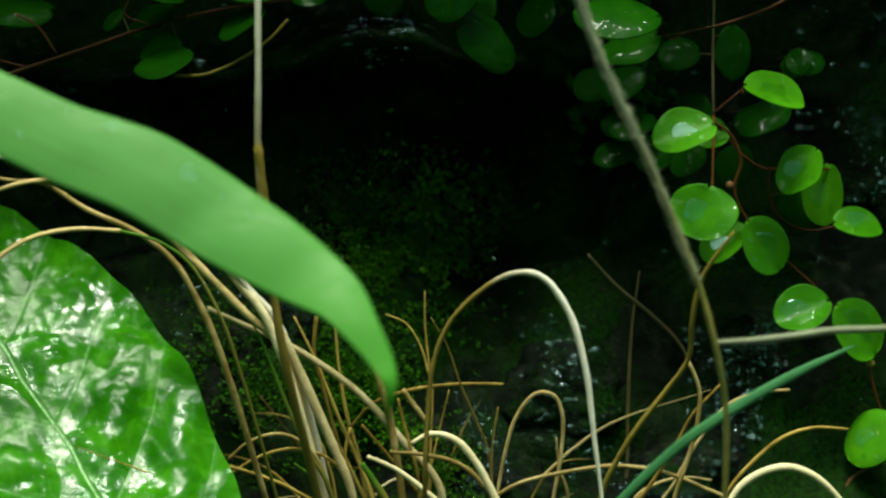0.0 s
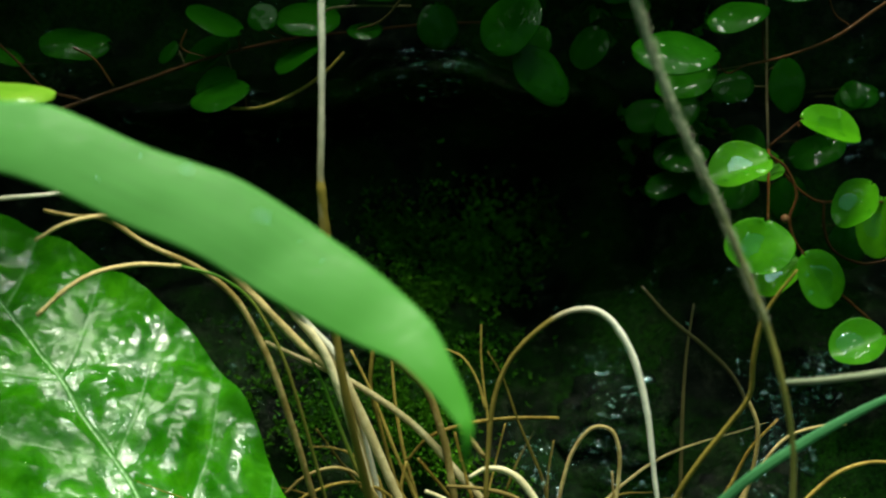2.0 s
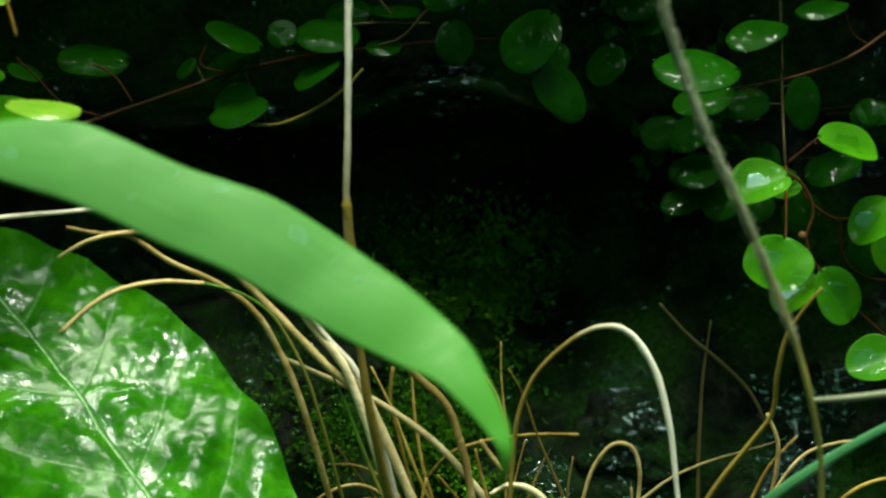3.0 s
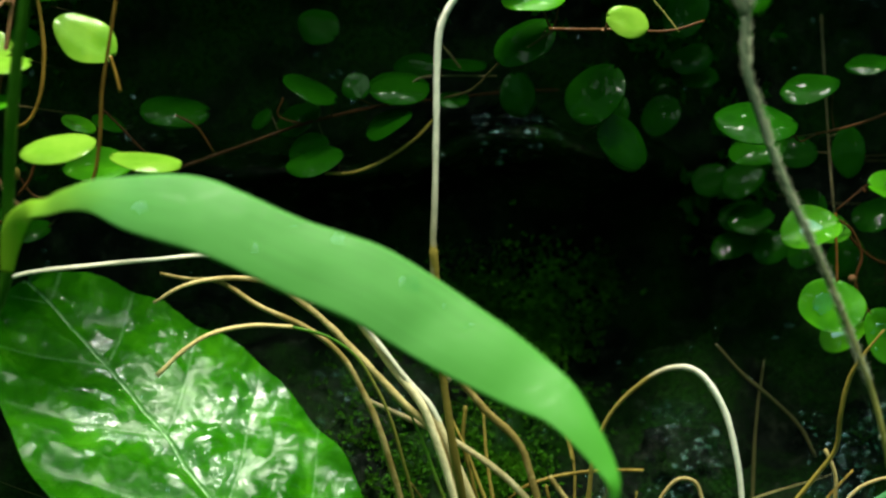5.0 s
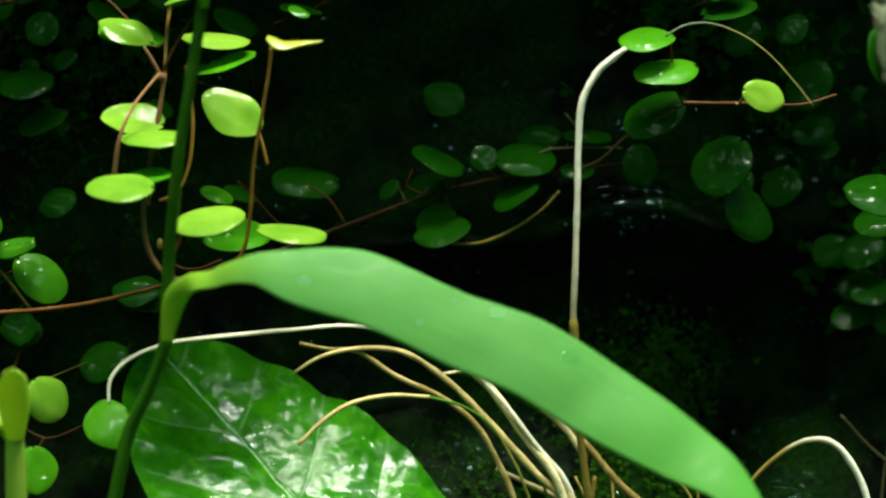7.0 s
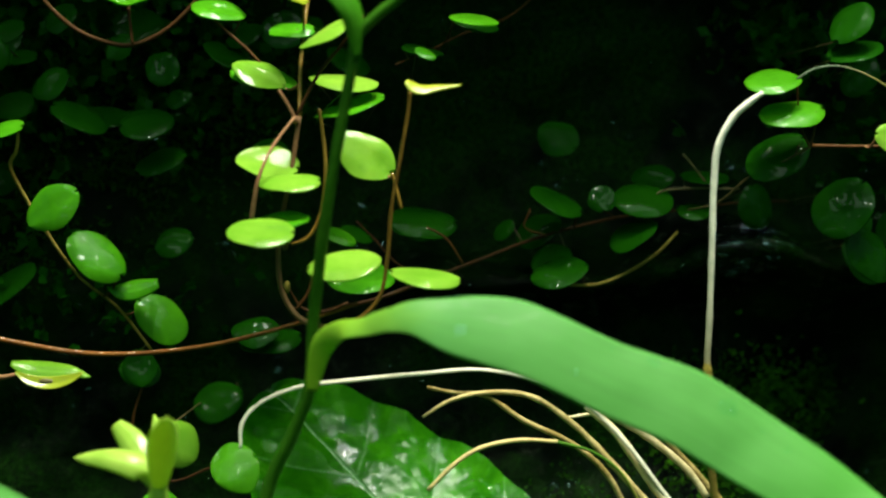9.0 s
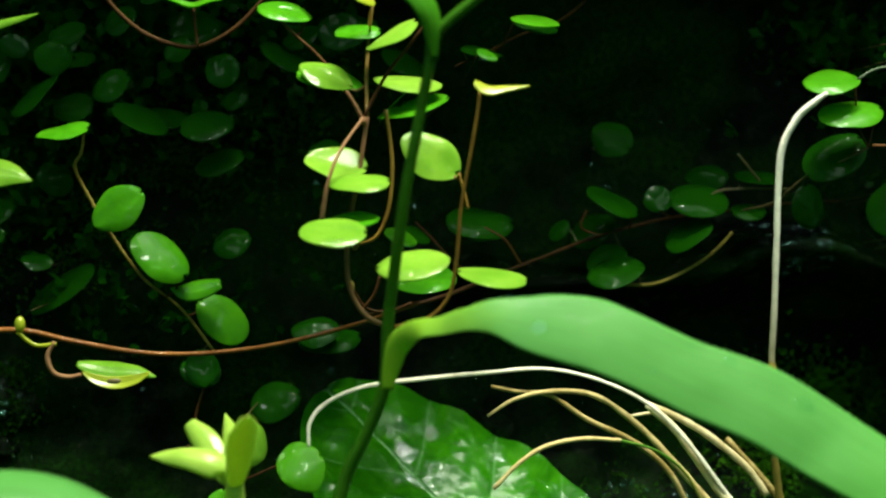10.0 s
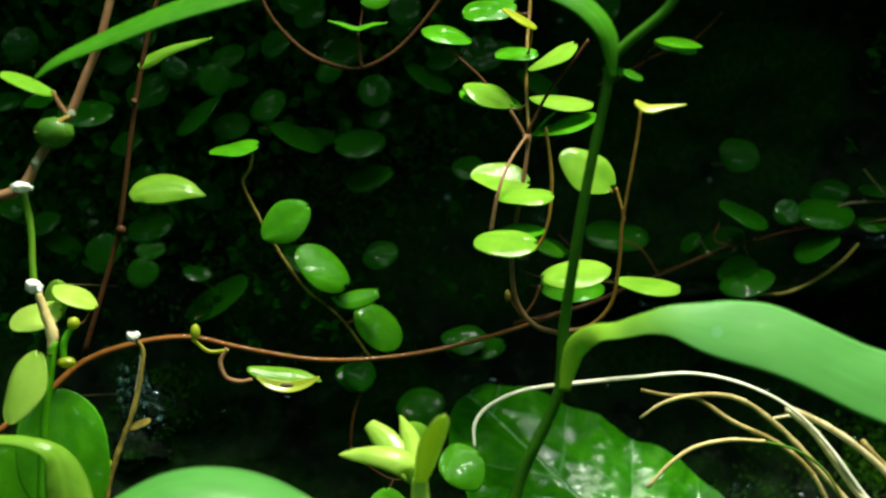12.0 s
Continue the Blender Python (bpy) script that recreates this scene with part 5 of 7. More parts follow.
tube("stem", creeper_m, VINE, ((-0.0327, -0.006, 0.0967), (-0.0423, -0.006, 0.0996), (-0.0502, -0.006, 0.1076), (-0.055, -0.006, 0.1123)), (0.32, 0.32, 0.26))
petiole(leaf(creeper_m, SHADED, (0.0109, 0.0000, 0.1002), (-0.0049, 0.0000, 0.0980), (-0.11, -0.60, 0.80), 0.0133, cup=-0.1, bend=0.12), (0.0107, 0.0007, 0.0992), (0.0109, 0, 0.0945), VINE, 0.22)
petiole(leaf(creeper_m, SHADED, (0.0046, 0.0120, 0.1137), (-0.0081, 0.0120, 0.1079), (-0.30, -0.70, 0.65), 0.0114, cup=-0.12), (0.0047, 0.0128, 0.1128), (0.0059, 0.0102, 0.11), DIM, 0.2, 0.0)
petiole(leaf(creeper_m, SHADED, (0.007, 0.006, 0.1042), (-0.0038, 0.006, 0.0995), (-0.25, -0.78, 0.57), 0.0104, cup=-0.12), (0.0070, 0.0069, 0.1034), (0.0048, 0.0099, 0.1098), DIM, 0.2, 0.0)
petiole(leaf(creeper_m, SHADED, (0.0307, 0.0000, 0.1129), (0.0182, 0.0000, 0.1062), (-0.41, -0.49, 0.77), 0.0128, cup=-0.1, bend=0.12), (0.0309, 0.0006, 0.1118), (0.0282, 0.002, 0.1162), VINE, 0.22)
petiole(leaf(creeper_m, SHADED, (0.0160, -0.0020, 0.1161), (0.0155, 0.0005, 0.1235), (-0.07, -0.95, 0.32), 0.0085, cup=-0.1, bend=0.1), (0.0161, -0.0008, 0.1160), (0.0282, 0.002, 0.1162), VINE, 0.22)
petiole(leaf(creeper_m, SHADED, (0.0202, 0.0000, 0.1194), (0.0369, 0.0000, 0.1212), (-0.08, -0.69, 0.71), 0.0146, cup=-0.1, bend=0.12), (0.0206, 0.0008, 0.1186), (0.0282, 0.002, 0.1162), VINE, 0.22)
petiole(leaf(creeper_m, SHADED, (0.0096, 0.0000, 0.1162), (-0.0040, 0.0000, 0.1237), (0.42, -0.49, 0.76), 0.0146, cup=-0.1, bend=0.12), (0.0088, 0.0006, 0.1154), (0.009, 0.0108, 0.1108), VINE, 0.22)
petiole(leaf(creeper_m, SHADED, (0.0286, 0.0140, 0.1249), (0.0407, 0.0170, 0.1286), (-0.00, -0.77, 0.63), 0.0100, cup=-0.1, bend=0.1), (0.0289, 0.0150, 0.1242), (0.0299, 0.0156, 0.1151), DIM, 0.2, 0.0)
petiole(leaf(creeper_m, SHADED, (0.0097, 0.0140, 0.1349), (-0.0000, 0.0175, 0.1420), (-0.09, -0.94, 0.34), 0.0120, cup=-0.1, bend=0.1), (0.0096, 0.0152, 0.1347), (0.0057, 0.0562, 0.1372), DIM, 0.2, 0.0)
petiole(leaf(creeper_m, SHADED, (0.0405, 0.004, 0.1263), (0.054, 0.004, 0.1277), (-0.1, -0.39, 0.91), 0.0119, cup=-0.1, bend=0.12), (0.0409, 0.0045, 0.1252), (0.0405, 0.002, 0.1226), DIM, 0.2, 0.0)
petiole(leaf(creeper_m, SHADED, (0.0393, 0.0040, 0.1164), (0.0488, 0.0040, 0.1175), (-0.11, -0.48, 0.87), 0.0104, cup=-0.1, bend=0.12), (0.0397, 0.0046, 0.1154), (0.0419, 0.004, 0.1163), DIM, 0.2, 0.0)
petiole(leaf(creeper_m, SHADED, (0.0637, 0.0120, 0.1236), (0.0672, 0.0120, 0.1113), (0.45, -0.89, 0.13), 0.0134, cup=-0.12), (0.0632, 0.0131, 0.1232), (0.063, 0.055, 0.1198), DIM, 0.2, 0.0)
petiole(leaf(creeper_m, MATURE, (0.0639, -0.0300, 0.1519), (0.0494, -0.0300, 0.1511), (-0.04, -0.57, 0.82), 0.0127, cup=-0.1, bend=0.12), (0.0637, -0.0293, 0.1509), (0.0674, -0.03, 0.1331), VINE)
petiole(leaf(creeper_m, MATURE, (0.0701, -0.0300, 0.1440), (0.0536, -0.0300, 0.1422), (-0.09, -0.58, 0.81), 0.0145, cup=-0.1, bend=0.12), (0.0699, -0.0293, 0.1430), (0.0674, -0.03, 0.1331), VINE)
petiole(leaf(creeper_m, SHADED, (0.0680, -0.0200, 0.1363), (0.0532, -0.0200, 0.1270), (-0.39, -0.67, 0.63), 0.0168, cup=-0.12), (0.0682, -0.0192, 0.1354), (0.0645, -0.0258, 0.1311), DIM, 0.2, 0.0)
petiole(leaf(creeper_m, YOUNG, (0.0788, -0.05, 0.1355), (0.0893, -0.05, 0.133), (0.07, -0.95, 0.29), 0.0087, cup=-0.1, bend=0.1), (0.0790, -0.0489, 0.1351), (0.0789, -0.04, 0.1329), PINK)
petiole(leaf(creeper_m, SHADED, (0.0882, -0.0120, 0.1242), (0.0766, -0.0120, 0.1103), (-0.44, -0.82, 0.36), 0.0168, cup=-0.12), (0.0885, -0.0110, 0.1235), (0.0842, 0.055, 0.1197), DIM, 0.2, 0.0)
petiole(leaf(creeper_m, SHADED, (0.0858, -0.0100, 0.1096), (0.0984, -0.0100, 0.0974), (0.27, -0.92, 0.28), 0.0137, cup=-0.12), (0.0857, -0.0089, 0.1091), (0.0905, 0.055, 0.1054), DIM, 0.2, 0.0)
petiole(leaf(creeper_m, SHADED, (0.094, 0.002, 0.1166), (0.0889, 0.002, 0.109), (-0.52, -0.78, 0.34), 0.0091, cup=-0.12), (0.0945, 0.0029, 0.1159), (0.0922, 0.055, 0.1139), DIM, 0.2, 0.0)
petiole(leaf(creeper_m, SHADED, (0.1115, 0.014, 0.117), (0.1045, 0.014, 0.1066), (-0.53, -0.77, 0.36), 0.0124, cup=-0.12), (0.1120, 0.0149, 0.1163), (0.109, 0.055, 0.1134), DIM, 0.2, 0.0)
petiole(leaf(creeper_m, SHADED, (0.1152, 0, 0.1483), (0.1085, 0, 0.1349), (-0.49, -0.84, 0.25), 0.0132, cup=-0.1, bend=0.1), (0.1157, 0.0010, 0.1477), (0.1129, 0.055, 0.1436), DIM, 0.2, 0.0)
petiole(leaf(creeper_m, SHADED, (0.1223, 0.01, 0.1315), (0.111, 0.01, 0.1271), (-0.19, -0.85, 0.5), 0.0107, cup=-0.12), (0.1223, 0.0110, 0.1308), (0.1183, 0.055, 0.1299), DIM, 0.2, 0.0)
petiole(leaf(creeper_m, SHADED, (0.1067, -0.01, 0.1602), (0.1001, -0.01, 0.1528), (-0.39, -0.85, 0.35), 0.0087, cup=-0.12), (0.1070, -0.0090, 0.1596), (0.1044, 0.055, 0.1576), DIM, 0.2, 0.0)
petiole(leaf(creeper_m, SHADED, (0.0958, 0.004, 0.1619), (0.0891, 0.004, 0.1509), (-0.53, -0.78, 0.33), 0.0113, cup=-0.12), (0.0963, 0.0049, 0.1613), (0.0935, 0.055, 0.158), DIM, 0.2, 0.0)
petiole(leaf(creeper_m, SHADED, (0.1259, 0.015, 0.1249), (0.1153, 0.015, 0.1231), (-0.12, -0.71, 0.7), 0.0095, cup=-0.12), (0.1257, 0.0158, 0.1240), (0.1222, 0.055, 0.1243), DIM, 0.2, 0.0)
petiole(leaf(creeper_m, SHADED, (-0.0271, 0.0020, 0.1126), (-0.0456, 0.0020, 0.1140), (0.06, -0.65, 0.76), 0.0147, cup=-0.1, bend=0.12), (-0.0275, 0.0028, 0.1117), (-0.0343, 0.055, 0.1114), DIM, 0.2, 0.0)
petiole(leaf(creeper_m, SHADED, (-0.0505, 0.004, 0.1073), (-0.0589, 0.004, 0.1117), (0.4, -0.5, 0.77), 0.0084, cup=-0.1, bend=0.12), (-0.0512, 0.0046, 0.1065), (-0.0534, 0.055, 0.1088), DIM, 0.2, 0.0)
petiole(leaf(creeper_m, SHADED, (-0.0713, -0.002, 0.0801), (-0.088, -0.002, 0.0798), (-0.02, -0.46, 0.89), 0.0147, cup=-0.1, bend=0.12), (-0.0716, -0.0014, 0.0790), (-0.0772, 0.055, 0.08), DIM, 0.2, 0.0)
petiole(leaf(creeper_m, SHADED, (-0.0095, 0.01, 0.1129), (-0.0145, 0.01, 0.1078), (-0.52, -0.69, 0.51), 0.0063, cup=-0.12), (-0.0091, 0.0108, 0.1121), (-0.0063, 0.0071, 0.1063), DIM, 0.2, 0.0)
petiole(leaf(creeper_m, SHADED, (0.0743, -0.03, 0.1624), (0.082, -0.03, 0.1732), (-0.61, -0.67, 0.43), 0.0117, cup=-0.12), (0.0752, -0.0292, 0.1621), (0.077, 0.055, 0.1661), DIM, 0.2, 0.0)
petiole(leaf(creeper_m, SHADED, (0.0735, -0.028, 0.158), (0.0875, -0.028, 0.1628), (-0.28, -0.49, 0.82), 0.0131, cup=-0.1, bend=0.12), (0.0741, -0.0274, 0.1571), (0.0784, 0.055, 0.1597), DIM, 0.2, 0.0)
petiole(leaf(creeper_m, SHADED, (0.0875, -0.0100, 0.1232), (0.0774, -0.0100, 0.1113), (-0.49, -0.76, 0.42), 0.0151, cup=-0.12), (0.0879, -0.0091, 0.1225), (0.0862, 0.055, 0.1183), DIM, 0.2, 0.0)
petiole(leaf(creeper_m, SHADED, (-0.0286, -0.02, 0.1683), (-0.0163, -0.02, 0.1667), (0.12, -0.45, 0.88), 0.0109, cup=-0.1, bend=0.12), (-0.0284, -0.0195, 0.1672), (-0.0359, -0.0066, 0.1601), VINE, 0.22)
petiole(leaf(creeper_m, SHADED, (-0.0422, -0.0120, 0.1613), (-0.0308, -0.0120, 0.1601), (0.10, -0.36, 0.93), 0.0096, cup=-0.1, bend=0.12), (-0.0420, -0.0116, 0.1602), (-0.0408, -0.0108, 0.1576), DIM, 0.2, 0.0)
petiole(leaf(creeper_m, SHADED, (0.0898, 0.004, 0.1071), (0.1015, 0.004, 0.0971), (0.33, -0.86, 0.39), 0.0135, cup=-0.12), (0.0896, 0.0050, 0.1064), (0.0939, 0.055, 0.1036), DIM, 0.2, 0.0)
tube("stem", creeper_m, VINE, ((-0.0445, -0.014, 0.1557), (-0.0347, -0.0055, 0.1608), (-0.0244, 0.003, 0.1669), (-0.0104, 0.0115, 0.1732), (0.0007, 0.02, 0.1832)), (0.26, 0.33, 0.33))

# ---- creeper shoots standing free, young leaves lit from above ----

creeper_p = thing("creeper", (-0.0665, -0.02, 0.1893), "creeper shoots with bright yellow-green young leaves", "creeper", "creepers on the rock")
tube("stem", creeper_p, TAN, ((-0.0669, -0.03, 0.1968), (-0.0671, -0.0365, 0.1767), (-0.0686, -0.043, 0.1632), (-0.0695, -0.0495, 0.1502), (-0.0694, -0.056, 0.1379)), (0.51, 0.51, 0.51, 0.51))
tube("stem", creeper_p, PINK, ((-0.0694, -0.056, 0.1379), (-0.0713, -0.057, 0.1242), (-0.0733, -0.058, 0.1138), (-0.0743, -0.059, 0.1035), (-0.073, -0.06, 0.094), (-0.0687, -0.061, 0.0882), (-0.0622, -0.062, 0.086)), (0.56, 0.56, 0.62, 0.69, 0.69))
tube("stem", creeper_p, TAN, ((-0.0627, -0.066, 0.0863), (-0.0548, -0.0666, 0.0883), (-0.0498, -0.0671, 0.0935), (-0.0479, -0.0677, 0.1022), (-0.0469, -0.0683, 0.1152), (-0.0447, -0.0689, 0.1281), (-0.0431, -0.0694, 0.1382), (-0.0426, -0.07, 0.143)), (0.61, 0.54, 0.48, 0.42, 0.42, 0.42))
tube("stem", creeper_p, VINE, ((-0.0538, -0.056, 0.163), (-0.0586, -0.056, 0.1563), (-0.0645, -0.056, 0.1488), (-0.0705, -0.056, 0.1372)), (0.43, 0.43, 0.43))
tube("stem", creeper_p, PINK, ((-0.0705, -0.059, 0.1374), (-0.0759, -0.064, 0.1292), (-0.0787, -0.067, 0.1219), (-0.0805, -0.066, 0.1116)), (0.36, 0.4, 0.6))
tube("stem", creeper_p, TAN, ((-0.0647, -0.052, 0.1402), (-0.0635, -0.052, 0.132), (-0.063, -0.052, 0.1245), (-0.0642, -0.052, 0.114), (-0.0672, -0.052, 0.108), (-0.0714, -0.052, 0.1062)), (0.45, 0.51, 0.45, 0.38))
tube("stem", creeper_p, PINK, ((-0.0746, -0.056, 0.1443), (-0.0723, -0.056, 0.1406), (-0.0705, -0.056, 0.1372)), (0.43, 0.50, 0.50))
tube("stem", creeper_p, VINE, ((-0.0915, -0.046, 0.1629), (-0.0869, -0.046, 0.1588), (-0.0819, -0.046, 0.1543), (-0.0747, -0.046, 0.146)), (0.38, 0.38, 0.38))
tube("stem", creeper_p, TAN, ((-0.0465, -0.056, 0.1241), (-0.0453, -0.056, 0.1199), (-0.0442, -0.056, 0.1152)), (0.37, 0.43, 0.43))
tube("stem", creeper_p, VINE, ((-0.0659, -0.05, 0.0982), (-0.0674, -0.05, 0.0937), (-0.0704, -0.05, 0.0896)), (0.38, 0.38, 0.38))
tube("stem", creeper_p, VINE, ((-0.0571, -0.036, 0.0908), (-0.0634, -0.036, 0.0885), (-0.0689, -0.036, 0.0893), (-0.0728, -0.036, 0.0947)), (0.46, 0.40, 0.26))
bead("node", creeper_p, PINK, (-0.0703, -0.057, 0.1369), 1.03, rough=0.2)
bead("bud", creeper_p, OLIVE, (-0.0731, -0.036, 0.0949), 1.09, (0.8, 0.8, 1.6))
petiole(leaf(creeper_p, YOUNG, (-0.0470, -0.0510, 0.1247), (-0.0602, -0.0510, 0.1339), (0.24, -0.91, 0.35), 0.0126, cup=-0.1, bend=0.12, pointed=0.1), (-0.0475, -0.0499, 0.1244), (-0.0464, -0.056, 0.1237), PINK)
petiole(leaf(creeper_p, YOUNG, (-0.0739, -0.0500, 0.1464), (-0.0860, -0.0500, 0.1524), (0.33, -0.65, 0.68), 0.0105, cup=-0.1, bend=0.12), (-0.0745, -0.0492, 0.1457), (-0.0694, -0.0515, 0.1464), PINK)
petiole(leaf(creeper_p, MATURE, (-0.0713, -0.0460, 0.1473), (-0.0870, -0.0460, 0.1510), (0.20, -0.50, 0.84), 0.0138, cup=-0.1, bend=0.12), (-0.0718, -0.0454, 0.1464), (-0.0747, -0.046, 0.146), VINE)
petiole(leaf(creeper_p, YOUNG, (-0.0666, -0.0380, 0.1498), (-0.0495, -0.0380, 0.1490), (0.05, -0.35, 0.94), 0.0146, cup=-0.1, bend=0.12), (-0.0664, -0.0376, 0.1487), (-0.0593, 0.055, 0.148), DIM, 0.2, 0.0)
petiole(leaf(creeper_p, MATURE, (-0.0491, -0.0380, 0.1447), (-0.0670, -0.0380, 0.1413), (-0.17, -0.32, 0.93), 0.0152, cup=-0.1, bend=0.12), (-0.0492, -0.0376, 0.1435), (-0.0538, 0.055, 0.1427), DIM, 0.2, 0.0)
leaf(creeper_p, YOUNG, (-0.0582, -0.0560, 0.1620), (-0.0701, -0.0560, 0.1557), (-0.45, -0.30, 0.84), 0.0139, cup=-0.1, bend=0.12)
petiole(leaf(creeper_p, MATURE, (-0.0666, -0.046, 0.161), (-0.0776, -0.046, 0.1612), (0.02, -0.53, 0.85), 0.0097, cup=-0.1, bend=0.12), (-0.0669, -0.0454, 0.1600), (-0.0688, -0.0444, 0.1604), VINE)
petiole(leaf(creeper_p, MATURE, (-0.0843, -0.0440, 0.1645), (-0.0969, -0.0440, 0.1684), (0.25, -0.53, 0.81), 0.0120, cup=-0.1, bend=0.12), (-0.0849, -0.0434, 0.1636), (-0.0875, -0.046, 0.1593), VINE)
petiole(leaf(creeper_p, MATURE, (-0.0724, -0.042, 0.175), (-0.0862, -0.042, 0.1724), (-0.14, -0.64, 0.75), 0.0124, cup=-0.1, bend=0.12), (-0.0725, -0.0412, 0.1740), (-0.0675, -0.0384, 0.1727), VINE)
petiole(leaf(creeper_p, YELLOW, (-0.0678, -0.056, 0.1664), (-0.076, -0.056, 0.1717), (0.49, -0.41, 0.77), 0.0086, cup=-0.1, bend=0.12), (-0.0686, -0.0555, 0.1656), (-0.0688, -0.0443, 0.1606), PINK)
petiole(leaf(creeper_p, YOUNG, (-0.0703, -0.0575, 0.1253), (-0.0848, -0.0575, 0.1281), (0.13, -0.70, 0.70), 0.0115, cup=0.05), (-0.0707, -0.0567, 0.1245), (-0.0749, 0.055, 0.1262), DIM, 0.2, 0.0)
petiole(leaf(creeper_p, YOUNG, (-0.0648, -0.0640, 0.1222), (-0.0791, -0.0640, 0.1222), (0.00, -0.43, 0.90), 0.0119, cup=-0.1, bend=0.12), (-0.0651, -0.0635, 0.1211), (-0.0718, -0.0572, 0.1217), PINK)
petiole(leaf(creeper_p, MATURE, (-0.0674, -0.0660, 0.1128), (-0.0825, -0.0660, 0.1120), (-0.05, -0.35, 0.93), 0.0118, cup=-0.1, bend=0.12), (-0.0676, -0.0656, 0.1116), (-0.0704, 0.055, 0.1124), DIM, 0.2, 0.0)
petiole(leaf(creeper_p, YOUNG, (-0.0706, -0.0760, 0.1095), (-0.0855, -0.0760, 0.1101), (0.03, -0.59, 0.81), 0.0117, cup=-0.1, bend=0.12), (-0.0709, -0.0753, 0.1085), (-0.0739, -0.0586, 0.1077), PINK)
petiole(leaf(creeper_p, YOUNG, (-0.0663, -0.0640, 0.1011), (-0.0493, -0.0640, 0.1041), (-0.15, -0.51, 0.85), 0.0134, cup=-0.1, bend=0.12), (-0.0658, -0.0634, 0.1001), (-0.06, 0.055, 0.1007), DIM, 0.2, 0.0)
petiole(leaf(creeper_p, MATURE, (-0.0619, -0.0280, 0.0976), (-0.0448, -0.0280, 0.0988), (-0.06, -0.54, 0.84), 0.0164, cup=-0.1, bend=0.12), (-0.0615, -0.0274, 0.0966), (-0.0565, 0.055, 0.096), DIM, 0.2, 0.0)
petiole(leaf(creeper_p, YOUNG, (-0.0458, -0.0570, 0.1001), (-0.0293, -0.0570, 0.0993), (0.04, -0.29, 0.96), 0.0153, cup=-0.1, bend=0.12), (-0.0456, -0.0567, 0.0989), (-0.0395, 0.055, 0.0979), DIM, 0.2, 0.0)
blade("leaf", creeper_p, YELLOW, ((-0.0437, -0.068, 0.1458), (-0.0405, -0.068, 0.1441), (-0.0356, -0.068, 0.1445), (-0.0303, -0.068, 0.145)), (1.4, 4.2, 4.2, 2.6, 1.3, 0.3), (0, -0.65, 0.75), cup=0.1)
petiole(leaf(creeper_p, MATURE, (-0.0301, -0.0300, 0.1671), (-0.0174, -0.0300, 0.1665), (0.05, -0.39, 0.92), 0.0109, cup=-0.1, bend=0.12), (-0.0299, -0.0295, 0.1660), (-0.026, 0.055, 0.1661), DIM, 0.2, 0.0)
petiole(leaf(creeper_p, MATURE, (-0.0395, -0.03, 0.1581), (-0.034, -0.03, 0.1565), (0.21, -0.64, 0.74), 0.0050, cup=-0.1, bend=0.12), (-0.0395, -0.0292, 0.1571), (-0.0375, 0.055, 0.1575), DIM, 0.2, 0.0)
petiole(leaf(creeper_p, MATURE, (-0.0634, -0.02, 0.11), (-0.0549, -0.02, 0.1071), (0.28, -0.49, 0.83), 0.0079, cup=-0.1, bend=0.12), (-0.0635, -0.0194, 0.1089), (-0.0605, 0.055, 0.109), DIM, 0.2, 0.0)
petiole(leaf(creeper_p, SHADED, (-0.066, -0.03, 0.1389), (-0.0564, -0.03, 0.1501), (-0.75, -0.13, 0.64), 0.0129, cup=-0.1, bend=0.12), (-0.0649, -0.0298, 0.1384), (-0.0626, 0.055, 0.1429), DIM, 0.2, 0.0)
petiole(leaf(creeper_p, SHADED, (-0.0295, 0.0020, 0.1123), (-0.0453, 0.0020, 0.1139), (0.08, -0.65, 0.75), 0.0141, cup=-0.1, bend=0.12), (-0.0299, 0.0028, 0.1114), (-0.0351, 0.055, 0.1121), DIM, 0.2, 0.0)
tube("stem", creeper_p, VINE, ((-0.1446, -0.034, 0.1855), (-0.1384, -0.0335, 0.1717), (-0.1291, -0.033, 0.1622), (-0.1213, -0.0325, 0.1587), (-0.1143, -0.032, 0.1578), (-0.1057, -0.0315, 0.1617), (-0.0978, -0.031, 0.1694), (-0.0899, -0.0305, 0.1806), (-0.0852, -0.03, 0.1918)), (0.53, 0.59, 0.59, 0.59, 0.59, 0.53))
tube("stem", creeper_p, VINE, ((-0.1146, -0.034, 0.1672), (-0.114, -0.034, 0.1625), (-0.1135, -0.034, 0.1578)), (0.40, 0.40, 0.40))
blade("leaf", creeper_p, MATURE, ((-0.1228, -0.036, 0.1705), (-0.1188, -0.036, 0.1693), (-0.1148, -0.036, 0.1681), (-0.1104, -0.036, 0.1694), (-0.1064, -0.036, 0.1701)), (0.3, 2.0, 3.0, 1.9, 0.3), (0, -0.5, 0.8), cup=-0.1)
petiole(leaf(creeper_p, SHADED, (-0.1068, -0.004, 0.1583), (-0.1135, -0.004, 0.1516), (-0.26, -0.93, 0.26), 0.0112, cup=-0.12), (-0.1067, -0.0029, 0.1578), (-0.1092, 0.055, 0.156), DIM, 0.2, 0.0)
petiole(leaf(creeper_p, SHADED, (-0.0967, 0, 0.1784), (-0.1051, 0, 0.1826), (0.12, -0.96, 0.26), 0.0113, cup=-0.12), (-0.0971, 0.0011, 0.1782), (-0.0996, 0.055, 0.1799), DIM, 0.2, 0.0)
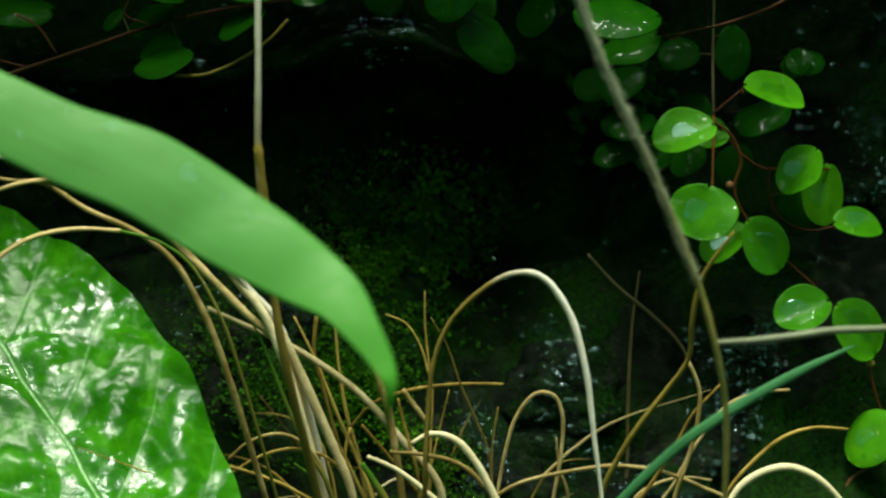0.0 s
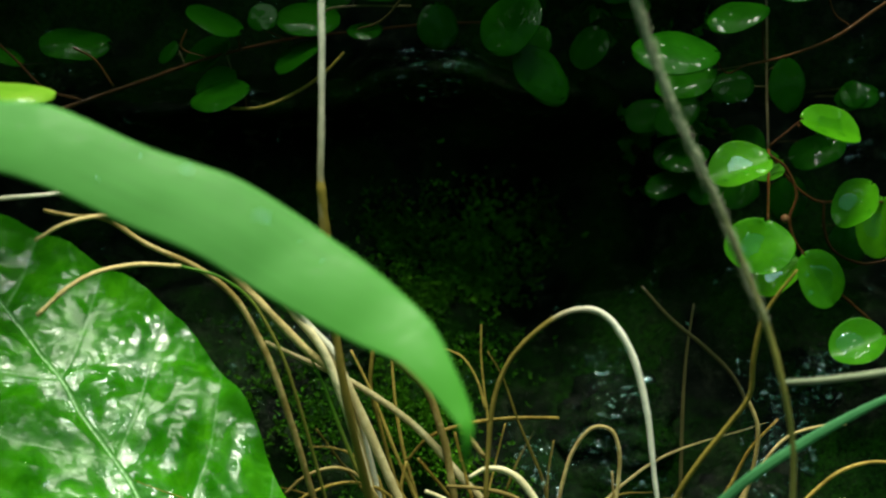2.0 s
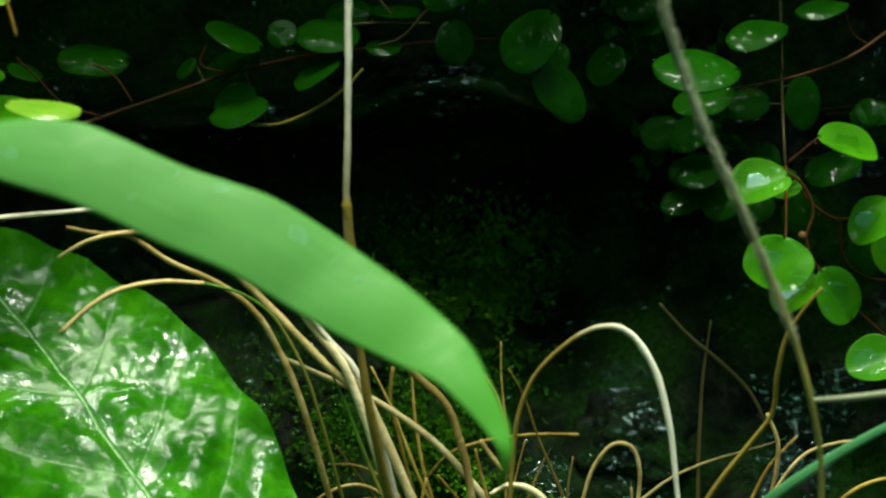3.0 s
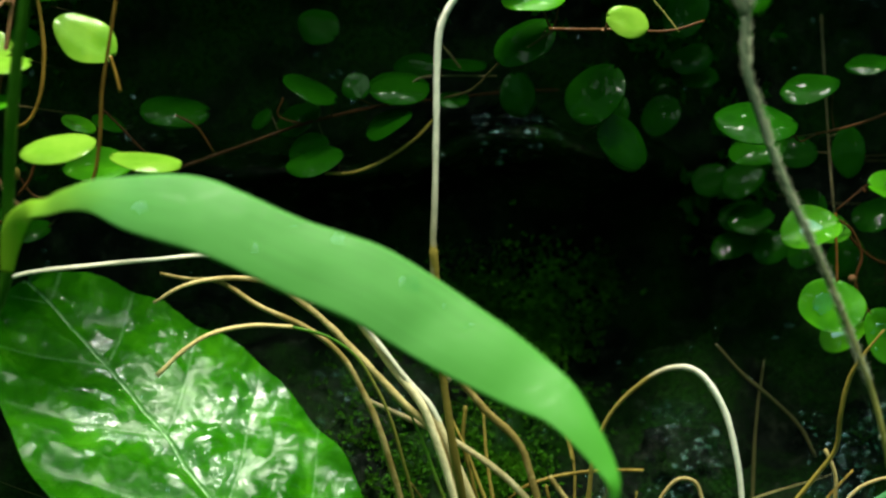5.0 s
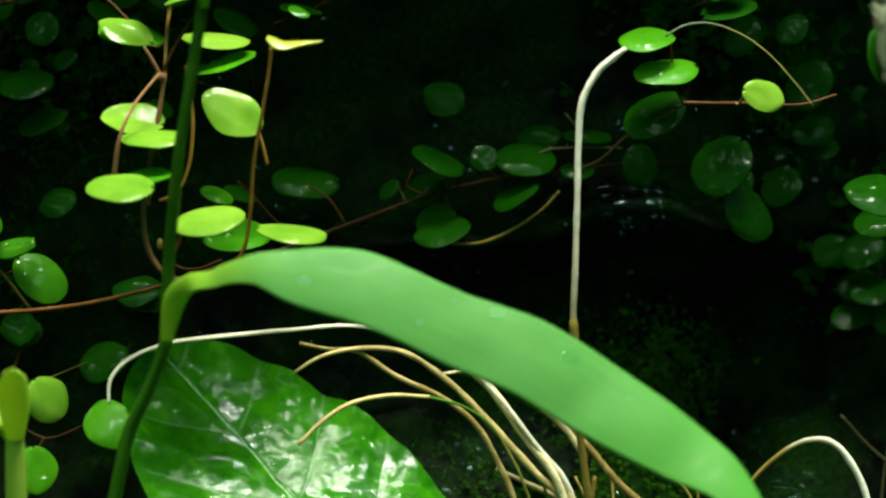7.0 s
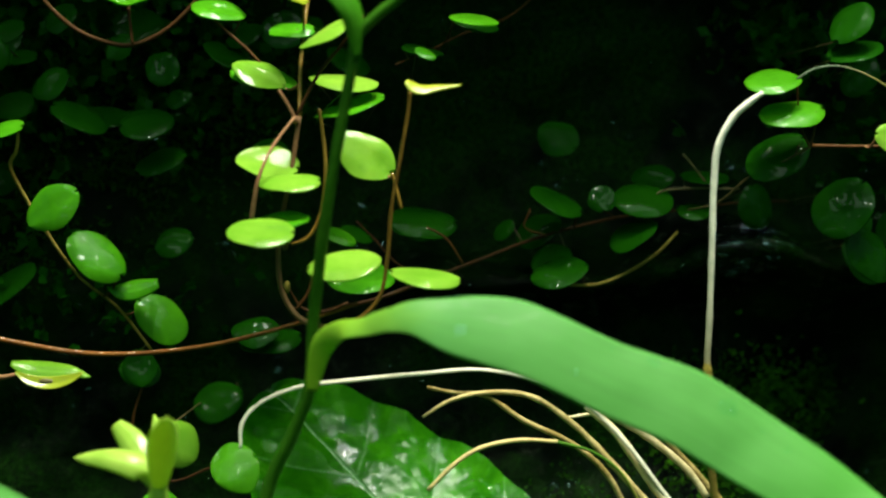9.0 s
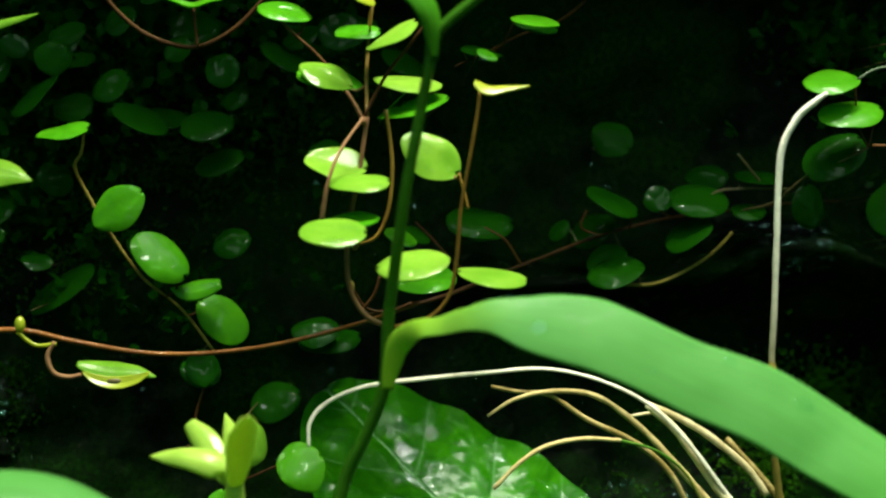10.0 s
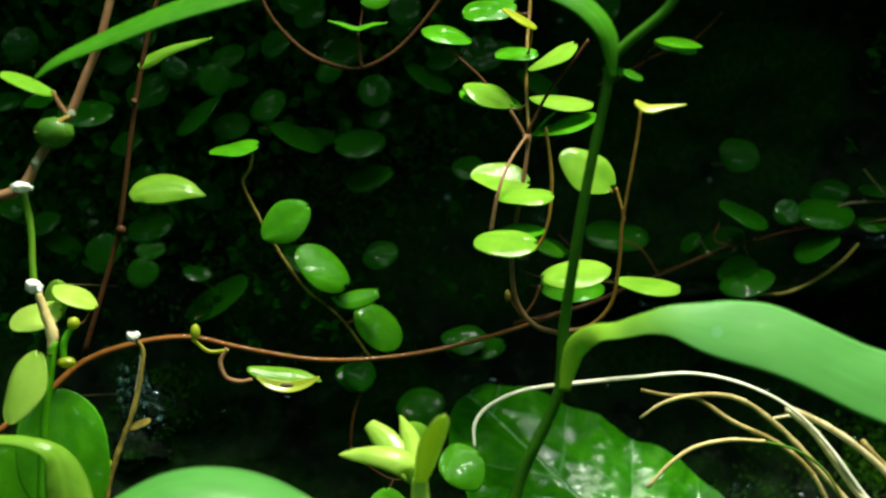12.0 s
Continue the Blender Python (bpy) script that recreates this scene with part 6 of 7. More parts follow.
petiole(leaf(creeper_p, MATURE, (-0.1135, -0.03, 0.1772), (-0.1057, -0.03, 0.1797), (-0.1, -0.94, 0.33), 0.0073, cup=-0.12), (-0.1131, -0.0289, 0.1769), (-0.1146, -0.034, 0.1672), VINE)

# ---- long red runner with leaves on either side ----

runner = thing("creeper", (-0.2308, -0.02, 0.0441), "long red-brown creeper runner with oval glossy leaves", "creeper", "creepers on the rock")
tube("stem", runner, RUST, ((-0.232, -0.036, 0.0435), (-0.2204, -0.0345, 0.0516), (-0.2103, -0.033, 0.0591), (-0.2, -0.0315, 0.0674), (-0.1895, -0.03, 0.0765), (-0.1759, -0.0285, 0.0814), (-0.1613, -0.027, 0.083), (-0.1465, -0.0255, 0.0798), (-0.1276, -0.024, 0.0766), (-0.1117, -0.0225, 0.0765), (-0.094, -0.021, 0.0786), (-0.0744, -0.0195, 0.0834), (-0.0546, -0.018, 0.0898)), (1.08, 1.08, 1.08, 1.02, 0.95, 0.83, 0.76, 0.70, 0.64, 0.64, 0.57, 0.57))
tube("stem", runner, VINE, ((-0.1659, -0.036, 0.1848), (-0.1705, -0.0357, 0.171), (-0.175, -0.0353, 0.1478), (-0.1778, -0.035, 0.1262), (-0.1796, -0.0347, 0.1124), (-0.1842, -0.0343, 0.0954), (-0.1891, -0.034, 0.0787)), (0.69, 0.69, 0.69, 0.75, 0.75, 0.75))
bead("node", runner, VINE, (-0.1788, -0.036, 0.1127), 1.40)
bead("node", runner, VINE, (-0.1751, -0.037, 0.1476), 0.93, rough=0.3)
tube("stem", runner, GOLD, ((-0.1435, -0.03, 0.1358), (-0.1446, -0.0277, 0.1299), (-0.1467, -0.0254, 0.1266), (-0.1429, -0.0231, 0.1177), (-0.1374, -0.0209, 0.1079), (-0.1295, -0.0186, 0.0966), (-0.1198, -0.0163, 0.0884), (-0.1109, -0.014, 0.0765)), (0.39, 0.45, 0.51, 0.45, 0.39, 0.39))
tube("stem", runner, VINE, ((-0.1133, -0.014, 0.067), (-0.1157, -0.014, 0.0589), (-0.1165, -0.014, 0.0507)), (0.33, 0.39, 0.39))
tube("stem", runner, PINK, ((-0.1502, -0.034, 0.0805), (-0.152, -0.034, 0.0765), (-0.1504, -0.034, 0.0724), (-0.1466, -0.034, 0.0712), (-0.1433, -0.034, 0.0718)), (0.56, 0.69, 0.69, 0.56))
tube("stem", runner, YELLOW, ((-0.1597, -0.034, 0.083), (-0.1551, -0.034, 0.0796), (-0.1497, -0.034, 0.0799)), (0.50, 0.50, 0.50))
bead("bud", runner, YELLOW, (-0.1586, -0.036, 0.085), 1.71, (0.8, 0.8, 1.3))
bead("node", runner, PINK, (-0.1133, -0.007, 0.0896), 0.7)
blade("leaf", runner, YOUNG, ((-0.1448, -0.032, 0.0747), (-0.1401, -0.032, 0.0735), (-0.1343, -0.032, 0.0729), (-0.1289, -0.032, 0.0725), (-0.1242, -0.032, 0.0711)), (1.6, 4.7, 6.0, 6.0, 4.7, 2.8, 0.3), (0, -0.75, 0.65), cup=0.1)
blade("leaf", runner, YELLOW, ((-0.1416, -0.041, 0.0732), (-0.1384, -0.041, 0.0713), (-0.1334, -0.041, 0.0703), (-0.1285, -0.041, 0.0712), (-0.1246, -0.041, 0.0731)), (0.6, 2.8, 3.7, 2.9, 0.6), (0, -0.8, 0.5), cup=-0.1, label="yellowed lower rim of the leaf")
bead("dark_spot", runner, DIM, (-0.1332, -0.0445, 0.0712), 1.22, (1.5, 0.3, 0.55))
blade("leaf", runner, YOUNG, ((-0.177, -0.032, 0.1217), (-0.1739, -0.032, 0.1236), (-0.1685, -0.032, 0.1247), (-0.1624, -0.032, 0.1243), (-0.1562, -0.032, 0.1223)), (3.0, 8.6, 10.8, 8.0, 0.3), (0, -0.85, 0.5), cup=0.12)
petiole(leaf(runner, MATURE, (-0.1289, -0.0310, 0.1193), (-0.1411, -0.0310, 0.1109), (-0.13, -0.98, 0.18), 0.0116, cup=-0.12), (-0.1290, -0.0298, 0.1189), (-0.1399, -0.0219, 0.1124), VINE)
petiole(leaf(runner, MATURE, (-0.1181, -0.0240, 0.0977), (-0.1308, -0.0240, 0.1088), (0.36, -0.84, 0.41), 0.0131, cup=-0.1, bend=0.1), (-0.1188, -0.0230, 0.0974), (-0.1235, -0.0172, 0.0915), VINE)
blade("leaf", runner, MATURE, ((-0.122, -0.02, 0.0939), (-0.1185, -0.02, 0.0932), (-0.1133, -0.02, 0.0941), (-0.1085, -0.02, 0.0954)), (0.3, 4.2, 6.5, 5.8, 2.9), (0, -0.85, 0.5), cup=0.15)
petiole(leaf(runner, MATURE, (-0.1140, -0.0140, 0.0901), (-0.1018, -0.0140, 0.0802), (0.29, -0.89, 0.35), 0.0122, cup=-0.12), (-0.1141, -0.0129, 0.0895), (-0.1182, -0.0159, 0.0862), VINE)
petiole(leaf(runner, SHADED, (-0.1146, -0.014, 0.0765), (-0.1133, -0.017, 0.0667), (0.01, -0.95, 0.3), 0.0095, cup=-0.1, bend=0.1), (-0.1146, -0.0129, 0.0759), (-0.1122, -0.0143, 0.0783), DIM, 0.2, 0.0)
petiole(leaf(runner, MATURE, (-0.1426, -0.0320, 0.1367), (-0.1556, -0.0320, 0.1359), (-0.06, -0.37, 0.93), 0.0133, cup=-0.1, bend=0.12), (-0.1428, -0.0316, 0.1356), (-0.1436, -0.0297, 0.1351), VINE)
petiole(leaf(runner, SHADED, (-0.1392, -0.0040, 0.1444), (-0.1244, -0.0040, 0.1388), (0.30, -0.53, 0.80), 0.0132, cup=-0.1, bend=0.12), (-0.1393, -0.0034, 0.1433), (-0.1318, 0.055, 0.1418), DIM, 0.2, 0.0)
petiole(leaf(runner, SHADED, (-0.1209, -0.0040, 0.1389), (-0.1065, -0.0040, 0.1415), (-0.13, -0.71, 0.69), 0.0133, cup=-0.1, bend=0.12), (-0.1205, -0.0031, 0.1381), (-0.1138, 0.055, 0.1386), DIM, 0.2, 0.0)
petiole(leaf(runner, SHADED, (-0.0770, -0.0080, 0.0819), (-0.0899, -0.0080, 0.0826), (0.04, -0.68, 0.73), 0.0117, cup=-0.12), (-0.0773, -0.0072, 0.0810), (-0.0841, 0.055, 0.0813), DIM, 0.2, 0.0)
petiole(leaf(runner, SHADED, (-0.1666, 0.0160, 0.0867), (-0.1500, 0.0160, 0.1003), (-0.55, -0.48, 0.68), 0.0187, cup=-0.1, bend=0.12), (-0.1626, -0.0034, 0.0870), (-0.157, 0.055, 0.0912), DIM, 0.2, 0.0)
petiole(leaf(runner, SHADED, (-0.0889, 0.0120, 0.0617), (-0.1027, 0.0120, 0.0580), (-0.15, -0.80, 0.58), 0.0132, cup=-0.12), (-0.0890, 0.0130, 0.0609), (-0.0932, 0.055, 0.062), DIM, 0.2, 0.0)
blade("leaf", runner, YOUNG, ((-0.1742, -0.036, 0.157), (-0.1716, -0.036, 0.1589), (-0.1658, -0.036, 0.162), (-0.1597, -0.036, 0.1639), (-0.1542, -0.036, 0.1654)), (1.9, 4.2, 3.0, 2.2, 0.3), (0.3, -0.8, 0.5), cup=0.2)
petiole(leaf(runner, SHADED, (-0.1854, -0.014, 0.1474), (-0.2008, -0.014, 0.1472), (-0.01, -0.66, 0.75), 0.0135, cup=-0.1, bend=0.12), (-0.1857, -0.0132, 0.1465), (-0.1908, 0.055, 0.1473), DIM, 0.2, 0.0)
petiole(leaf(runner, SHADED, (-0.1558, -0.006, 0.1527), (-0.1694, -0.006, 0.143), (-0.52, -0.43, 0.74), 0.0147, cup=-0.1, bend=0.12), (-0.1554, -0.0055, 0.1516), (-0.1606, 0.055, 0.1493), DIM, 0.2, 0.0)
petiole(leaf(runner, SHADED, (-0.1535, -0.004, 0.1613), (-0.1599, -0.006, 0.1543), (0.18, -0.98, 0.12), 0.0101, cup=-0.1, bend=0.1), (-0.1539, -0.0029, 0.1609), (-0.1558, 0.0543, 0.1588), DIM, 0.2, 0.0)
petiole(leaf(runner, SHADED, (-0.1487, -0.002, 0.1666), (-0.1587, -0.002, 0.1648), (-0.11, -0.78, 0.61), 0.0089, cup=-0.12), (-0.1489, -0.0011, 0.1658), (-0.1522, 0.055, 0.166), DIM, 0.2, 0.0)
petiole(leaf(runner, SHADED, (-0.1371, 0, 0.1535), (-0.1472, 0, 0.1483), (-0.24, -0.85, 0.46), 0.0099, cup=-0.12), (-0.1371, 0.0010, 0.1528), (-0.1406, 0.055, 0.1517), DIM, 0.2, 0.0)
petiole(leaf(runner, SHADED, (-0.1049, 0.004, 0.132), (-0.1186, 0.004, 0.1288), (-0.18, -0.6, 0.78), 0.0123, cup=-0.1, bend=0.12), (-0.1050, 0.0047, 0.1310), (-0.1097, 0.055, 0.1309), DIM, 0.2, 0.0)
petiole(leaf(runner, SHADED, (-0.1881, 0.006, 0.1112), (-0.1935, 0.0034, 0.1027), (0.19, -0.97, 0.17), 0.0103, cup=-0.1, bend=0.1), (-0.1885, 0.0071, 0.1107), (-0.19, 0.0541, 0.1082), DIM, 0.2, 0.0)
petiole(leaf(runner, SHADED, (-0.1357, 0.004, 0.1727), (-0.1441, 0.004, 0.1675), (-0.26, -0.87, 0.42), 0.0087, cup=-0.12), (-0.1356, 0.0050, 0.1720), (-0.1387, 0.055, 0.1709), DIM, 0.2, 0.0)
petiole(leaf(runner, SHADED, (-0.2113, 0.004, 0.1719), (-0.2191, 0.002, 0.1648), (0.23, -0.97, 0.03), 0.0103, cup=-0.1, bend=0.1), (-0.2118, 0.0051, 0.1717), (-0.214, 0.0543, 0.1694), DIM, 0.2, 0.0)
petiole(leaf(runner, SHADED, (-0.1254, 0, 0.1806), (-0.1338, 0, 0.1755), (-0.26, -0.87, 0.42), 0.0087, cup=-0.12), (-0.1253, 0.0010, 0.1799), (-0.1284, 0.055, 0.1788), DIM, 0.2, 0.0)
petiole(leaf(runner, SHADED, (-0.1204, 0.006, 0.1646), (-0.1272, 0.006, 0.1594), (-0.19, -0.95, 0.24), 0.0076, cup=-0.12), (-0.1204, 0.0071, 0.1641), (-0.1228, 0.055, 0.1627), DIM, 0.2, 0.0)
petiole(leaf(runner, SHADED, (-0.1031, 0.008, 0.108), (-0.1134, 0.008, 0.1046), (-0.14, -0.9, 0.42), 0.0096, cup=-0.12), (-0.1032, 0.0091, 0.1074), (-0.1067, 0.055, 0.1068), DIM, 0.2, 0.0)
petiole(leaf(runner, SHADED, (-0.1663, 0.006, 0.1607), (-0.1741, 0.007, 0.1642), (-0.06, -0.99, 0.15), 0.0070, cup=-0.1, bend=0.1), (-0.1665, 0.0072, 0.1606), (-0.169, 0.0554, 0.1619), DIM, 0.2, 0.0)
petiole(leaf(runner, SHADED, (-0.0753, 0.01, 0.1325), (-0.0857, 0.01, 0.1341), (0.1, -0.79, 0.61), 0.0093, cup=-0.12), (-0.0757, 0.0109, 0.1318), (-0.079, 0.055, 0.133), DIM, 0.2, 0.0)
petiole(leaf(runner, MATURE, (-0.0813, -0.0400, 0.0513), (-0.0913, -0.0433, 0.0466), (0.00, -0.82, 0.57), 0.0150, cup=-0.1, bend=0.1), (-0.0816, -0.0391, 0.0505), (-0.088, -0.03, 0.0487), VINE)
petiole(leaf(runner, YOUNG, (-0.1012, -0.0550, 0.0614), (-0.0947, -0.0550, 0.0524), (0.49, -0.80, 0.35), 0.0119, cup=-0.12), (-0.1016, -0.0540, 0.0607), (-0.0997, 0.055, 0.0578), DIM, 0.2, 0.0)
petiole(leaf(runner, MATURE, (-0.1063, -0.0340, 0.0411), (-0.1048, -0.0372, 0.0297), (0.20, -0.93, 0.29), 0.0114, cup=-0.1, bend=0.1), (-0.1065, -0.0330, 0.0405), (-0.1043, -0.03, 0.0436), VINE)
petiole(leaf(runner, SHADED, (-0.1203, -0.0060, 0.0713), (-0.1095, -0.0060, 0.0697), (0.08, -0.80, 0.60), 0.0101, cup=-0.12), (-0.1201, -0.0050, 0.0705), (-0.117, 0.055, 0.0703), DIM, 0.2, 0.0)
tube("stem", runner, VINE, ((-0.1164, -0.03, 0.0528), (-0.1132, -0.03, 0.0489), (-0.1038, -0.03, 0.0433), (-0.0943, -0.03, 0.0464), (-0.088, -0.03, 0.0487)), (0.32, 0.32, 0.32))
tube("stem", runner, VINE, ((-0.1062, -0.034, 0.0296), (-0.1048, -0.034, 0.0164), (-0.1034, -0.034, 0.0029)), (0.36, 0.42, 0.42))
petiole(leaf(runner, SHADED, (-0.1754, 0.006, 0.103), (-0.1831, 0.0045, 0.0981), (0.11, -0.99, 0.13), 0.0085, cup=-0.1, bend=0.1), (-0.1758, 0.0071, 0.1027), (-0.1781, 0.0545, 0.1013), DIM, 0.2, 0.0)
petiole(leaf(runner, SHADED, (-0.1588, 0.004, 0.0998), (-0.1669, 0.004, 0.1022), (0.23, -0.62, 0.75), 0.0074, cup=-0.12), (-0.1594, 0.0047, 0.0990), (-0.1616, 0.055, 0.1007), DIM, 0.2, 0.0)
petiole(leaf(runner, SHADED, (-0.2161, 0.0202, 0.1255), (-0.2247, 0.0202, 0.1269), (0.09, -0.83, 0.55), 0.0077, cup=-0.12), (-0.2165, 0.0212, 0.1249), (-0.2191, 0.055, 0.126), DIM, 0.2, 0.0)
petiole(leaf(runner, SHADED, (-0.1802, 0.0054, 0.1414), (-0.1895, 0.0054, 0.1382), (-0.2, -0.79, 0.58), 0.0087, cup=-0.12), (-0.1802, 0.0063, 0.1406), (-0.1834, 0.055, 0.1403), DIM, 0.2, 0.0)
petiole(leaf(runner, SHADED, (-0.1552, 0.0215, 0.1679), (-0.1701, 0.0215, 0.1627), (-0.16, -0.87, 0.46), 0.0139, cup=-0.12), (-0.1553, 0.0225, 0.1672), (-0.1604, 0.055, 0.1661), DIM, 0.2, 0.0)
petiole(leaf(runner, SHADED, (-0.1713, 0.0114, 0.1841), (-0.179, 0.0114, 0.1824), (-0.06, -0.97, 0.25), 0.0069, cup=-0.12), (-0.1715, 0.0126, 0.1837), (-0.174, 0.055, 0.1835), DIM, 0.2, 0.0)
petiole(leaf(runner, SHADED, (-0.2149, 0.0109, 0.1137), (-0.2054, 0.0109, 0.1184), (-0.28, -0.77, 0.57), 0.0093, cup=-0.12), (-0.2143, 0.0118, 0.1131), (-0.2116, 0.055, 0.1154), DIM, 0.2, 0.0)
petiole(leaf(runner, SHADED, (-0.1833, 0.0082, 0.1699), (-0.1759, 0.0082, 0.1746), (-0.22, -0.91, 0.35), 0.0078, cup=-0.12), (-0.1828, 0.0093, 0.1696), (-0.1807, 0.055, 0.1715), DIM, 0.2, 0.0)
petiole(leaf(runner, SHADED, (-0.1369, 0.0064, 0.1071), (-0.1257, 0.0064, 0.1036), (0.19, -0.77, 0.61), 0.0104, cup=-0.12), (-0.1368, 0.0073, 0.1063), (-0.133, 0.055, 0.1059), DIM, 0.2, 0.0)
petiole(leaf(runner, SHADED, (-0.1844, 0.0113, 0.113), (-0.171, 0.0113, 0.1181), (-0.26, -0.67, 0.69), 0.0127, cup=-0.1, bend=0.12), (-0.1838, 0.0121, 0.1123), (-0.1797, 0.055, 0.1148), DIM, 0.2, 0.0)
petiole(leaf(runner, SHADED, (-0.1881, 0.0184, 0.1532), (-0.1941, 0.0184, 0.1572), (0.5, -0.45, 0.74), 0.0063, cup=-0.1, bend=0.12), (-0.1889, 0.0189, 0.1525), (-0.1902, 0.055, 0.1546), DIM, 0.2, 0.0)
petiole(leaf(runner, SHADED, (-0.1352, 0.0162, 0.1434), (-0.1217, 0.0162, 0.1436), (-0.01, -0.58, 0.81), 0.0119, cup=-0.1, bend=0.12), (-0.1349, 0.0169, 0.1424), (-0.1305, 0.055, 0.1434), DIM, 0.2, 0.0)
petiole(leaf(runner, SHADED, (-0.1768, 0.0109, 0.1313), (-0.1858, 0.0109, 0.1276), (-0.14, -0.93, 0.34), 0.0086, cup=-0.12), (-0.1769, 0.0120, 0.1308), (-0.18, 0.055, 0.13), DIM, 0.2, 0.0)
petiole(leaf(runner, SHADED, (-0.1731, 0.0115, 0.1597), (-0.1853, 0.0115, 0.1532), (-0.21, -0.89, 0.4), 0.0122, cup=-0.12), (-0.1731, 0.0126, 0.1591), (-0.1773, 0.055, 0.1574), DIM, 0.2, 0.0)
petiole(leaf(runner, SHADED, (-0.1661, 0.0232, 0.1271), (-0.1566, 0.0232, 0.1223), (0.19, -0.91, 0.37), 0.0094, cup=-0.12), (-0.1661, 0.0243, 0.1265), (-0.1628, 0.055, 0.1254), DIM, 0.2, 0.0)
petiole(leaf(runner, SHADED, (-0.173, 0.0072, 0.108), (-0.1818, 0.0072, 0.1079), (-0.01, -0.86, 0.5), 0.0078, cup=-0.12), (-0.1733, 0.0082, 0.1074), (-0.1761, 0.055, 0.1079), DIM, 0.2, 0.0)
petiole(leaf(runner, SHADED, (-0.2226, 0.0092, 0.1148), (-0.2356, 0.0092, 0.1192), (0.3, -0.38, 0.88), 0.0121, cup=-0.1, bend=0.12), (-0.2232, 0.0097, 0.1138), (-0.2271, 0.055, 0.1163), DIM, 0.2, 0.0)
petiole(leaf(runner, SHADED, (-0.2048, 0.0237, 0.1505), (-0.2139, 0.0237, 0.1466), (-0.13, -0.94, 0.3), 0.0088, cup=-0.12), (-0.2049, 0.0248, 0.1500), (-0.208, 0.055, 0.1491), DIM, 0.2, 0.0)
petiole(leaf(runner, SHADED, (-0.1581, 0.0046, 0.1438), (-0.1473, 0.0046, 0.1471), (-0.16, -0.84, 0.51), 0.0099, cup=-0.12), (-0.1576, 0.0056, 0.1433), (-0.1543, 0.055, 0.1449), DIM, 0.2, 0.0)
petiole(leaf(runner, SHADED, (-0.2105, 0.0156, 0.112), (-0.1992, 0.0156, 0.1078), (0.28, -0.58, 0.76), 0.0106, cup=-0.1, bend=0.12), (-0.2106, 0.0163, 0.1110), (-0.2066, 0.055, 0.1105), DIM, 0.2, 0.0)
petiole(leaf(runner, SHADED, (-0.1494, 0.0177, 0.1605), (-0.163, 0.0177, 0.161), (0.03, -0.51, 0.86), 0.0120, cup=-0.1, bend=0.12), (-0.1497, 0.0183, 0.1595), (-0.1541, 0.055, 0.1607), DIM, 0.2, 0.0)
petiole(leaf(runner, SHADED, (-0.1387, 0.0091, 0.1851), (-0.1246, 0.0091, 0.1837), (0.06, -0.81, 0.58), 0.0125, cup=-0.12), (-0.1385, 0.0101, 0.1844), (-0.1338, 0.055, 0.1846), DIM, 0.2, 0.0)
petiole(leaf(runner, SHADED, (-0.19, 0.0045, 0.1013), (-0.1966, 0.0045, 0.1048), (0.44, -0.37, 0.82), 0.0066, cup=-0.1, bend=0.12), (-0.1908, 0.0049, 0.1005), (-0.1923, 0.055, 0.1025), DIM, 0.2, 0.0)
petiole(leaf(runner, SHADED, (-0.1873, 0.0105, 0.1743), (-0.1802, 0.0105, 0.1709), (0.29, -0.73, 0.62), 0.0069, cup=-0.12), (-0.1874, 0.0114, 0.1734), (-0.1848, 0.055, 0.1731), DIM, 0.2, 0.0)
petiole(leaf(runner, SHADED, (-0.1835, 0.015, 0.1679), (-0.1928, 0.015, 0.1638), (-0.19, -0.88, 0.44), 0.0089, cup=-0.12), (-0.1835, 0.0161, 0.1673), (-0.1868, 0.055, 0.1664), DIM, 0.2, 0.0)
petiole(leaf(runner, SHADED, (-0.2258, 0.0133, 0.1233), (-0.2136, 0.0133, 0.1174), (0.41, -0.34, 0.85), 0.0119, cup=-0.1, bend=0.12), (-0.2260, 0.0137, 0.1222), (-0.2215, 0.055, 0.1212), DIM, 0.2, 0.0)
petiole(leaf(runner, SHADED, (-0.2234, 0.0103, 0.1185), (-0.2152, 0.0103, 0.1219), (-0.21, -0.84, 0.49), 0.0078, cup=-0.12), (-0.2229, 0.0113, 0.1180), (-0.2205, 0.055, 0.1197), DIM, 0.2, 0.0)
petiole(leaf(runner, SHADED, (-0.2267, 0.015, 0.1522), (-0.2177, 0.015, 0.1545), (-0.15, -0.78, 0.61), 0.0082, cup=-0.12), (-0.2262, 0.0159, 0.1515), (-0.2235, 0.055, 0.153), DIM, 0.2, 0.0)
petiole(leaf(runner, SHADED, (-0.0464, 0.0136, 0.1853), (-0.0329, 0.0136, 0.1838), (0.03, -0.95, 0.3), 0.0120, cup=-0.12), (-0.0461, 0.0147, 0.1849), (-0.0417, 0.055, 0.1848), DIM, 0.2, 0.0)
petiole(leaf(runner, SHADED, (-0.0696, 0.0144, 0.1687), (-0.0838, 0.0144, 0.1695), (0.02, -0.95, 0.32), 0.0125, cup=-0.12), (-0.0699, 0.0155, 0.1683), (-0.0746, 0.055, 0.169), DIM, 0.2, 0.0)
petiole(leaf(runner, SHADED, (-0.1049, 0.0217, 0.151), (-0.1118, 0.0217, 0.1474), (-0.24, -0.86, 0.46), 0.0068, cup=-0.12), (-0.1049, 0.0227, 0.1503), (-0.1073, 0.055, 0.1498), DIM, 0.2, 0.0)
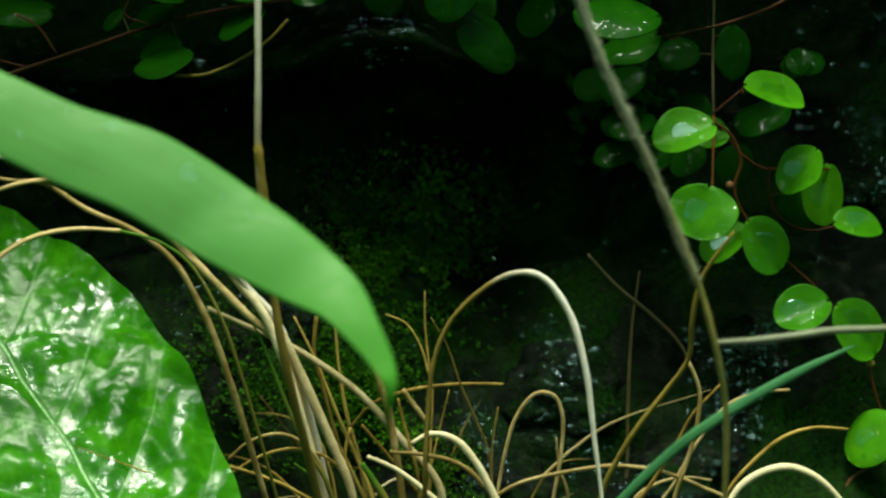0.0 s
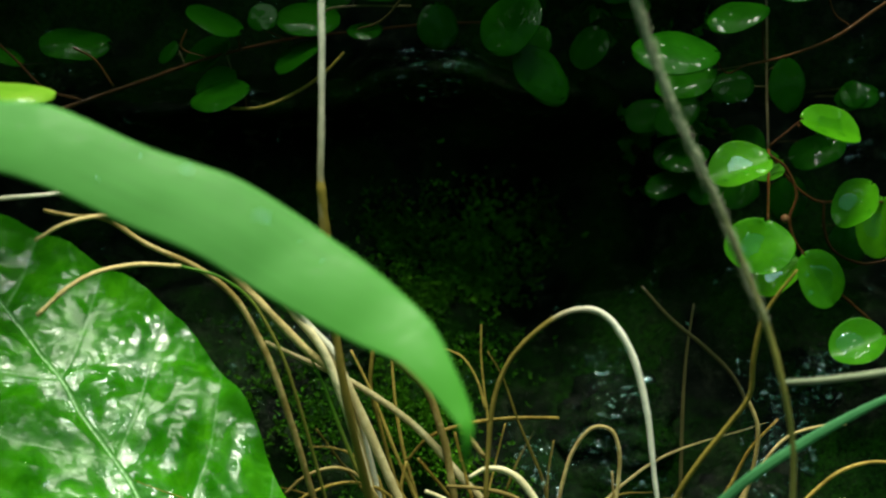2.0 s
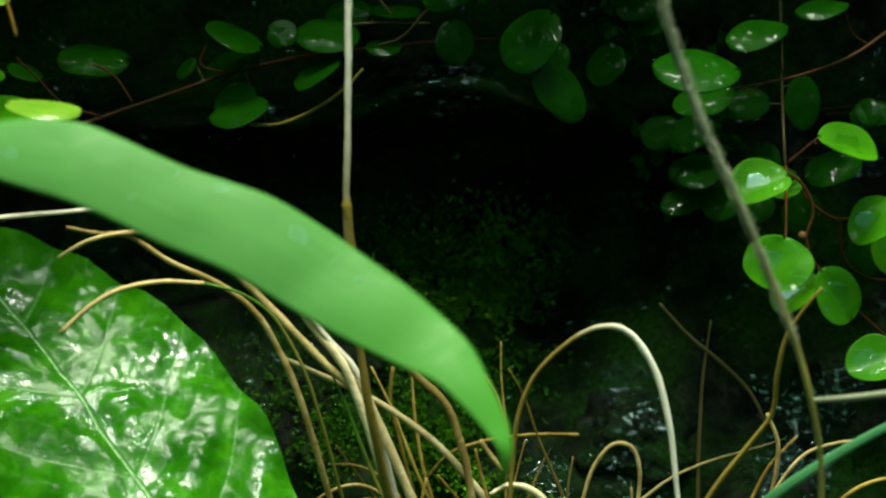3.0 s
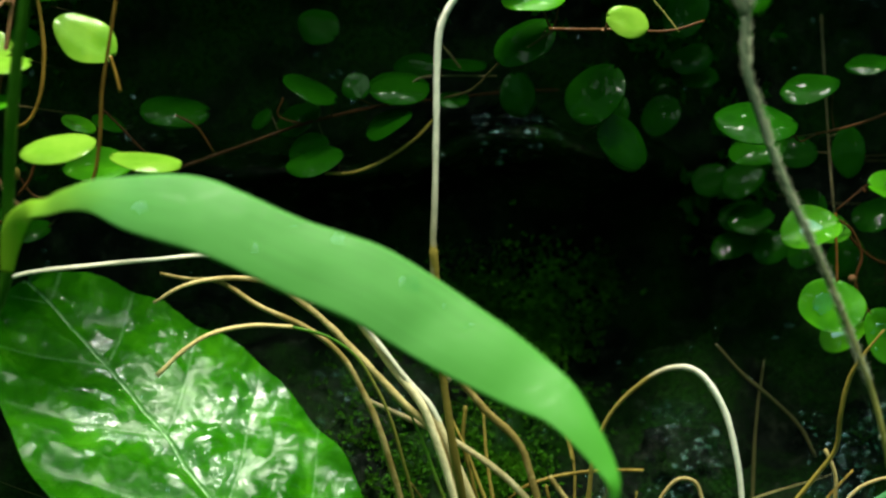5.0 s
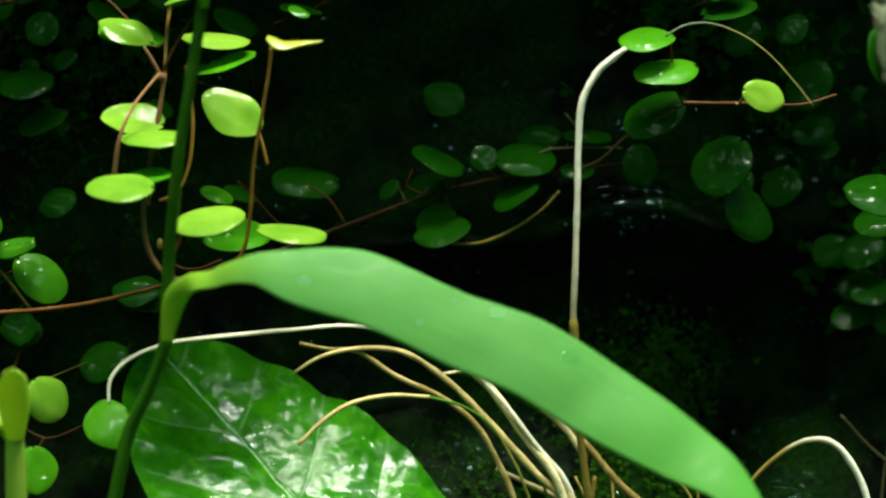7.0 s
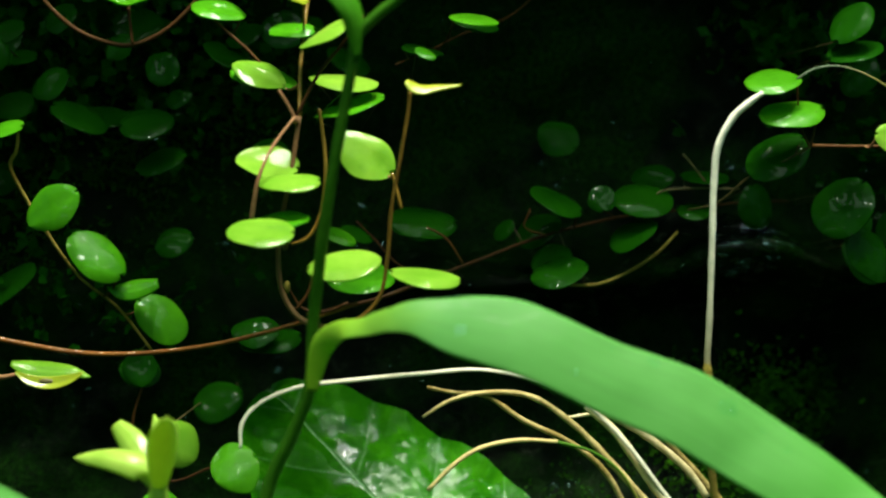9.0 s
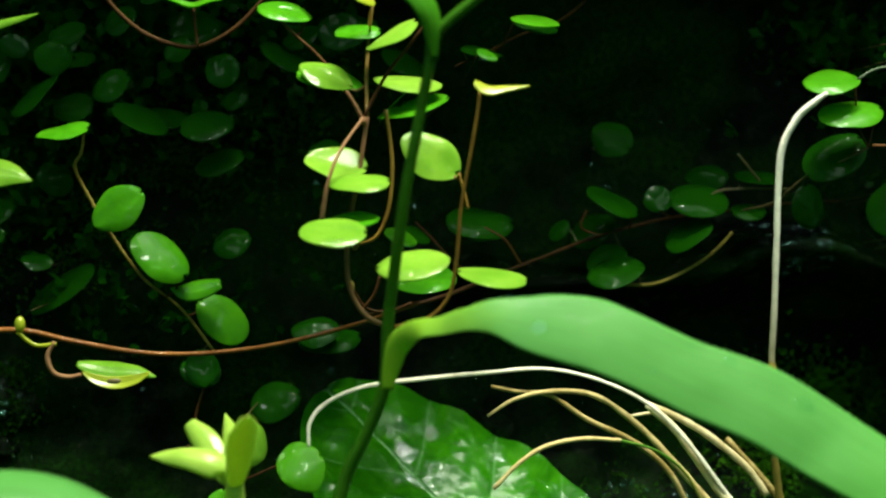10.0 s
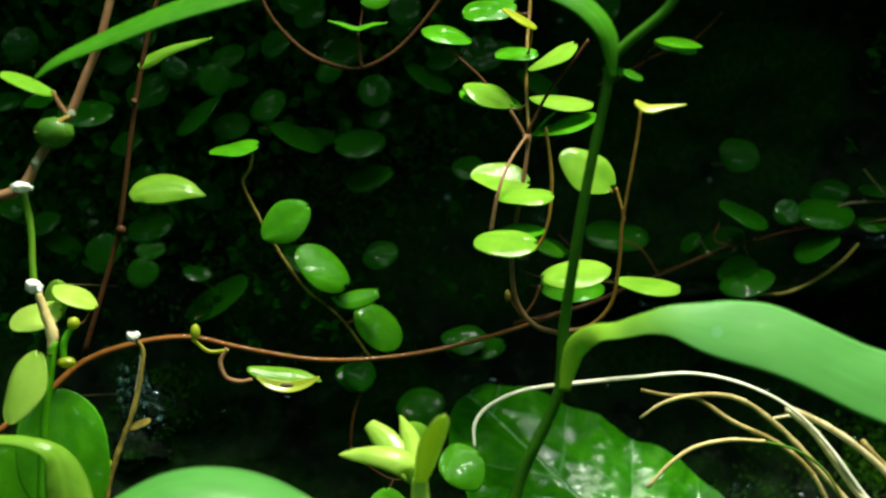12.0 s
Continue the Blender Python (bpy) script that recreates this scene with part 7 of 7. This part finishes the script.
petiole(leaf(runner, SHADED, (-0.093, 0.015, 0.1648), (-0.0838, 0.015, 0.1709), (-0.38, -0.72, 0.58), 0.0096, cup=-0.1, bend=0.12), (-0.0923, 0.0159, 0.1643), (-0.0898, 0.055, 0.1669), DIM, 0.2, 0.0)
petiole(leaf(runner, SHADED, (-0.0971, 0.0227, 0.1813), (-0.1051, 0.0227, 0.1764), (-0.29, -0.83, 0.48), 0.0082, cup=-0.12), (-0.0970, 0.0237, 0.1806), (-0.0999, 0.055, 0.1796), DIM, 0.2, 0.0)
petiole(leaf(runner, SHADED, (-0.0662, 0.0253, 0.173), (-0.0772, 0.0253, 0.1692), (-0.2, -0.78, 0.59), 0.0102, cup=-0.12), (-0.0662, 0.0262, 0.1722), (-0.0701, 0.055, 0.1717), DIM, 0.2, 0.0)
petiole(leaf(runner, SHADED, (-0.1268, 0.0193, 0.1706), (-0.1119, 0.0193, 0.1709), (-0.01, -0.88, 0.48), 0.0131, cup=-0.12), (-0.1265, 0.0204, 0.1700), (-0.1216, 0.055, 0.1707), DIM, 0.2, 0.0)
petiole(leaf(runner, SHADED, (-0.063, 0.0245, 0.1645), (-0.0508, 0.0245, 0.159), (0.31, -0.65, 0.7), 0.0118, cup=-0.1, bend=0.12), (-0.0631, 0.0253, 0.1635), (-0.0587, 0.055, 0.1626), DIM, 0.2, 0.0)
petiole(leaf(runner, SHADED, (-0.0988, 0.0136, 0.1649), (-0.0843, 0.0136, 0.159), (0.32, -0.52, 0.79), 0.0138, cup=-0.1, bend=0.12), (-0.0989, 0.0142, 0.1638), (-0.0937, 0.055, 0.1628), DIM, 0.2, 0.0)

# ---- jointed plant with pale nodes ----

jointed = thing("jointed_plant", (-0.1929, -0.07, -0.12), "jointed plant with pale swollen nodes and yellow-green leaves", "plant")
tube("stem", jointed, PINK, ((-0.1753, -0.07, 0.1724), (-0.1786, -0.07, 0.159), (-0.1822, -0.07, 0.1498), (-0.186, -0.07, 0.1406), (-0.1902, -0.07, 0.135), (-0.1937, -0.07, 0.1293), (-0.1976, -0.07, 0.1227), (-0.2056, -0.07, 0.1199), (-0.2193, -0.07, 0.1187)), (1.00, 1.07, 1.07, 1.21, 1.28, 1.28, 1.49, 1.42, 1.14))
tube("stem", jointed, YOUNG, ((-0.1973, -0.07, 0.1223), (-0.1953, -0.07, 0.1132), (-0.1945, -0.07, 0.0999), (-0.1931, -0.07, 0.095)), (0.92, 0.85, 0.85, 1.00), rough=0.06)
tube("stem", jointed, STRAW, ((-0.1934, -0.07, 0.0964), (-0.192, -0.07, 0.0922), (-0.19, -0.07, 0.0866), (-0.19, -0.07, 0.0817)), (0.92, 1.28, 1.42, 1.14), rough=0.08)
tube("stem", jointed, MATURE, ((-0.1897, -0.07, 0.0845), (-0.1904, -0.07, 0.0782), (-0.1917, -0.07, 0.0655), (-0.1926, -0.07, 0.0445), (-0.1929, -0.07, -0.13)), (1.21, 1.28, 1.07, 1.14))
bead("swollen_node", jointed, GREEN, (-0.1892, -0.0720, 0.1362), 4.3, (1.15, 0.8, 0.9), rough=0.08, label="swollen dark green node")
blade("sheath_rim", jointed, OLIVE, ((-0.1852, -0.074, 0.1404), (-0.1882, -0.074, 0.139), (-0.1912, -0.074, 0.1378), (-0.1937, -0.074, 0.1359)), (1.1, 2.0, 2.0, 0.4), (-0.2, -0.7, 0.6), cup=0.2)
bead("node", jointed, WHITE, (-0.1969, -0.073, 0.1226), 1.83, (1.4, 0.9, 0.7), rough=0.45)
bead("fluffy_node", jointed, WHITE, (-0.1936, -0.074, 0.0982), 1.83, (1.1, 1, 0.95), rough=0.35)
bead("fluffy_node", jointed, WHITE, (-0.1944, -0.075, 0.099), 0.84, rough=0.5)
bead("fluffy_node", jointed, WHITE, (-0.1921, -0.075, 0.0974), 0.70, rough=0.5)
bead("node", jointed, WHITE, (-0.1782, -0.072, 0.1583), 0.99, (0.9, 0.9, 1.3), rough=0.4)
bead("node", jointed, FLUFF, (-0.1851, -0.072, 0.1406), 1.27, rough=0.4)
bead("node", jointed, FLUFF, (-0.1936, -0.072, 0.1285), 1.27, (0.9, 0.9, 1.2), rough=0.4)
bead("bud", jointed, YELLOW, (-0.1864, -0.07, 0.0793), 2.13, (1.1, 0.8, 0.65), rough=0.2)
bead("bud", jointed, YELLOW, (-0.1847, -0.07, 0.0891), 1.56)
petiole(leaf(jointed, BUD, (-0.1896, -0.064, 0.0922), (-0.2022, -0.064, 0.0897), (-0.16, -0.61, 0.77), 0.0114, cup=-0.1, bend=0.12), (-0.1897, -0.0633, 0.0912), (-0.1917, -0.07, 0.0915), VINE)
petiole(leaf(jointed, YOUNG, (-0.1909, -0.058, 0.0989), (-0.1937, -0.058, 0.0888), (-0.51, -0.85, 0.14), 0.0093, cup=-0.12), (-0.1904, -0.0570, 0.0984), (-0.1919, 0.055, 0.0954), DIM, 0.2, 0.0)
petiole(leaf(jointed, BUD, (-0.1806, -0.064, 0.0934), (-0.1905, -0.064, 0.0991), (0.46, -0.41, 0.79), 0.0100, cup=-0.1, bend=0.12), (-0.1814, -0.0635, 0.0926), (-0.1847, -0.07, 0.0887), VINE)
petiole(leaf(jointed, BUD, (-0.1925, -0.076, 0.0815), (-0.1990, -0.08, 0.0655), (-0.35, -0.6, 0.72), 0.0135, cup=-0.05), (-0.1898, -0.0749, 0.0817), (-0.19, -0.07, 0.0822), VINE)
leaf(jointed, YOUNG, (-0.1902, -0.07, 0.1466), (-0.2021, -0.07, 0.1527), (0.43, -0.32, 0.85), 0.0118, cup=-0.1, bend=0.12)
petiole(leaf(jointed, MATURE, (-0.1905, -0.066, 0.1466), (-0.1983, -0.066, 0.1444), (-0.2, -0.65, 0.73), 0.0072, cup=-0.1, bend=0.12), (-0.1905, -0.0652, 0.1456), (-0.1902, -0.07, 0.1466), VINE)
petiole(leaf(jointed, MATURE, (-0.1926, -0.06, 0.0699), (-0.1837, -0.068, 0.0406), (0.1, -0.7, 0.7), 0.0235, bend=0.2), (-0.1928, -0.0588, 0.0695), (-0.1895, 0.055, 0.0596), DIM, 0.2, 0.0)
petiole(leaf(jointed, MATURE, (-0.2105, -0.05, 0.0545), (-0.1988, -0.05, 0.0367), (0, -0.8, 0.6), 0.0187), (-0.2107, -0.0489, 0.0540), (-0.2012, -0.036, 0.0493), VINE)
petiole(leaf(jointed, YELLOW, (-0.1824, -0.035, 0.05), (-0.1839, -0.035, 0.0446), (-0.18, -0.98, 0.05), 0.0049, cup=-0.1, bend=0.1), (-0.1823, -0.0338, 0.0497), (-0.1964, -0.036, 0.0578), PINK)
tube("stem", jointed, MATURE, ((-0.1847, -0.07, 0.0887), (-0.187, -0.07, 0.0845), (-0.1872, -0.07, 0.0796)), (0.64, 1.00, 0.85))
tube("stem", jointed, PINK, ((-0.1902, -0.07, 0.1466), (-0.1884, -0.07, 0.1434), (-0.1863, -0.07, 0.1406)), (0.57, 0.71, 0.78))
blade("leaf", jointed, YOUNG, ((-0.2029, -0.085, 0.0626), (-0.193, -0.085, 0.0619), (-0.1863, -0.085, 0.0592), (-0.1833, -0.085, 0.0524), (-0.1819, -0.085, 0.0403)), (2.7, 3.8, 6.0, 10.4, 12.3), (0.1, -0.6, 0.75), cup=0.15)
tube("stem", jointed, VINE, ((-0.1932, -0.036, 0.0693), (-0.1959, -0.036, 0.0586), (-0.2019, -0.036, 0.0479), (-0.211, -0.036, 0.0388)), (0.78, 0.78, 0.78))

tip_stalk = thing("thin_stalk", (-0.1805, -0.05, -0.12), "thin hairy olive stalk with a white fluffy tip", "stalk")
tube("stem", tip_stalk, OLIVE, ((-0.1731, -0.05, 0.084), (-0.1708, -0.05, 0.0817), (-0.1711, -0.05, 0.0751), (-0.1728, -0.05, 0.0662), (-0.1762, -0.05, 0.0565), (-0.1791, -0.05, 0.0469), (-0.1805, -0.05, 0.0351), (-0.1805, -0.05, -0.13)), (0.52, 0.60, 0.60, 0.67, 0.75, 0.75), rough=0.22)
bead("tip", tip_stalk, WHITE, (-0.173, -0.051, 0.0845), 1.35, (1.1, 1, 0.9), rough=0.45)
bead("tip", tip_stalk, WHITE, (-0.1739, -0.0515, 0.0852), 0.75, rough=0.5)
bead("tip", tip_stalk, WHITE, (-0.172, -0.0505, 0.0853), 0.75, rough=0.5)
fluff(tip_stalk, (-0.1708, -0.05, 0.0813), (-0.1728, -0.05, 0.0662), 0.0007, 150)
fluff(tip_stalk, (-0.1728, -0.05, 0.0662), (-0.1783, -0.05, 0.0491), 0.0007, 150)

# ---- moss on the rock ----
moss_patch(0.0699, 0.0398, 0.0247, 0.0209, 2600, 0.0016, 1)
moss_patch(0.0580, 0.0068, 0.0127, 0.0127, 1500, 0.0015, 2)
moss_patch(0.0749, -0.0182, 0.0153, 0.0136, 800, 0.0014, 3)
moss_patch(0.0318, 0.0306, 0.0266, 0.0209, 700, 0.0014, 4)
moss_patch(-0.1769, 0.0611, 0.0094, 0.0132, 900, 0.0014, 5)
moss_patch(0.0788, 0.1762, 0.0157, 0.0157, 900, 0.0016, 6)
moss_patch(0.0989, 0.0552, 0.0077, 0.0116, 400, 0.0016, 7)
moss_patch(0.0550, 0.0537, 0.0174, 0.0135, 900, 0.0016, 8)
moss_patch(-0.1825, 0.1506, 0.0245, 0.0307, 900, 0.0016, 9)
moss_patch(-0.2060, 0.1683, 0.0286, 0.0229, 1300, 0.0015, 20)
moss_patch(-0.1553, 0.1688, 0.0286, 0.0229, 1300, 0.0015, 21)
moss_patch(-0.1288, 0.1290, 0.0286, 0.0229, 1300, 0.0015, 22)
moss_patch(-0.1721, 0.1118, 0.0286, 0.0229, 1300, 0.0015, 23)
moss_patch(-0.1022, 0.1540, 0.0286, 0.0229, 1300, 0.0015, 24)
moss_patch(-0.2114, 0.1286, 0.0286, 0.0229, 1300, 0.0015, 25)
moss_patch(0.0235, 0.0026, 0.0270, 0.0216, 1300, 0.0015, 26)
moss_patch(0.0790, 0.0560, 0.0220, 0.0150, 700, 0.0016, 31, fresh=True)
moss_patch(0.0600, 0.0340, 0.0220, 0.0150, 500, 0.0016, 32, fresh=True)
moss_patch(0.0560, 0.0150, 0.0050, 0.0040, 90, 0.0015, 33, fresh=True)
moss_patch(0.0680, -0.0060, 0.0070, 0.0050, 90, 0.0015, 34, fresh=True)

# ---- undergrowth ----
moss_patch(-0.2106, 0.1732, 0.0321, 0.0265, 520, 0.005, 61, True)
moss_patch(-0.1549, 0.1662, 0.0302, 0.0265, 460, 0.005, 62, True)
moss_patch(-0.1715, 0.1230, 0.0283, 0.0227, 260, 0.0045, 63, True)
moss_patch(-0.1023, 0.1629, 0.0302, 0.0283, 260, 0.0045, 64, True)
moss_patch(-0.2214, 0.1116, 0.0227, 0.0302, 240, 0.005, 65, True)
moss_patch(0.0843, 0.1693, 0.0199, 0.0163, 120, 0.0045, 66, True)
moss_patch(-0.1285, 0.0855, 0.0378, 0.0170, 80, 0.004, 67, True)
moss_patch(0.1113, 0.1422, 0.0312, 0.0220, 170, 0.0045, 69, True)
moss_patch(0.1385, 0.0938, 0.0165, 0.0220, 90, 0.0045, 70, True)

# ---- stones ----
stone(-0.1782, 0.0570, 0.0066, 0.011, 1)
stone(-0.1886, 0.0447, 0.0060, 0.01, 2)
stone(0.1685, 0.0173, 0.0054, 0.009, 3)
stone(0.0311, 0.0241, 0.0078, 0.013, 4)
stone(0.1187, 0.0007, 0.0096, 0.016, 5)
stone(0.1500, -0.0189, 0.0078, 0.013, 6)
stone(0.0983, -0.0232, 0.0072, 0.012, 7)
stone(0.2109, 0.0598, 0.0060, 0.01, 8)
stone(-0.0330, 0.0479, 0.0060, 0.01, 9)

# ---- water on the rock ----
wet_beads(2600, -0.2, 0.24, -0.05, 0.2, 4)
wet_beads(420, -0.191, -0.169, 0.044, 0.072, 9)
wet_beads(600, 0.16, 0.19, -0.011, 0.03, 12)
wet_beads(600, 0.195, 0.228, 0.040, 0.085, 14)
wet_beads(110, 0.047, 0.079, 0.097, 0.113, 17)
leaf(tip_stalk, OLIVE, (-0.1744, -0.049, 0.0607), (-0.1691, -0.049, 0.0634), (-0.43, -0.31, 0.85), 0.0052, cup=-0.1, bend=0.12)
wet_beads(1500, 0.085, 0.165, -0.023, 0.022, 19)
wet_beads(260, 0.004, 0.064, -0.011, 0.035, 23)
wet_beads(160, -0.204, -0.104, 0.145, 0.185, 29)
